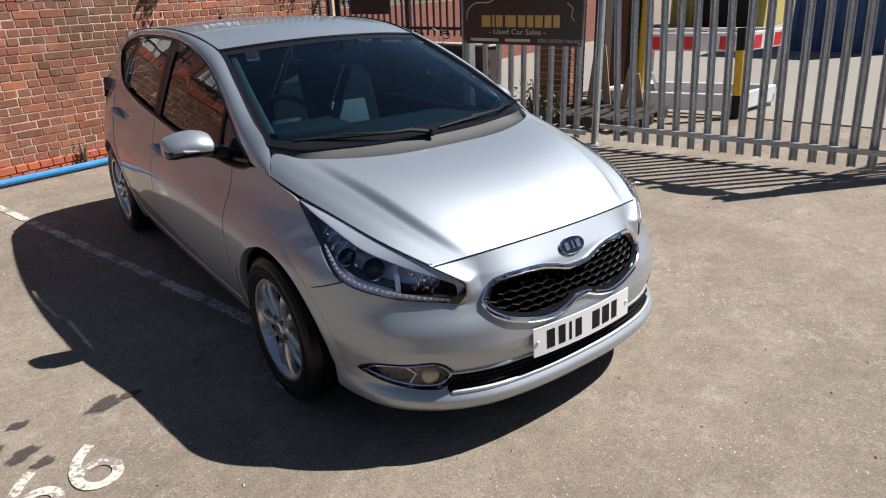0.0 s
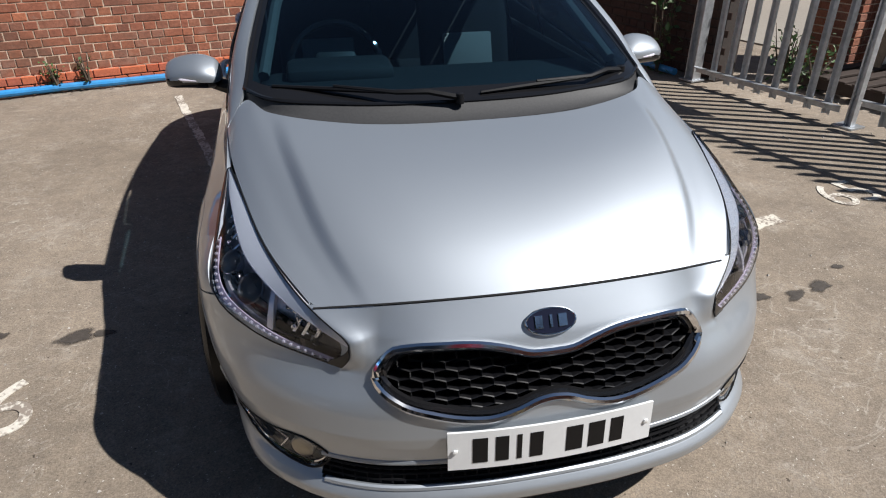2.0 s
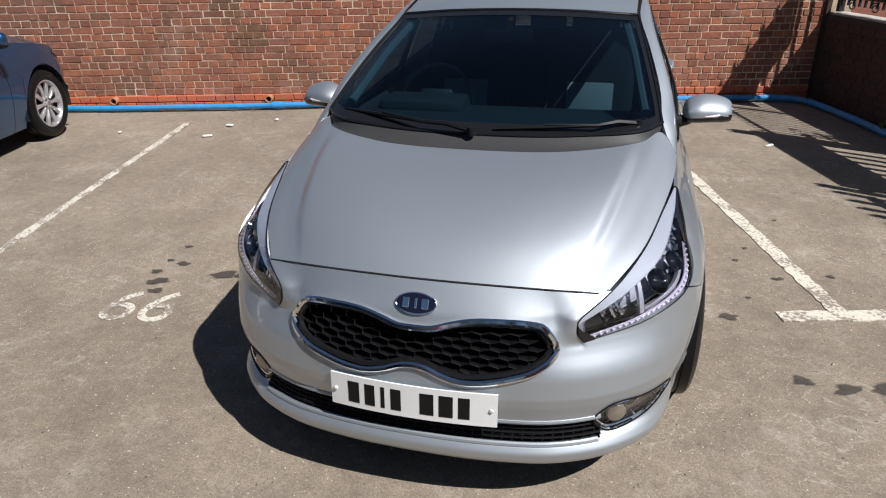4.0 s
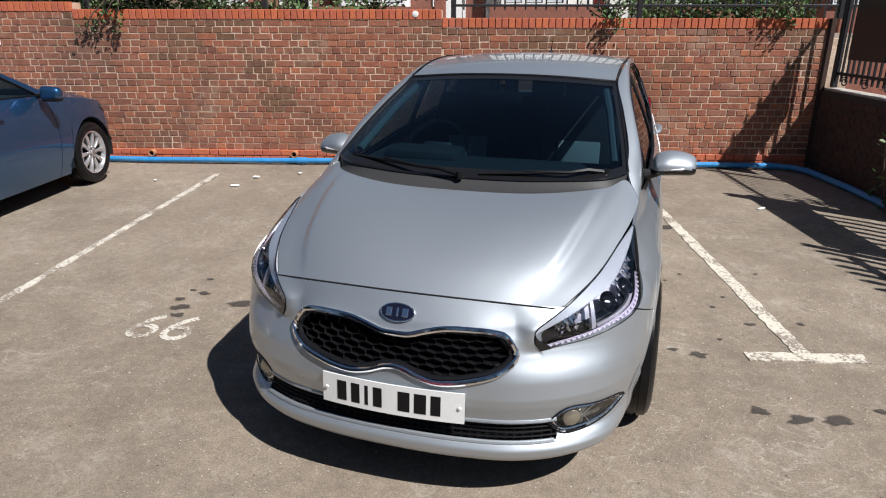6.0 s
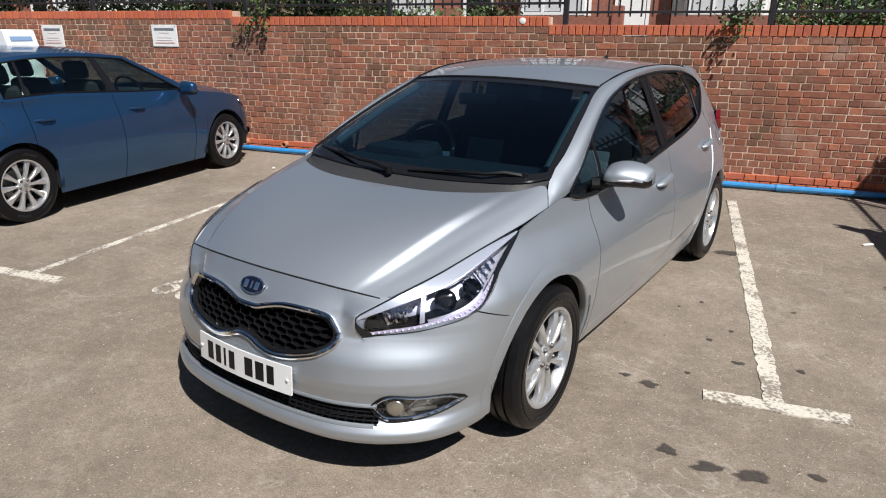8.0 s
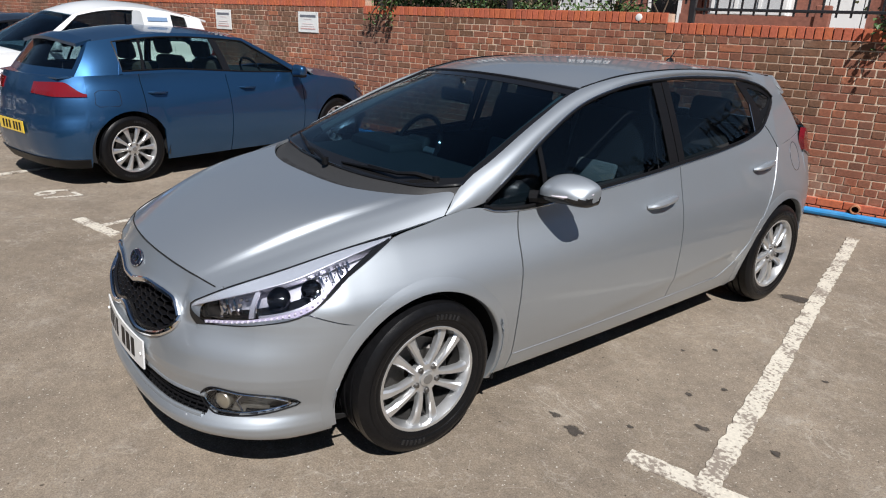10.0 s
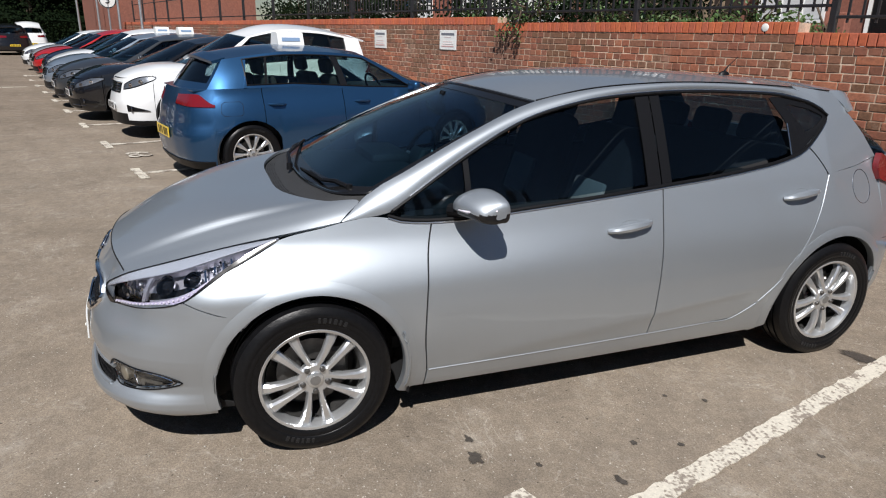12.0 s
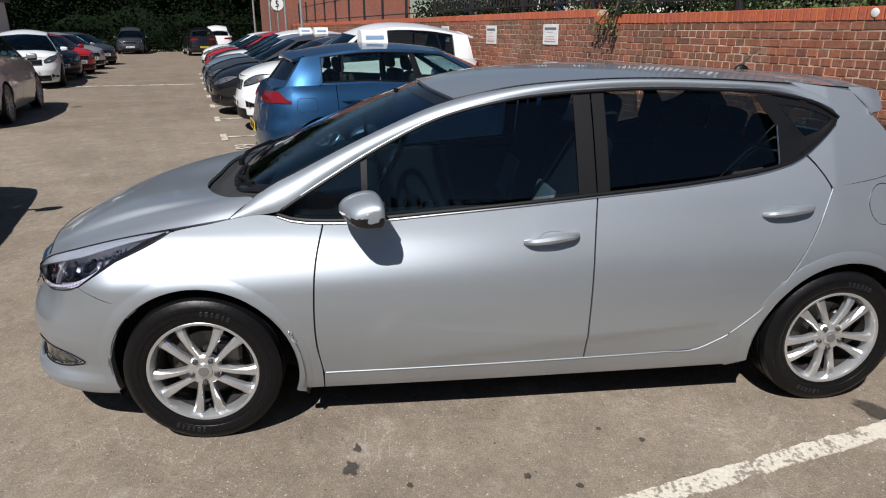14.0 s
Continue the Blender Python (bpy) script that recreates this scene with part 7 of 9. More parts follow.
    g[..., 2] += crown * (1 - a ** 2.4) * np.sin(np.pi * v) ** 0.7
    solid("roof", *sheet(g, 0.015, out=(0, 0, 1)), paint, car)
    lip = np.stack([spline(roof_b, 15) + np.array((0, 0.11 * t, 0.012 - 0.03 * t)) for t in np.linspace(-0.3, 1, 5)], 1)
    solid("roof_spoiler", *sheet(lip, 0.03, out=(0, 0, 1)), paint, car)
    roof_mid = float(g[10, 17, 2])
    base = [(-low[0, 0], low[0, 1], low[0, 2]), (-ex * 0.6, cowl[0] - 0.06, cowl[1]), (0, cowl[0] - 0.11, cowl[1] + 0.005), (ex * 0.6, cowl[0] - 0.06, cowl[1]), tuple(low[0])]
    g = coons(base, roof_f, gh[0] * np.array((-1, 1, 1)), gh[0], 21, 12)
    solid("windscreen", *sheet(g, 0.005, out=(0, -0.6, 1)), SCREEN_GLASS, car)
    base = [(-low[-1, 0], low[-1, 1], low[-1, 2]), (0, glass_tail[0], glass_tail[1]), tuple(low[-1])]
    g = coons(base, roof_b, gh[-1] * np.array((-1, 1, 1)), gh[-1], 21, 12)
    keepr = np.zeros((20, 11), bool)
    keepr[1:19, 2:11] = True
    solid("tailgate_frame", *sheet(g, 0.012, out=(0, 1, 0.3), keep=~keepr), paint, car)
    g2 = g[1:20, 2:12].copy()
    solid("rear_window", *sheet(g2, 0.005, out=(0, 1, 0.3)), SIDE_GLASS, car)
    tail_cap = coons(np.array([(-low[-1, 0], low[-1, 1] + 0.0, low[-1, 2]), (0, glass_tail[0], glass_tail[1]), tuple(low[-1])]),
                     np.array([(-low[-1, 0] * 0.9, back - 0.19, tail_z), (0, back - 0.152, tail_z), (low[-1, 0] * 0.9, back - 0.19, tail_z)]),
                     [(-low[-1, 0], low[-1, 1], low[-1, 2]), (-low[-1, 0] * 0.9, back - 0.19, tail_z)], [tuple(low[-1]), (low[-1, 0] * 0.9, back - 0.19, tail_z)], 15, 6)
    solid("boot_lid", *sheet(tail_cap, 0.012, out=(0, 0.3, 1)), paint, car)
    # lamps, grille, plates
    for sg in (1, -1):
        s0, s1 = sh.s_of_x(0.52 * hw), sy(-fo + 0.50)
        s = np.linspace(float(s0), float(s1), 16)
        t = (s - s[0]) / (s[-1] - s[0])
        zl = nose_z - 0.145 + 0.05 * t + 0.11 * t ** 2
        zh = zl + 0.035 + 0.095 * np.sin(np.pi * np.clip(0.08 + 0.9 * t, 0, 1)) ** 0.8 - 0.022 * t
        Z = zl[:, None] + (zh - zl)[:, None] * np.linspace(0, 1, 6)[None]
        g = sh.at(np.repeat(s[:, None], 6, 1), Z)
        nrm = np.stack([-np.interp(s, sh.s, sh.n[:, 0]), -np.interp(s, sh.s, sh.n[:, 1]), 0 * s], -1)[:, None]
        fix = lambda vf: vf if sg > 0 else mirrored(*vf)
        lamp = empty("headlamp")
        lamp.parent = car
        solid("housing", *fix(sheet(g + nrm * 0.003, 0.02, out=(0.4, -0.8, 0.2))), DULL_ALLOY, lamp)
        edge = np.concatenate([g[:, 0], g[-1, 1:-1], g[::-1, -1], g[0, ::-1][1:-1]])
        part("lamp_edge", tube_bm([(sg * x, y, z) for x, y, z in edge], 0.009, 5, closed=True), BLACK_GLOSS, lamp)
        solid("lens", *fix(sheet(g + nrm * 0.009, 0.003, out=(0.4, -0.8, 0.2))), LAMP_GLASS, lamp)
        for q in (4, 9):
            v, f = lathe([(0.0, 0.034), (0.010, 0.034), (0.012, 0.026), (0.006, 0.0001)], 18, "y")
            c = g[q, 2] + nrm[q, 0] * 0.004
            rot = Vector(nrm[q, 0]).to_track_quat("Y", "Z").to_matrix()
            solid("reflector", *fix(([c + np.array(rot @ Vector(x)) for x in v], f)), CHROME, lamp)
        s = np.linspace(float(np.interp(back - 0.34, sh.o[:, 1], sh.s)), 1 - 0.36 * hw / sh.length, 22)
        t = np.linspace(0, 1, 22)
        grow = smooth01(t, 0.0, 0.34)
        zl, zh = tail_z - 0.160 + 0.012 * smooth01(t, 0.5, 1.0), tail_z - 0.135 + 0.098 * grow - 0.012 * smooth01(t, 0.5, 1.0)
        Z = zl[:, None] + (zh - zl)[:, None] * np.linspace(0, 1, 6)[None]
        g = sh.at(np.repeat(s[:, None], 6, 1), Z)
        nrm = np.stack([-np.interp(s, sh.s, sh.n[:, 0]), -np.interp(s, sh.s, sh.n[:, 1]), 0 * s], -1)[:, None]
        tl = solid("tail_lamp", *fix(sheet(g + nrm * 0.010, 0.02, out=(0.5, 0.7, 0))), RED_LENS, car, "red tail lamp lens")
        # mirror and handles
        mirror = empty("door_mirror")
        mirror.parent = car
        bm = bmesh.new()
        box_bm((0.19, 0.10, 0.125), (sg * (hw + 0.075), cowl[0] + 0.37, cowl[1] + 0.02), bevel=0.042, bm=bm, segments=4)
        for vert in bm.verts:
            vert.co.z += 0.10 * (hw + 0.075 - abs(vert.co.x)) * (1 if vert.co.z > cowl[1] + 0.02 else -0.6)
        part("shell", bm, paint, mirror)
        part("lower_cover", box_bm((0.165, 0.085, 0.04), (sg * (hw + 0.075), cowl[0] + 0.372, cowl[1] - 0.032), bevel=0.015, segments=2), BLACK_TRIM, mirror)
        part("arm", tube_bm([(sg * (hw - 0.10), cowl[0] + 0.33, cowl[1] - 0.01), (sg * (hw + 0.05), cowl[0] + 0.36, cowl[1])], 0.022, 6), BLACK_TRIM, mirror)
        for hy in (1.32, wb - 0.30):
            p = sh.at(sh.s_of_y(hy), 0.83)
            part("door_handle", tube_bm([(sg * (p[0] - 0.002), hy - 0.10, 0.828), (sg * (p[0] + 0.026), hy - 0.06, 0.83), (sg * (p[0] + 0.028), hy + 0.05, 0.835), (sg * (p[0] - 0.002), hy + 0.10, 0.835)], [0.008, 0.014, 0.014, 0.008], 7), paint, car)
        for cy in (0, wb):
            wheel("wheel", car, (sg * (hw - 0.125), cy, rwheel), rwheel, rwheel * 0.68, 0.205, spokes, alloy or DULL_ALLOY, sg, fine=fine, even=even)
            arc = [(math.cos(a), math.sin(a)) for a in np.linspace(-0.25, math.pi + 0.25, 18)]
            prof = [(sg * x, cy + (R + 0.01) * c, cz + (R + 0.01) * s_) for x in (hw - 0.035, hw - 0.28) for c, s_ in arc]
            nn = len(arc)
            f = [(i, i + 1, nn + i + 1, nn + i) for i in range(nn - 1)]
            prof += [(sg * (hw - 0.28), cy, cz)]
            f += [(nn + i, nn + i + 1, 2 * nn) for i in range(nn - 1)]
            solid("arch_lining", prof, f, DARK, car)
            if dark_sill:
                pts = [sh.at(sh.s_of_y(cy + R * math.cos(a)), cz + R * math.sin(a)) + np.array((0.004, 0, 0)) for a in np.linspace(-0.1, math.pi + 0.1, 22)]
                part("arch_cladding", tube_bm([(sg * x, y, z) for x, y, z in pts], 0.026, 6), BLACK_TRIM, car)
    nose_pt = lambda x, z, lift: np.array((x, np.interp(sh.s_of_x(abs(x)), sh.s, sh.o[:, 1]) + np.interp(z, sh.front[:, 0], sh.front[:, 1]) - lift, z))
    grille = empty("grille")
    grille.parent = car
    g = np.array([[nose_pt(x, z, 0.006) for z in np.linspace(nose_z - 0.20, nose_z - 0.045, 6)] for x in np.linspace(-0.38, 0.38, 17)])
    solid("mesh", *sheet(g, 0.01, out=(0, -1, 0)), BLACK_GLOSS, grille)
    part("chrome_bar", tube_bm([nose_pt(x, nose_z - 0.05, 0.010) for x in np.linspace(-0.38, 0.38, 11)], 0.010, 6), CHROME, grille)
    for z in (nose_z - 0.17, nose_z - 0.13, nose_z - 0.09):
        part("slat", tube_bm([nose_pt(x, z, 0.008) for x in np.linspace(-0.37, 0.37, 11)], 0.006, 5), DARK_CHROME, grille)
    g = np.array([[nose_pt(x, z, 0.005) for z in np.linspace(0.22, 0.37, 5)] for x in np.linspace(-0.55, 0.55, 17)])
    solid("lower_intake", *sheet(g, 0.01, out=(0, -1, 0)), BLACK_TRIM, car)
    for sg in (1, -1):
        v, f = lathe([(0.0, 0.042), (-0.012, 0.040), (-0.014, 0.0001)], 16, "y")
        low_z = 0.40 if dark_sill else 0.30
        c = nose_pt(sg * 0.64, low_z + 0.045, 0.006)
        g = np.array([[nose_pt(sg * x, low_z + 0.10 * (1 - t) ** 0.7 * v + 0.012 * t, 0.005) for v in np.linspace(0, 1, 5)] for t, x in zip(np.linspace(0, 0.97, 9), np.linspace(0.57, 0.80, 9))])
        solid("fog_recess", *sheet(g, 0.008, out=(0, -1, 0)), BLACK_TRIM, car)
        if not dark_sill:
            part("lower_trim", tube_bm([nose_pt(sg * x, 0.268, 0.010) for x in np.linspace(0.30, 0.66, 9)], 0.006, 5), DARK_CHROME, car)
        solid("fog_lamp", [c + np.array(x) for x in v], f, DARK_CHROME, car)
    for yy, z, out, mat in ((nose_pt(0, 0.46, 0.012)[1], 0.46, -1, PLATE_WHITE), (back + 0.008, 0.52 if tail_z > 0.9 else 0.6, 1, PLATE_YELLOW)):
        pl = empty("number_plate")
        pl.parent = car
        part("plate", box_bm((0.52, 0.008, 0.111), (0, yy, z), bevel=0.002), mat, pl)
        for x in (-0.19, -0.125, -0.065, 0.03, 0.10, 0.17):
            part("character_bar", box_bm((0.035, 0.002, 0.075), (x, yy + out * 0.005, z)), BLACK_TRIM, pl)
    # cabin
    part("underbody", box_bm((width - 0.30, wb - 0.8, 0.12), (0, wb / 2, 0.28)), DARK, car)
    part("underbody", box_bm((width - 0.62, wb + 1.0, 0.12), (0, wb / 2, 0.30)), DARK, car)
    part("cabin_floor", box_bm((width - 0.26, wb - 0.55, 0.30), (0, wb / 2 + 0.15, 0.62), bevel=0.05), CLOTH, car)
    part("engine_bay", box_bm((width - 0.60, 0.8, 0.30), (0, -0.15, 0.50), bevel=0.06), DARK, car)
    part("dashboard", box_bm((width - 0.40, 0.45, 0.2), (0, cowl[0] + 0.26, cowl[1] - 0.13), bevel=0.06, segments=2), DASH, car)
    part("luggage_cover", box_bm((width - 0.50, 0.5, 0.3), (0, wb + 0.12, 0.78), bevel=0.05), CLOTH, car)
    for x, y in ((-0.37, 1.42), (0.37, 1.42), (-0.37, 2.25), (0.37, 2.25)):
        part("seat_back", box_bm((0.46, 0.14, 0.50), m=pose(x, y, 0.86, -16), bevel=0.05, segments=2), CLOTH, car)
        part("headrest", box_bm((0.26, 0.10, 0.17), m=pose(x, y + 0.13, 1.20, -12), bevel=0.04, segments=2), CLOTH, car)
    st = pose(-0.37, cowl[0] + 0.58, cowl[1] - 0.03, 65)
    part("steering_wheel", tube_bm([st @ Vector((0.18 * math.cos(a), 0.18 * math.sin(a), 0)) for a in np.linspace(0, 2 * math.pi, 24, endpoint=False)], 0.014, 6, closed=True), BLACK_GLOSS, car)
    if flap:
        ring = [(y, 0.80 + z) for y, z in ((wb + 0.10, -0.07), (wb + 0.27, -0.07), (wb + 0.30, -0.045), (wb + 0.29, 0.05), (wb + 0.26, 0.07), (wb + 0.10, 0.07), (wb + 0.075, 0.045), (wb + 0.075, -0.045))]
        pts = [sh.at(sh.s_of_y(y), z) + np.array((0.001, 0, 0)) for y, z in ring]
        part("fuel_flap_seam", tube_bm([(-x, y, z) for x, y, z in pts], 0.0025, 5, closed=True), DARK, car)
    if rails:
        for sg in (1, -1):
            part("roof_bar", tube_bm([(sg * (x - 0.03), y, z + 0.045) for x, y, z in rail[3:-2:4]], 0.014, 6), GALV, car)
    if roof_sign:
        top = tagged(empty("roof_sign"), "white sales board standing on the car's roof", "sign", "roof boards")
        top.matrix_basis = m
        zz = roof_mid - 0.02
        bm = bmesh.new()
        prof = [(-0.13, 0.0), (-0.09, 0.14), (-0.06, 0.155), (0.06, 0.155), (0.09, 0.14), (0.13, 0.0)]
        ends = [[bm.verts.new((p, y_, zz + q)) for p, q in prof] for y_ in (1.70, 2.02)]
        for i in range(6):
            bm.faces.new((ends[0][i], ends[0][(i + 1) % 6], ends[1][(i + 1) % 6], ends[1][i]))
        bm.faces.new(ends[0][::-1])
        bm.faces.new(ends[1])
        bmesh.ops.recalc_face_normals(bm, faces=bm.faces)
        part("board", bm, WHITE_BOARD, top, smooth=False)
        for sg in (1, -1):
            part("line_bar", box_bm((0.004, 0.22, 0.04), m=pose(sg * 0.1135, 1.86, zz + 0.075, 0, sg * -16.4)), INK_BLUE, top)
    return car


def bay_pose(u, v, turn):
    """Pose of a car whose front axle is at u, v; turn 0: nose towards the lane, 180: nose to the wall."""
    return SITE @ pose(u, v, 0, 0, 0, turn)


def make_cars():
    paints = {n: car_paint(n + "_car_paint", c, mt, r) for n, c, mt, r in (("blue", (0.026, 0.094, 0.215), 0.80, 0.38), ("white", (0.78, 0.79, 0.80), 0.0, 0.3), ("black", (0.008, 0.008, 0.010), 0.1, 0.25), ("grey", (0.055, 0.060, 0.068), 0.4, 0.3),
                                                                         ("silver_blue", (0.30, 0.36, 0.44), 0.6, 0.35), ("red", (0.42, 0.012, 0.014), 0.1, 0.3), ("navy", (0.015, 0.022, 0.05), 0.3, 0.3), ("silver", (0.52, 0.53, 0.54), 0.7, 0.36))}
    plain_car("blue_hatchback_car", "metallic blue five-door hatchback parked nose to the wall", paints["blue"], bay_pose(-6.19, -1.15, 180), 1.79, 1.405, 2.65, 0.86, 0.70, screen_top=(1.10, 1.362), rail_drop=0.045, crown=0.02, side_glass=CLEAR_GLASS, even=True, roof_end=(2.82, 1.335), glass_tail=(3.17, 0.985), roof_sign=True, flap=True, spokes=5, alloy=ALLOY, fine=True)
    big = dict(height=1.66, clearance=0.20, rwheel=0.345, cowl=(0.30, 1.06), screen_top=(1.05, 1.52), roof_end=(3.1, 1.52), belt=(1.02, 1.12), tail_z=1.08, nose_z=0.86, glass_tail=(3.28, 1.08), dark_sill=True)
    plain_car("white_crossover_car", "white crossover with black cladding parked nose to the lane", paints["white"], bay_pose(-9.75, -3.60, 0), 1.82, wb=2.64, fo=0.86, ro=0.86, **big)
    low = dict(height=1.44, cowl=(0.42, 0.95), screen_top=(1.30, 1.36), roof_end=(2.75, 1.36), belt=(0.92, 0.98), tail_z=1.0, nose_z=0.70, glass_tail=(3.25, 1.0))
    plain_car("black_saloon_car", "black saloon car with a chrome-edged grille parked nose to the lane", paints["black"], bay_pose(-12.25, -3.95, 0), 1.83, wb=2.85, fo=0.84, ro=0.95, **low)
    plain_car("grey_hatchback_car", "dark grey hatchback parked nose to the lane", paints["grey"], bay_pose(-14.45, -3.95, 0), 1.80, roof_sign=True)
    plain_car("pale_blue_hatchback_car", "pale silver-blue hatchback parked nose to the lane", paints["silver_blue"], bay_pose(-16.7, -3.95, 0), 1.79, roof_sign=True)
    plain_car("white_estate_car", "white estate car parked nose to the lane", paints["white"], bay_pose(-19.0, -3.7, 0), 1.82, 1.55, cowl=(0.32, 1.0), screen_top=(1.1, 1.46), roof_end=(3.15, 1.45))
    plain_car("navy_hatchback_car", "dark blue hatchback parked nose to the lane", paints["navy"], bay_pose(-21.3, -3.6, 0), 1.79)
    plain_car("red_hatchback_car", "bright red hatchback parked nose to the lane", paints["red"], bay_pose(-23.7, -3.7, 0), 1.80, 1.50)
    plain_car("silver_hatchback_car", "silver hatchback parked nose to the lane", paints["silver"], bay_pose(-26.2, -3.6, 0), 1.79)
    plain_car("white_hatchback_car", "white hatchback parked nose to the lane", paints["white"], bay_pose(-28.6, -3.7, 0), 1.79)
    # across the lane
    plain_car("silver_crossover_car", "silver crossover parked along the far side of the lane", paints["silver"], bay_pose(-14.4, -9.05, 90 + 180), 1.84, wb=2.66, fo=0.88, ro=0.85, **{**big, "dark_sill": False})
    plain_car("white_small_car", "white small hatchback with a chrome grille facing along the lane", paints["white"], bay_pose(-20.2, -9.4, 98), 1.79, 1.56, 2.59, 0.76, 0.72, cowl=(0.22, 1.02), screen_top=(0.85, 1.46), roof_end=(2.95, 1.46), belt=(1.0, 1.08), nose_z=0.84, tail_z=1.02, glass_tail=(3.1, 1.02))
    plain_car("red_hatchback_car", "dark red hatchback parked at the lane's far side", paints["red"], bay_pose(-26.5, -9.3, 125), 1.78)
    plain_car("black_hatchback_car", "black hatchback parked at the lane's far side", paints["black"], bay_pose(-23.8, -9.4, 118), 1.78)
    plain_car("silver_hatchback_car", "silver hatchback parked at the lane's far side", paints["silver"], bay_pose(-30.0, -9.3, 125), 1.78)
    plain_car("grey_hatchback_car", "grey hatchback parked at the lane's far side", paints["grey"], bay_pose(-34.0, -9.2, 125), 1.78)
    plain_car("black_suv_car", "black sport utility car standing in the lane, tail lamps showing", paints["black"], bay_pose(-47.0, -4.4, -84), 1.90, wb=2.75, fo=0.88, ro=0.85, **{**big, "dark_sill": False})
    plain_car("white_van_car", "white people carrier at the far end of the lane", paints["white"], bay_pose(-51.0, -3.0, -88), 1.85, wb=2.7, **{**big, "height": 1.8})
    plain_car("grey_suv_car", "grey people carrier at the far end of the lane", paints["grey"], bay_pose(-49.0, -8.6, 90), 1.85, wb=2.7, **{**big, "height": 1.72})
    plain_car("black_estate_car", "black estate car at the far end of the lane", paints["black"], bay_pose(-46.0, -12.0, 110), 1.82)
    # beyond the edge of view, known by its shadow on the tarmac
    plain_car("grey_hatchback_car", "dark grey hatchback parked along the lane", paints["grey"], bay_pose(-5.0, -7.98, -90), 1.80, 1.47, 2.45, 0.87, 0.58, roof_end=(2.62, 1.365), glass_tail=(2.95, 0.985))


make_cars()


# ---- what lies behind the gate ----
CONCRETE = material("pale_concrete", (0.26, 0.235, 0.20), 0.9, grain=(0.15, 25.0), relief=0.003, stain=(0.5, 0.6, (0.22, 0.195, 0.165)))
BROWN_BOARD = material("dark_brown_board", (0.030, 0.018, 0.014), 0.35, grain=(0.2, 10.0))
GOLD = material("gold_lettering", (0.50, 0.33, 0.10), 0.4, 0.3)
PALE_INK = material("pale_lettering", (0.50, 0.47, 0.42), 0.5)
YELLOW = material("yellow_paint", (0.72, 0.44, 0.02), 0.45, grain=(0.15, 20.0), stain=(0.4, 8.0, (0.5, 0.33, 0.05)))
DULL_YELLOW = material("dull_yellow_cladding", (0.42, 0.36, 0.10), 0.6, grain=(0.1, 5.0))
BLUE_CLAD = material("blue_painted_steel", (0.012, 0.07, 0.20), 0.5, grain=(0.15, 4.0), stain=(0.5, 1.5, (0.02, 0.05, 0.12)))
RUST = material("brown_painted_steel", (0.085, 0.035, 0.025), 0.7, grain=(0.2, 5.0))
WHITE_PLASTIC = material("white_plastic", (0.74, 0.75, 0.76), 0.45, grain=(0.06, 12.0), stain=(0.35, 4.0, (0.55, 0.54, 0.52)))
RED_PLASTIC = material("red_plastic", (0.62, 0.02, 0.03), 0.4, grain=(0.08, 12.0))
WOOD = material("weathered_wood", (0.30, 0.22, 0.15), 0.85, grain=(0.3, 18.0), relief=0.003)
DARK_WOOD = material("dark_stained_wood", (0.035, 0.022, 0.016), 0.8, grain=(0.3, 14.0))
BLACK_BAG = material("grey_plastic_sheet", (0.22, 0.22, 0.23), 0.35, grain=(0.3, 9.0))
WHITE_FRAME = material("white_window_frame", (0.78, 0.78, 0.77), 0.5)
HOUSE_GLASS = material("house_window_glass", (0.10, 0.12, 0.14), 0.05, spec=0.8)
CURTAIN = material("net_curtain", (0.55, 0.56, 0.57), 0.9, grain=(0.15, 30.0))
HOUSE_BRICK = material("house_brick", (0.25, 0.095, 0.065), 0.9, grain=(0.25, 12.0), stain=(0.6, 0.8, (0.19, 0.085, 0.065)))
RENDER_WHITE = material("white_render", (0.66, 0.65, 0.62), 0.85, grain=(0.08, 6.0))
SLATE = material("roof_slate", (0.09, 0.09, 0.10), 0.75, grain=(0.25, 6.0))
MAROON = material("maroon_gloss_paint", (0.12, 0.012, 0.016), 0.3)


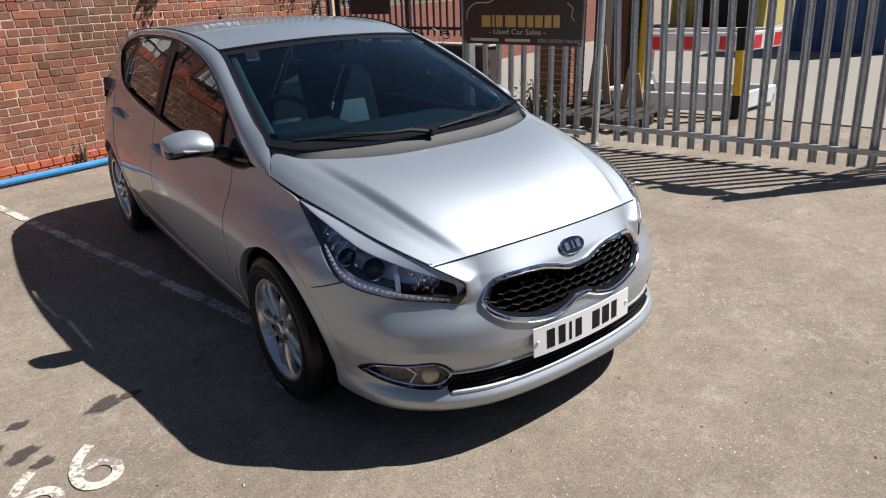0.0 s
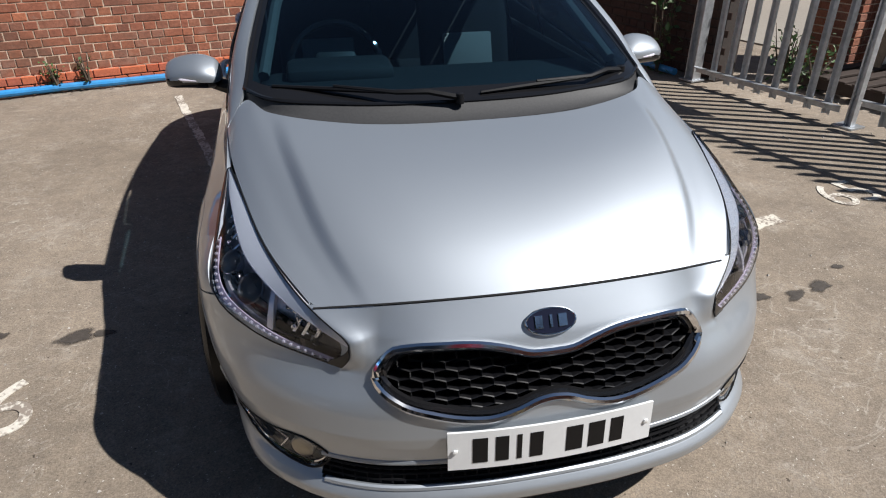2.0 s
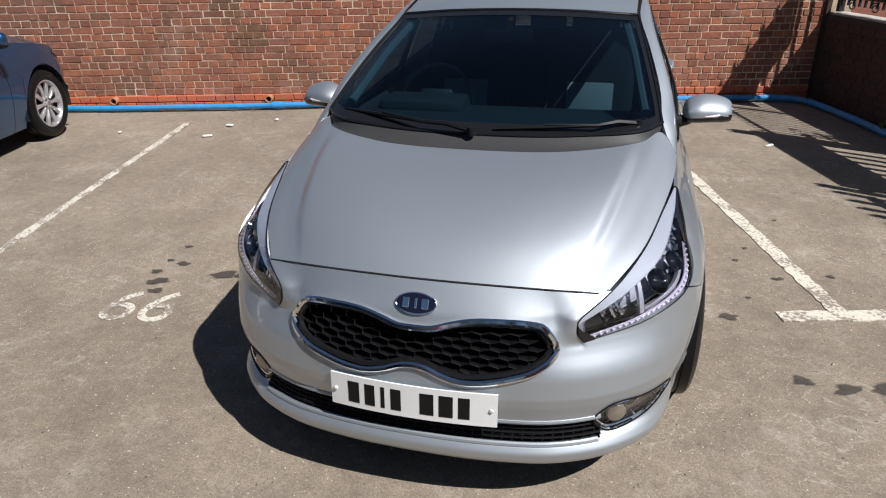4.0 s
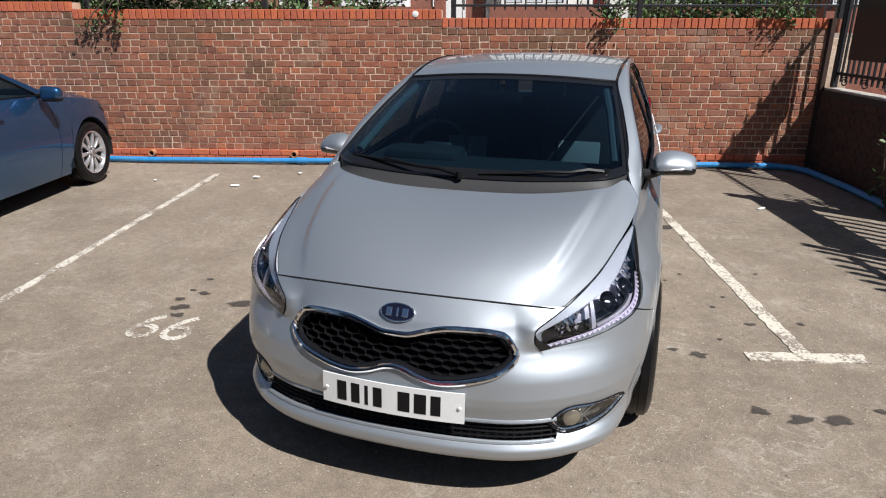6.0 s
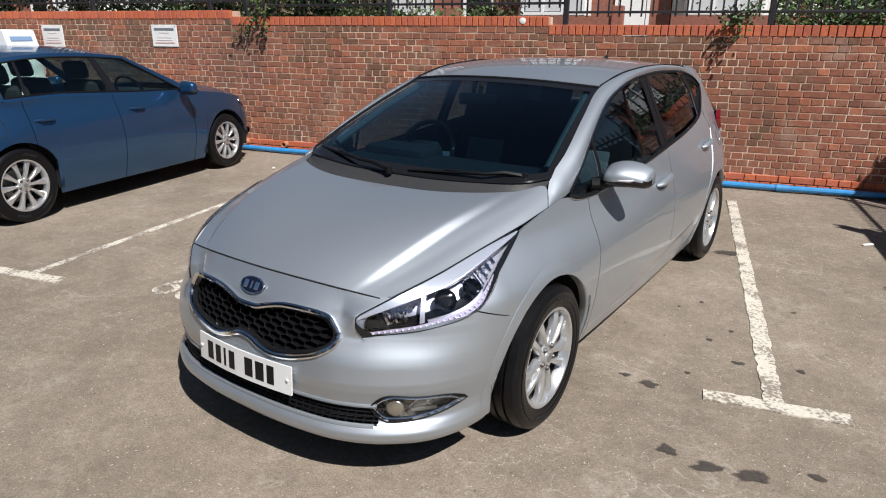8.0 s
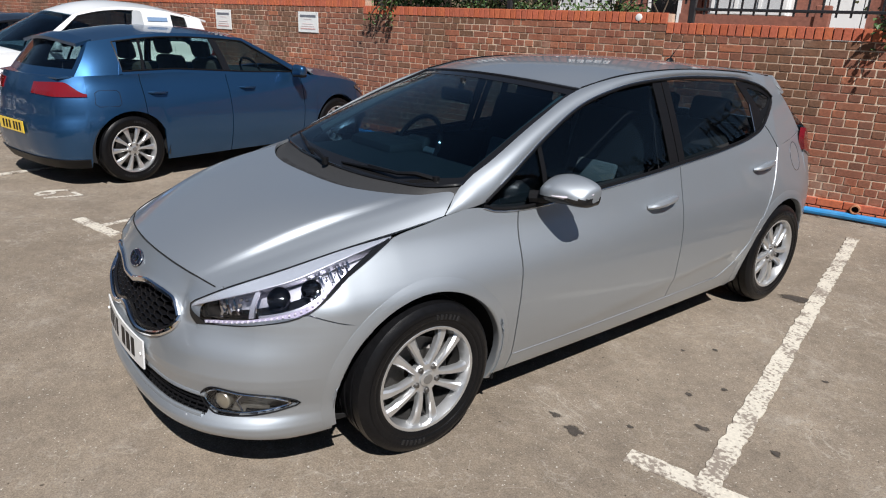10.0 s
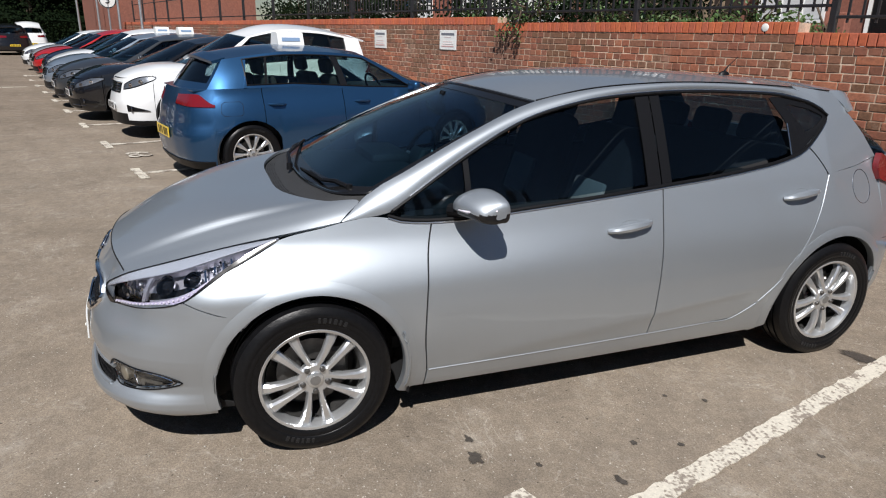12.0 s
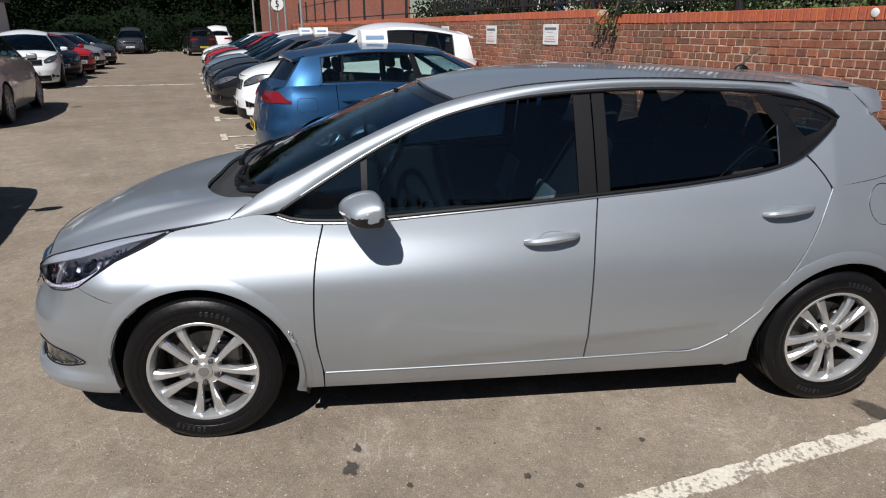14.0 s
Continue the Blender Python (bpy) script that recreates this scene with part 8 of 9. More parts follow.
def make_banner():
    sign = tagged(empty("sales_banner"), "dark brown car sales banner with gold writing tied to the fence", "banner")
    m = SITE @ pose(2.345, -3.07, 1.30, 90, 0, -90)
    part("sheet", box_bm((1.40, 0.68, 0.006), m=m), BROWN_BOARD, sign, smooth=False)
    bars = bmesh.new()
    x = -0.47
    for w in (0.13, 0.035, 0.095, 0.0, 0.15, 0.10, 0.085, 0.10, 0.09, 0.085):
        if w:
            box_bm((w * 0.86, 0.115, 0.004), m=m @ pose(x + w / 2, -0.11, 0.006) @ Matrix.Shear("XZ", 4, (0, 0)), bm=bars)
        x += w + 0.008
    tagged(part("name_bars", bars, GOLD, sign, "plain gold bars", smooth=False), kind="stuff")
    tagged(written("banner_line", "- Used Car Sales -", 0.075, PALE_INK, m @ pose(-0.03, -0.215, 0.006), sign, 0.001, wide=1.25), kind="stuff")
    tagged(written("banner_line", "ZERO DEPOSIT FINANCE", 0.046, PALE_INK, m @ pose(0.47, -0.295, 0.006), sign, 0.001), kind="stuff")
    for cx, w in ((-0.43, 0.36), (-0.02, 0.30)):
        part("line_bar", box_bm((w, 0.028, 0.003), m=m @ pose(cx, -0.295, 0.006)), PALE_INK, sign)
    for pts in ([(-0.66, -0.10), (-0.64, 0.0), (-0.56, 0.06), (-0.35, 0.08), (-0.22, 0.16), (0.0, 0.24), (0.25, 0.22), (0.42, 0.12), (0.62, 0.10)], [(0.54, 0.06), (0.60, 0.0), (0.59, -0.06), (0.62, -0.10)]):
        part("outline_stroke", tube_bm([m @ Vector((x, y, 0.005)) for x, y in spline(pts, 30)], 0.006, 5), PALE_INK, sign)
    part("corner_badge", box_bm((0.16, 0.15, 0.004), m=m @ pose(-0.60, 0.21, 0.006)), YELLOW, sign)
    for x in (-0.68, 0.68):
        for y in (-0.32, 0.32):
            part("eyelet", tube_bm([m @ Vector((x + 0.012 * math.cos(a), y + 0.012 * math.sin(a), 0.006)) for a in np.linspace(0, 6.2, 10, endpoint=False)], 0.003, 5, closed=True), GALV, sign)


def make_bollard(u, v, h, lean=(0.0, 0.0)):
    b = tagged(empty("bollard"), "yellow steel post with black bands", "bollard", "bollards")
    z = 0
    for z0, z1, mat in ((0, 0.26, BLACK_TRIM), (0.26, h - 0.24, YELLOW), (h - 0.24, h, BLACK_TRIM)):
        part("band", tube_bm([site(u + lean[0] * z, v + lean[1] * z, z) for z in (z0, (z0 + z1) / 2, z1)], 0.05, 12), mat, b)


def make_barrier(u0, v0, u1, v1, z, h, label):
    bar = tagged(empty("traffic_barrier"), label, "barrier", "barriers")
    a, b = site(u0, v0, z), site(u1, v1, z)
    d = b - a
    L = d.length
    m = Matrix.Translation(a) @ Matrix.Rotation(math.atan2(d.y, d.x), 4, "Z")
    part("rail", box_bm((L, 0.05, h), (L / 2, 0, 0), m, bevel=0.008), WHITE_PLASTIC, bar)
    if z > 0.6:
        n = max(2, int(L / 0.42))
        for k in range(n):
            part("stripe", box_bm((0.19, 0.052, h * 0.72), ((k + 0.5) * L / n, 0, -h * 0.05), m), RED_PLASTIC, bar)
    for x in (0.04, L - 0.04):
        part("leg", box_bm((0.05, 0.05, z), (x, 0, -z / 2), m, bevel=0.004), WHITE_PLASTIC if z < 0.6 else GALV, bar)


def make_yard():
    yard = tagged(flat_shape("yard", [tuple(site(u, v).xy) for u, v in ((4.2, 2.0), (30, 2.0), (30, -18), (4.6, -18), (4.6, -6.8))], CONCRETE, None, 0.006), "pale sunlit concrete yard behind the gate", "ground", kind="structure")
    # brick pier
    pier = tagged(empty("brick_pier"), "square brick gate pier with patched mortar", "pier", kind="structure")
    part("mortar", box_bm((0.44, 0.44, 2.3), (4.2, -2.55, 1.15), SITE), MORTAR, pier, smooth=False)
    vs, fs = [], []
    for row in range(30):
        z = 0.04 + row * 0.0755
        for side in range(2):
            for k in range(2):
                w = 0.215
                o = -0.22 + k * 0.226
                n = len(vs)
                for p, q, dd in ((o, -0.032, 0), (o + w, -0.032, 0), (o + w, 0.032, 0), (o, 0.032, 0), (o + 0.003, -0.029, 0.007), (o + w - 0.003, -0.029, 0.007), (o + w - 0.003, 0.029, 0.007), (o + 0.003, 0.029, 0.007)):
                    vs.append(site(3.98 - dd, -2.55 + p, z + q) if side else site(4.2 + p, -2.77 - dd, z + q))
                for i in range(4):
                    fs.append((n + i, n + (i + 1) % 4, n + 4 + (i + 1) % 4, n + 4 + i))
                fs.append((n + 4, n + 5, n + 6, n + 7))
    tagged(solid("bricks", vs, fs, BRICK, pier, smooth=False), kind="stuff")
    pier2 = tagged(part("brick_pier", box_bm((0.4, 0.4, 2.3), (4.9, -3.05, 1.15), SITE, bevel=0.01), HOUSE_BRICK, smooth=False), "narrow red brick gate pier", "pier", kind="structure")
    for u, v, h in ((4.25, -3.1, 2.2), (4.3, -3.5, 2.1)):
        tagged(part("timber_post", box_bm((0.22, 0.14, h), (u, v, h / 2), SITE, bevel=0.01), DARK_WOOD), "dark stained upright timber post", "post", "timber posts")
    for k, (v, lean, h) in enumerate(((-3.2, 6, 0.95), (-3.35, -8, 0.85), (-3.62, 10, 0.6), (-3.78, -12, 0.55))):
        tagged(part("plank", box_bm((0.02, 0.09, h), m=SITE @ pose(3.85, v, h / 2 - 0.01, lean * 0.6, lean)), WOOD), "weathered plank leaning against the posts", "plank", "leaning planks")
    pallet = tagged(empty("pallet"), "dark weathered wooden pallet lying on the ground", "pallet")
    for k in range(7):
        part("slat", box_bm((1.0, 0.10, 0.022), (3.55, -3.05 - k * 0.16, 0.135), SITE, bevel=0.003), DARK_WOOD, pallet)
    for k in range(3):
        part("bearer", box_bm((0.09, 1.1, 0.10), (3.13 + k * 0.42, -3.53, 0.075), SITE), DARK_WOOD, pallet)
    make_plant("weed", "leafy green weeds with white blooms behind the fence", bushy(3.2, 0.02, 0.35, 0.45, -2.75, 14) + bushy(3.1, 0.02, 0.25, 0.4, -3.1, 8), 320, 0.05, LEAF, "weed")
    make_plant("weed", "tall green weed in the shade of the low wall", bushy(2.38, 0.0, 0.22, 1.0, -1.95, 12), 130, 0.07, LEAF, "weed")
    make_bollard(4.45, -4.72, 1.0, (0.0, 0.05))
    make_bollard(4.25, -3.62, 1.9)
    for args in ((5.35, -2.62, 5.90, -4.36, 0.72, 0.24), (5.90, -4.36, 6.90, -4.62, 0.72, 0.24), (6.35, -2.90, 6.90, -4.62, 0.72, 0.24), (5.35, -2.62, 6.35, -2.90, 0.72, 0.24)):
        make_barrier(*args, "white and red striped plastic road barrier")
    for args in ((4.10, -3.08, 4.50, -4.68, 0.16, 0.20), (4.50, -4.68, 5.45, -4.88, 0.16, 0.20), (5.05, -3.28, 5.45, -4.88, 0.16, 0.20), (4.10, -3.08, 5.05, -3.28, 0.16, 0.20)):
        make_barrier(*args, "low white plastic ground barrier")
    bag = bmesh.new()
    bmesh.ops.create_icosphere(bag, subdivisions=3, radius=0.2)
    for v in bag.verts:
        n = noise.noise(v.co * 9)
        v.co = SITE @ (Vector((4.75, -3.45, 0.22)) + Vector((v.co.x * 0.9, v.co.y * 0.9, v.co.z * 1.2)) * (1 + 0.35 * n))
    tagged(part("plastic_sack", bag, BLACK_BAG), "crumpled grey plastic sack beside the barrier", "sack")
    # sheds and wall across the yard
    for nm, lb, u, v, w, d, h, mat in (("yellow_container", "dull yellow site container with dark slots", 19.2, -0.3, 2.4, 2.8, 2.6, DULL_YELLOW), ("blue_container", "blue painted steel container", 13.2, -4.65, 2.4, 2.0, 2.7, BLUE_CLAD), ("brown_shed", "brown painted steel shed", 15.4, -9.6, 2.5, 5.0, 2.8, RUST)):
        shed = tagged(empty(nm), lb, "container", "site containers")
        bm = bmesh.new()
        n = int(d / 0.14)
        for k in range(n):
            box_bm((0.04, 0.07, h - 0.2), (u - w / 2 - 0.01, v - d / 2 + (k + 0.5) * d / n, h / 2), SITE, bm=bm)
        part("ribs", bm, mat, shed, smooth=False)
        part("body", box_bm((w, d, h), (u, v, h / 2), SITE, bevel=0.02), mat, shed, smooth=False)
        if "yellow" in nm:
            for z in (1.75, 2.05):
                for k in range(4):
                    part("slot", box_bm((0.02, 0.42, 0.10), (u - w / 2 - 0.03, v - 0.86 + k * 0.55, z), SITE), BLACK_TRIM, shed)
            part("doorway", box_bm((0.02, 1.6, 1.45), (u - w / 2 - 0.035, v - 0.2, 0.75), SITE), BLACK_TRIM, shed)
    wall = tagged(part("wall_yard", box_bm((14, 0.25, 1.25), (9.8, 1.4, 0.62), SITE), HOUSE_BRICK, smooth=False), "dark red brick wall behind the yard", "wall", kind="structure")
    make_railing("yard_railing", 2.9, 17.0, 1.25, 2.3, 1.4, label="black iron railing on the yard wall", gap=0.14)
    disc = tagged(empty("round_sign"), "white round sign on a post", "sign")
    v, f = lathe([(0.0, 0.0001), (0.0, 0.22), (0.006, 0.22), (0.006, 0.0001)], 30, "x")
    solid("plate", [SITE @ Vector((a + 2.44, b - 6.1, c + 1.66)) for a, b, c in v], f, WHITE_BOARD, disc)
    part("bracket", box_bm((0.01, 0.10, 0.02), (2.432, -6.1, 1.62), SITE), BLACK_TRIM, disc)


make_banner()
make_yard()


# ---- the terrace across the street ----
def make_hedge(name, label, u0, u1, v, depth, z0, z1, count, size, mat, seed):
    """A ragged hedge: twiggy stems and many small leaves, thicker in places."""
    hedge = tagged(empty(name), label, "hedge", "hedges")
    rng = random.Random(seed)
    stems = bmesh.new()
    for k in range(int((u1 - u0) / 0.35)):
        u = u0 + (u1 - u0) * rng.random()
        tube_bm([site(u, v, z0 - 0.3), site(u + rng.uniform(-0.1, 0.1), v, (z0 + z1) / 2), site(u + rng.uniform(-0.25, 0.25), v + rng.uniform(-0.1, 0.1), z1 * rng.uniform(0.94, 1.06))], [0.02, 0.014, 0.006], 5, stems)
    tagged(part("stems", stems, BARK, hedge), kind="stuff")
    verts, faces = [], []
    for _ in range(count):
        u = u0 + (u1 - u0) * rng.random()
        lump = noise.noise((u * 1.3, seed, 0.0)) + 0.5 * noise.noise((u * 4.1, seed, 3.0))
        top = z0 + (z1 - z0) * (0.75 + 0.4 * lump)
        p = site(u, v + depth * (rng.random() - 0.5), z0 + (top - z0) * rng.random() ** 0.8)
        m = Euler((rng.uniform(0, 6.28), rng.uniform(0, 6.28), rng.uniform(0, 6.28))).to_matrix()
        n, k = len(verts), size * rng.uniform(0.6, 1.3)
        verts += [p + m @ (Vector(q) * k) for q in ((0, -0.5, 0), (0.3, 0, 0.06), (0, 0.5, 0), (-0.3, 0, 0.06))]
        faces.append((n, n + 1, n + 2, n + 3))
    tagged(solid("leaves", verts, faces, mat, hedge, smooth=False), kind="stuff")


def make_garden_fence(u0, u1, v, z0, z1):
    """Close-boarded timber fence."""
    fence = tagged(empty("garden_fence"), "weathered brown close-boarded timber fence above the wall", "fence")
    u = u0
    while u < u1:
        h = z1 - z0 + random.uniform(-0.02, 0.02)
        part("board", box_bm((0.135, 0.02, h), (u + 0.07, v + random.uniform(-0.006, 0.006), z0 + h / 2), SITE, bevel=0.003), WOOD if random.random() < 0.3 else DARK_WOOD, fence, smooth=False)
        u += 0.142
    for z in (z0 + 0.2, z1 - 0.2):
        part("rail", box_bm((u1 - u0, 0.05, 0.08), ((u0 + u1) / 2, v + 0.04, z), SITE), DARK_WOOD, fence)


def make_terrace():
    street = tagged(part("street", box_bm((90, 11, 0.2), (-18, 9.7, 1.25), SITE), TARMAC, smooth=False), "street above the car park", "road", kind="structure")
    for k in range(11):
        u = -40 + k * 5.2
        house = tagged(empty("terraced_house"), "red brick terraced house with white bay windows", "house", "terraced houses")
        wallmat = RENDER_WHITE if k in (3, 8) else HOUSE_BRICK
        v0, z0 = 15.5, 1.35
        part("wall", box_bm((5.16, 7.0, 5.6), (u, v0 + 3.5, z0 + 2.8), SITE), wallmat, house, smooth=False)
        bm = bmesh.new()
        vs = [bm.verts.new(site(u + a, v0 + b, z0 + c)) for a, b, c in ((-2.6, -0.3, 5.5), (2.6, -0.3, 5.5), (2.6, 3.5, 8.0), (-2.6, 3.5, 8.0), (-2.6, 7.3, 5.5), (2.6, 7.3, 5.5))]
        for f in ((0, 1, 2, 3), (3, 2, 5, 4), (0, 3, 4), (1, 5, 2)):
            bm.faces.new([vs[i] for i in f])
        part("roof", bm, SLATE, house, smooth=False)
        bay = part("bay", box_bm((2.3, 0.7, 2.7), (u - 1.05, v0 - 0.35, z0 + 1.35), SITE, bevel=0.05), WHITE_FRAME if k % 2 else wallmat, house, smooth=False)
        for zc, wide in ((1.55, 2.0), (4.1, 1.7)):
            win = empty("window")
            win.parent = house
            vv = v0 - 0.72 if zc < 2 else v0 - 0.02
            part("pane", box_bm((wide, 0.02, 1.4), (u - 1.05, vv, z0 + zc), SITE), HOUSE_GLASS, win)
            part("curtain", box_bm((wide * 0.9, 0.006, 0.8), (u - 1.05, vv - 0.014, z0 + zc - 0.25), SITE), CURTAIN, win)
            for x in np.linspace(-wide / 2, wide / 2, 4):
                part("frame", box_bm((0.09, 0.07, 1.5), (u - 1.05 + x, vv - 0.02, z0 + zc), SITE), WHITE_FRAME, win)
            for z in (-0.72, 0.25, 0.72):
                part("frame", box_bm((wide + 0.1, 0.065, 0.09), (u - 1.05, vv - 0.02, z0 + zc + z), SITE), WHITE_FRAME, win)
        door = empty("door")
        door.parent = house
        part("leaf", box_bm((0.85, 0.05, 2.0), (u + 1.4, v0 - 0.02, z0 + 1.05), SITE, bevel=0.01), (MAROON, BLUE_CLAD, BLACK_GLOSS, WHITE_FRAME)[k % 4], door)
        for x in (-0.5, 0.5):
            part("frame", box_bm((0.10, 0.09, 2.3), (u + 1.4 + x, v0 - 0.02, z0 + 1.15), SITE), WHITE_FRAME, door)
        part("frame", box_bm((1.1, 0.09, 0.10), (u + 1.4, v0 - 0.02, z0 + 2.25), SITE), WHITE_FRAME, door)
        part("garden_wall", box_bm((3.6, 0.2, 0.75), (u - 0.7, v0 - 2.2, z0 + 0.35), SITE), HOUSE_BRICK, house, smooth=False)
        part("garden_pier", box_bm((0.35, 0.35, 1.0), (u + 1.2, v0 - 2.2, z0 + 0.5), SITE, bevel=0.02), wallmat, house, smooth=False)


make_terrace()
make_hedge("hedge", "bright green garden hedge above the brick wall", 0.7, 2.9, 1.3, 0.7, 1.45, 2.25, 2600, 0.075, LEAF, 21)
make_hedge("hedge", "dry straggling shrubs behind the railing", -5.2, -2.6, 2.6, 0.9, 1.4, 2.1, 900, 0.07, LEAF, 22)
make_hedge("hedge", "dark overgrown shrubs along the street", -17.0, -7.2, 7.2, 1.6, 1.3, 3.1, 6500, 0.13, LEAF_SHADED, 23)
make_hedge("hedge", "dark overgrown shrubs along the street", -30.0, -17.0, 6.0, 1.6, 1.3, 3.3, 6000, 0.15, LEAF_SHADED, 24)
make_garden_fence(-12.5, -7.6, 8.4, 1.3, 2.75)


# ---- the far end of the lane ----
def make_tree(u, v, h, r, mat, seed, z0=0.0, leaves=2600, size=0.34):
    rng = random.Random(seed)
    tree = tagged(empty("tree"), "dense broadleaf tree at the edge of the car park, green darkened for shade", "tree", "trees")
    base = site(u, v, z0)
    bm = bmesh.new()
    tube_bm([base, base + Vector((0.1, 0.1, h * 0.25)), base + Vector((0.2, -0.1, h * 0.55)), base + Vector((0.1, 0.1, h * 0.85))], [0.28, 0.22, 0.14, 0.04], 8, bm)
    tips = []
    for k in range(12):
        a, up = rng.uniform(0, 6.28), rng.uniform(0.22, 0.75)
        s = base + Vector((0.1, 0, h * up))
        e = s + Vector((math.cos(a) * r * rng.uniform(0.5, 0.95), math.sin(a) * r * rng.uniform(0.5, 0.95), h * rng.uniform(0.08, 0.25)))
        tube_bm([s, s.lerp(e, 0.5) + Vector((0, 0, 0.2)), e], [0.10, 0.06, 0.02], 5, bm)
        tips.append(e)
        tips.append(s.lerp(e, 0.55))
    part("trunk", bm, BARK, tree)
    clumps = [(t + Vector((rng.gauss(0, r * 0.2), rng.gauss(0, r * 0.2), rng.gauss(0, h * 0.08))), r * rng.uniform(0.22, 0.45)) for t in tips for _ in range(2)]
    verts, faces = [], []
    for k in range(leaves):
        c, cr = rng.choice(clumps)
        d = Vector((rng.gauss(0, 1), rng.gauss(0, 1), rng.gauss(0, 1))).normalized() * cr * rng.uniform(0.55, 1.05)
        p = c + d
        if p.z < z0 + 0.4:
            continue
        m = Euler((rng.uniform(0, 6.28), rng.uniform(0, 6.28), rng.uniform(0, 6.28))).to_matrix()
        s = size * rng.uniform(0.6, 1.3)
        n = len(verts)
        verts += [p + m @ (Vector(q) * s) for q in ((0, -0.5, 0), (0.32, 0, 0.06), (0, 0.5, 0), (-0.32, 0, 0.06))]
        faces.append((n, n + 1, n + 2, n + 3))
    tagged(solid("crown", verts, faces, mat, tree, smooth=False), kind="stuff")
    return tree


def make_far_end():
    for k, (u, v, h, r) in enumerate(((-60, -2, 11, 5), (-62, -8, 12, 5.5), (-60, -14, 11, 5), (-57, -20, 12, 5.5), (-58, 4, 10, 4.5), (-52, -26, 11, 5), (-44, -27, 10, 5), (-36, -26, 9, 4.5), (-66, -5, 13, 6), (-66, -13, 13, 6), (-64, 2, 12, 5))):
        make_tree(u, v, h, r, LEAF_SHADED, 100 + k)
    bank = tagged(empty("hedge_bank"), "leafy hedge closing the end of the car park, darkened for shade", "hedge")
    rng = random.Random(7)
    verts, faces = [], []
    for k in range(15000):
        t = rng.random()
        u, v = -57 + 3 * rng.random() + 4 * t, 4 - 30 * t
        p = site(u, v, 3.8 * rng.random() ** 1.6 * (1 + 0.5 * noise.noise((t * 16, 2.0, 0))))
        m = Euler((rng.uniform(0, 6.28), rng.uniform(0, 6.28), rng.uniform(0, 6.28))).to_matrix()
        n = len(verts)
        verts += [p + m @ (Vector(q) * rng.uniform(0.08, 0.24)) for q in ((0, -0.5, 0), (0.35, 0, 0.06), (0, 0.5, 0), (-0.35, 0, 0.06))]
        faces.append((n, n + 1, n + 2, n + 3))
    tagged(solid("leaves", verts, faces, LEAF_SHADED, bank, smooth=False), kind="stuff")
    # near-black sheet standing in for the deep shade inside the hedge
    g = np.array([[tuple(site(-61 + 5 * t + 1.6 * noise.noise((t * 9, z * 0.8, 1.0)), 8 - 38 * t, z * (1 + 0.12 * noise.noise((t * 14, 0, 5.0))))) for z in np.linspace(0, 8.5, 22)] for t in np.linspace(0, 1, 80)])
    tagged(solid("undergrowth", *sheet(g, 0.6, out=(1, 0, 0)), LEAF_SHADED, bank, smooth=False), kind="stuff")
    # brick building at the end of the wall, with a speed sign
    block = tagged(empty("brick_building"), "red brick building at the far end of the wall", "building")
    part("wall", box_bm((8, 7, 5.5), (-37.6, 2.9, 2.75), SITE), HOUSE_BRICK, block, smooth=False)
    part("parapet", box_bm((8.2, 7.2, 0.25), (-37.6, 2.9, 5.6), SITE), STONE, block, smooth=False)
    speed = tagged(empty("speed_sign"), "round white speed limit sign on a post", "sign")
    v, f = lathe([(0.0, 0.0001), (0.0, 0.36), (-0.01, 0.36), (-0.01, 0.0001)], 32, "x")
    sm = SITE @ pose(-32.5, -0.75, 2.75, 0, 0, 0)
    solid("plate", [sm @ Vector(q) for q in v], f, WHITE_BOARD, speed)
    part("ring", tube_bm([sm @ Vector((0.012, 0.33 * math.cos(a), 0.33 * math.sin(a))) for a in np.linspace(0, 6.283, 32, endpoint=False)], 0.02, 5, closed=True), BLACK_TRIM, speed)
    written("numeral", "5", 0.42, BLACK_TRIM, sm @ pose(0.008, 0, -0.02, 90, 0, 90), speed, 0.004)
    part("post", tube_bm([site(-32.53, -0.75, 0), site(-32.53, -0.75, 1.5), site(-32.53, -0.75, 3.1)], 0.04, 8), GALV, speed)
    for u, v, h in ((-27.0, -0.5, 4.5), (-31.0, -0.6, 4.5), (-34.5, -0.9, 4.8), (-36.5, -1.5, 4.8)):
        pole = tagged(empty("lamp_post"), "slender pale steel pole beside the wall", "pole", "steel poles")
        part("shaft", tube_bm([site(u, v, 0), site(u, v, h / 2), site(u, v, h)], [0.06, 0.05, 0.045], 10), GALV, pole)
        part("base", tube_bm([site(u, v, 0), site(u, v, 0.25), site(u, v, 0.3)], [0.10, 0.10, 0.06], 10), GALV, pole)
    shed = tagged(empty("site_cabin"), "white rendered cabin with a blue window", "building")
    part("wall", box_bm((4.2, 3.6, 2.7), (-31.5, -14.2, 1.35), SITE), RENDER_WHITE, shed, smooth=False)
    part("roof", box_bm((4.6, 4.0, 0.18), (-31.5, -14.2, 2.80), SITE, bevel=0.02), SLATE, shed, smooth=False)
    win = empty("window")
    win.parent = shed
    part("pane", box_bm((0.03, 1.5, 0.9), (-29.39, -13.9, 1.5), SITE), HOUSE_GLASS, win)
    for z in (1.02, 1.98):
        part("frame", box_bm((0.06, 1.6, 0.08), (-29.38, -13.9, z), SITE), BLUE_CLAD, win)
    for v in (-14.68, -13.9, -13.12):
        part("frame", box_bm((0.06, 0.07, 1.0), (-29.38, v, 1.5), SITE), BLUE_CLAD, win)


make_far_end()


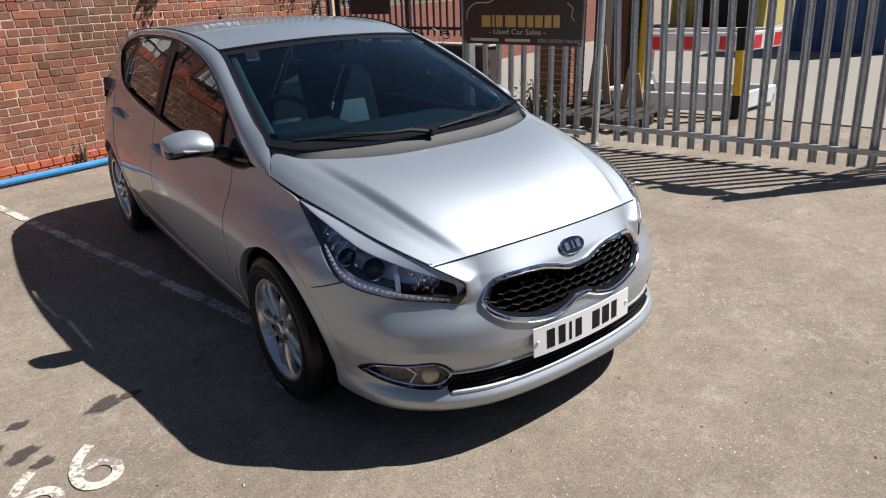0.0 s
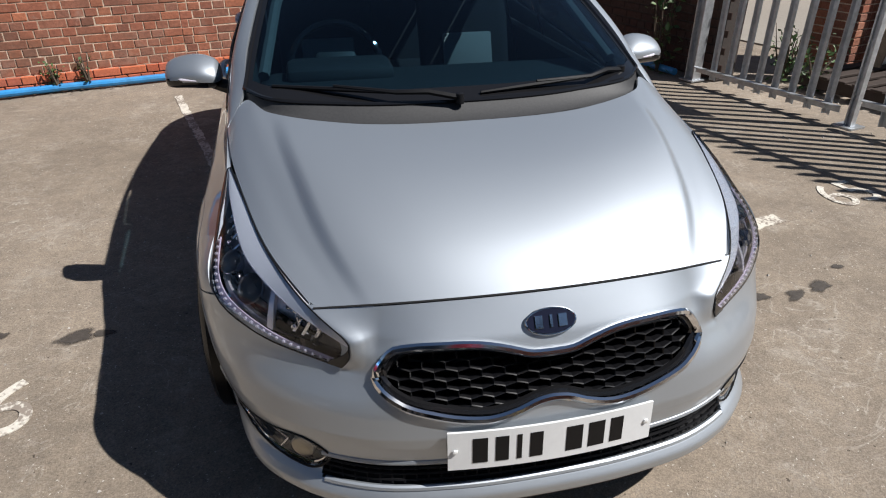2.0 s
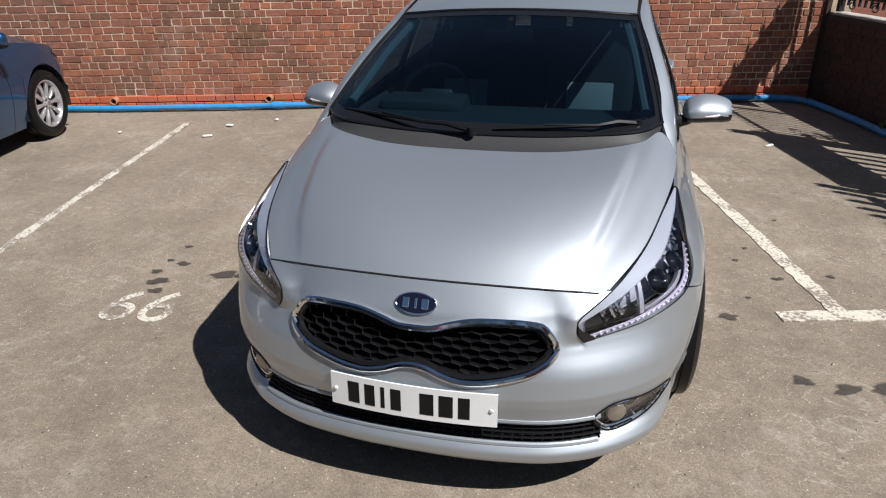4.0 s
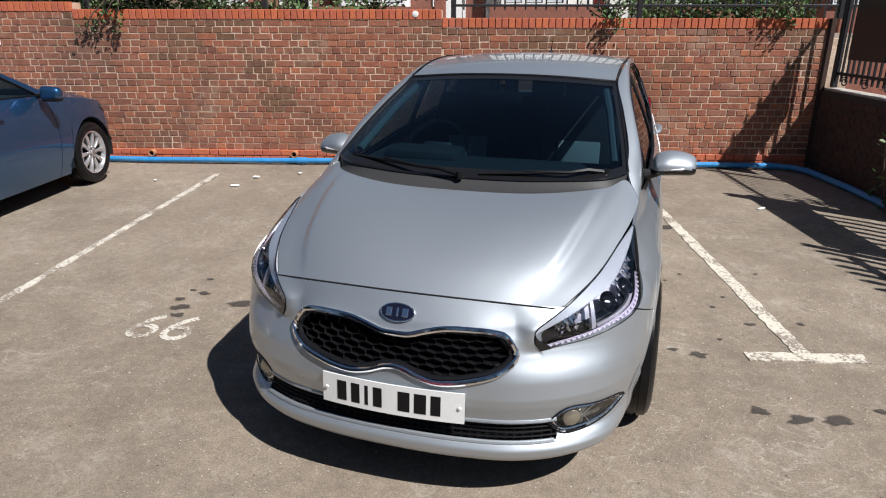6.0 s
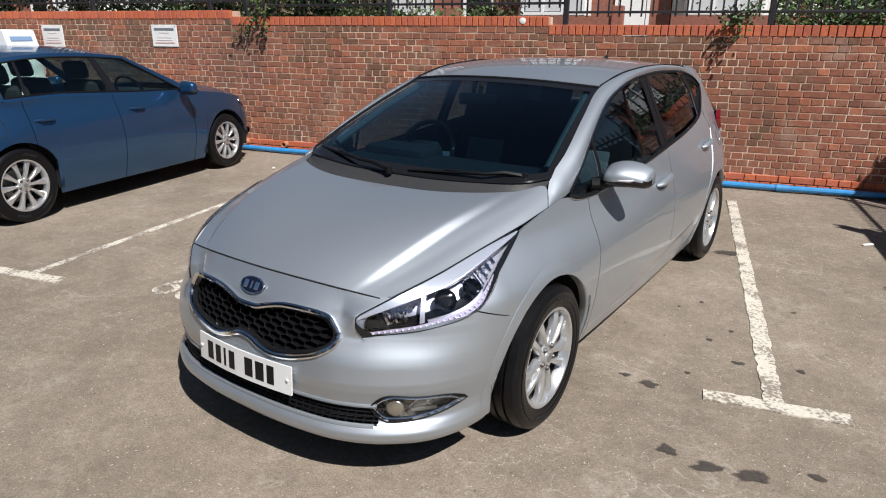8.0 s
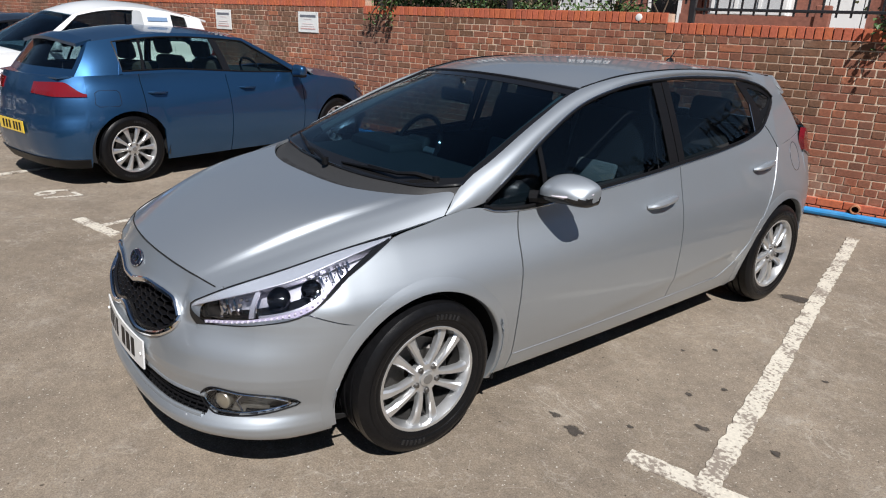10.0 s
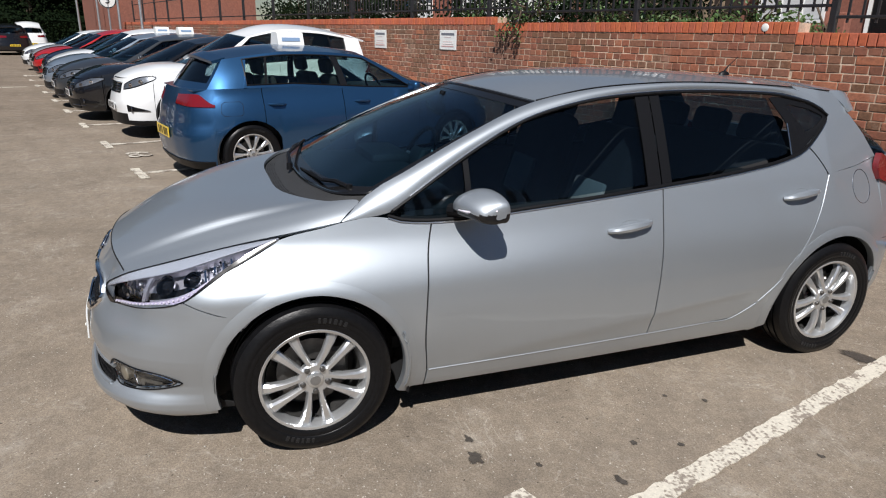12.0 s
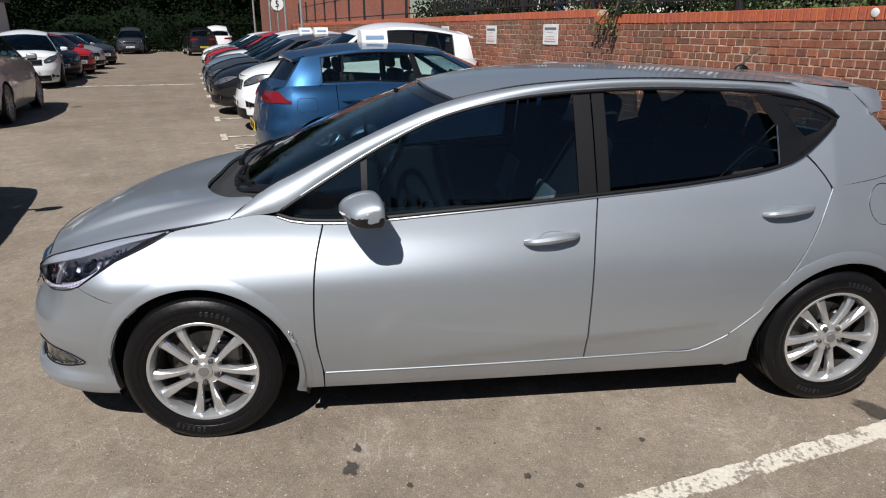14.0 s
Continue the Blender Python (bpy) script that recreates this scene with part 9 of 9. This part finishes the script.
# ---- behind the camera: unseen wall and trees added for paint and glass to mirror ----
def make_far_side():
    hedge = tagged(part("wall_south", box_bm((70, 0.3, 2.0), (-18, -19.0, 1.0), SITE), HOUSE_BRICK, smooth=False), "unseen brick wall added for the car's paint and glass to mirror", "wall", kind="structure")
    for k in range(6):
        make_tree(-24 + k * 7.5, -23, 8, 3.8, LEAF_SHADED, 300 + k, 0, 1200, 0.4)


make_far_side()


# ---- small things on the tarmac ----
def make_stains():
    spots = ((-1.50, 0.39, 0.085, 0.045, 0.3), (-1.41, 0.40, 0.05, 0.035, 0.0), (-1.81, 0.46, 0.045, 0.03, 0.2), (-1.82, 0.24, 0.07, 0.04, 0.4), (-1.76, 0.14, 0.05, 0.035, 0.1), (-1.90, 0.34, 0.04, 0.025, 0.0), (-1.93, 0.67, 0.03, 0.02, 0.0), (-1.92, 0.48, 0.025, 0.02, 0.0),
             (1.33, 0.12, 0.055, 0.04, 0.2), (1.50, 0.10, 0.06, 0.04, 0.5), (1.64, 0.14, 0.075, 0.045, 0.3), (1.84, 0.28, 0.03, 0.02, 0.0), (1.39, 1.05, 0.035, 0.022, 0.2), (1.66, 1.14, 0.028, 0.02, 0.0), (1.20, 1.24, 0.022, 0.018, 0.0), (1.27, 1.42, 0.018, 0.014, 0.0),
             (1.02, 1.75, 0.018, 0.014, 0.0), (0.93, 1.60, 0.014, 0.012, 0.0), (1.51, 1.91, 0.016, 0.013, 0.0), (1.09, 0.58, 0.05, 0.03, 0.2), (0.92, 2.84, 0.12, 0.06, 0.4), (0.97, 0.60, 0.03, 0.02, 0.0), (1.21, 0.80, 0.015, 0.012, 0.0))
    for k, (x, y, a, b, t) in enumerate(spots):
        rim = blob(x, y, a, b, t, 26, 0.34, k)
        verts, faces, soak = [(x, y, 0.0030)], [], [1.0]
        for ring, reach in enumerate((0.45, 0.75, 1.05)):
            verts += [(x + (p - x) * reach, y + (q - y) * reach, 0.0030 - 0.0006 * ring) for p, q in rim]
            soak += [(0.85, 0.5, 0.0)[ring]] * 26
        faces += [(0, 1 + i, 1 + (i + 1) % 26) for i in range(26)]
        for ring in range(2):
            o = 1 + 26 * ring
            faces += [(o + i, o + 26 + i, o + 26 + (i + 1) % 26, o + (i + 1) % 26) for i in range(26)]
        ob = solid("oil_spot", verts, faces, STAIN)
        ob.data.attributes.new("soak", "FLOAT", "POINT").data.foreach_set("value", soak)
        tagged(ob, "dark dried oil spot on the tarmac", "stain", "oil spots", "structure")


def make_numbers():
    for text, x, y, size, turn in (("66", -1.72, -0.03, 0.42, 10), ("65", 2.50, 1.00, 0.40, 12), ("67", -3.95, -0.62, 0.42, 15), ("68", -6.28, -1.24, 0.42, 15)):
        ob = written("bay_number", text, size, NUMBER_WORN, pose(x, y, 0.0015, 0, 0, turn), None, 0.002, wide=0.95)
        tagged(ob, "worn white painted bay number on the tarmac", "road marking", "bay numbers", "structure")


def make_litter():
    for k, (x, y, w, d) in enumerate(((-3.36, 3.38, 0.07, 0.04), (-3.34, 2.96, 0.09, 0.035), (1.76, 3.72, 0.10, 0.025), (-3.0, 3.7, 0.04, 0.03), (-4.3, 2.9, 0.03, 0.025))):
        bm = box_bm((w, d, 0.012), m=pose(x, y, 0.006, 2, 1, 25 * k), bevel=0.004)
        tagged(part("stone_chip", bm, WHITE_BOARD), "small pale chip of broken masonry on the tarmac", "debris", "stone chips")
    rng = random.Random(5)
    verts, faces = [], []
    for k in range(420):
        x, y = rng.uniform(-3.5, 4.2), rng.uniform(-3.0, 4.6)
        s = rng.uniform(0.003, 0.009)
        n = len(verts)
        verts += [(x + s * a, y + s * b, s * c) for a, b, c in ((1, 0, 0), (-0.5, 0.8, 0), (-0.6, -0.8, 0), (0.1, 0.1, 0.9))]
        faces += [(n, n + 1, n + 3), (n + 1, n + 2, n + 3), (n + 2, n, n + 3)]
    tagged(solid("grit", verts, faces, STONE, None, smooth=False), "loose pale grit scattered on the tarmac", "grit", kind="stuff")
    rng = random.Random(9)
    verts, faces = [], []
    for k in range(500):
        u = rng.uniform(-7, 2.4)
        v = -abs(rng.gauss(0, 0.07)) - 0.02
        p = site(u, v, 0.004)
        s = rng.uniform(0.006, 0.02)
        a = rng.uniform(0, 6.28)
        n = len(verts)
        verts += [p + Vector((s * math.cos(a + q), s * math.sin(a + q), h)) for q, h in ((0, 0.004), (1.4, 0.0), (3.1, 0.006), (4.6, 0.0))]
        faces.append((n, n + 1, n + 2, n + 3))
    tagged(solid("dead_leaves", verts, faces, BARK, None, smooth=False), "dry leaf litter along the foot of the wall", "leaf litter", kind="stuff")


make_stains()
make_numbers()
make_litter()
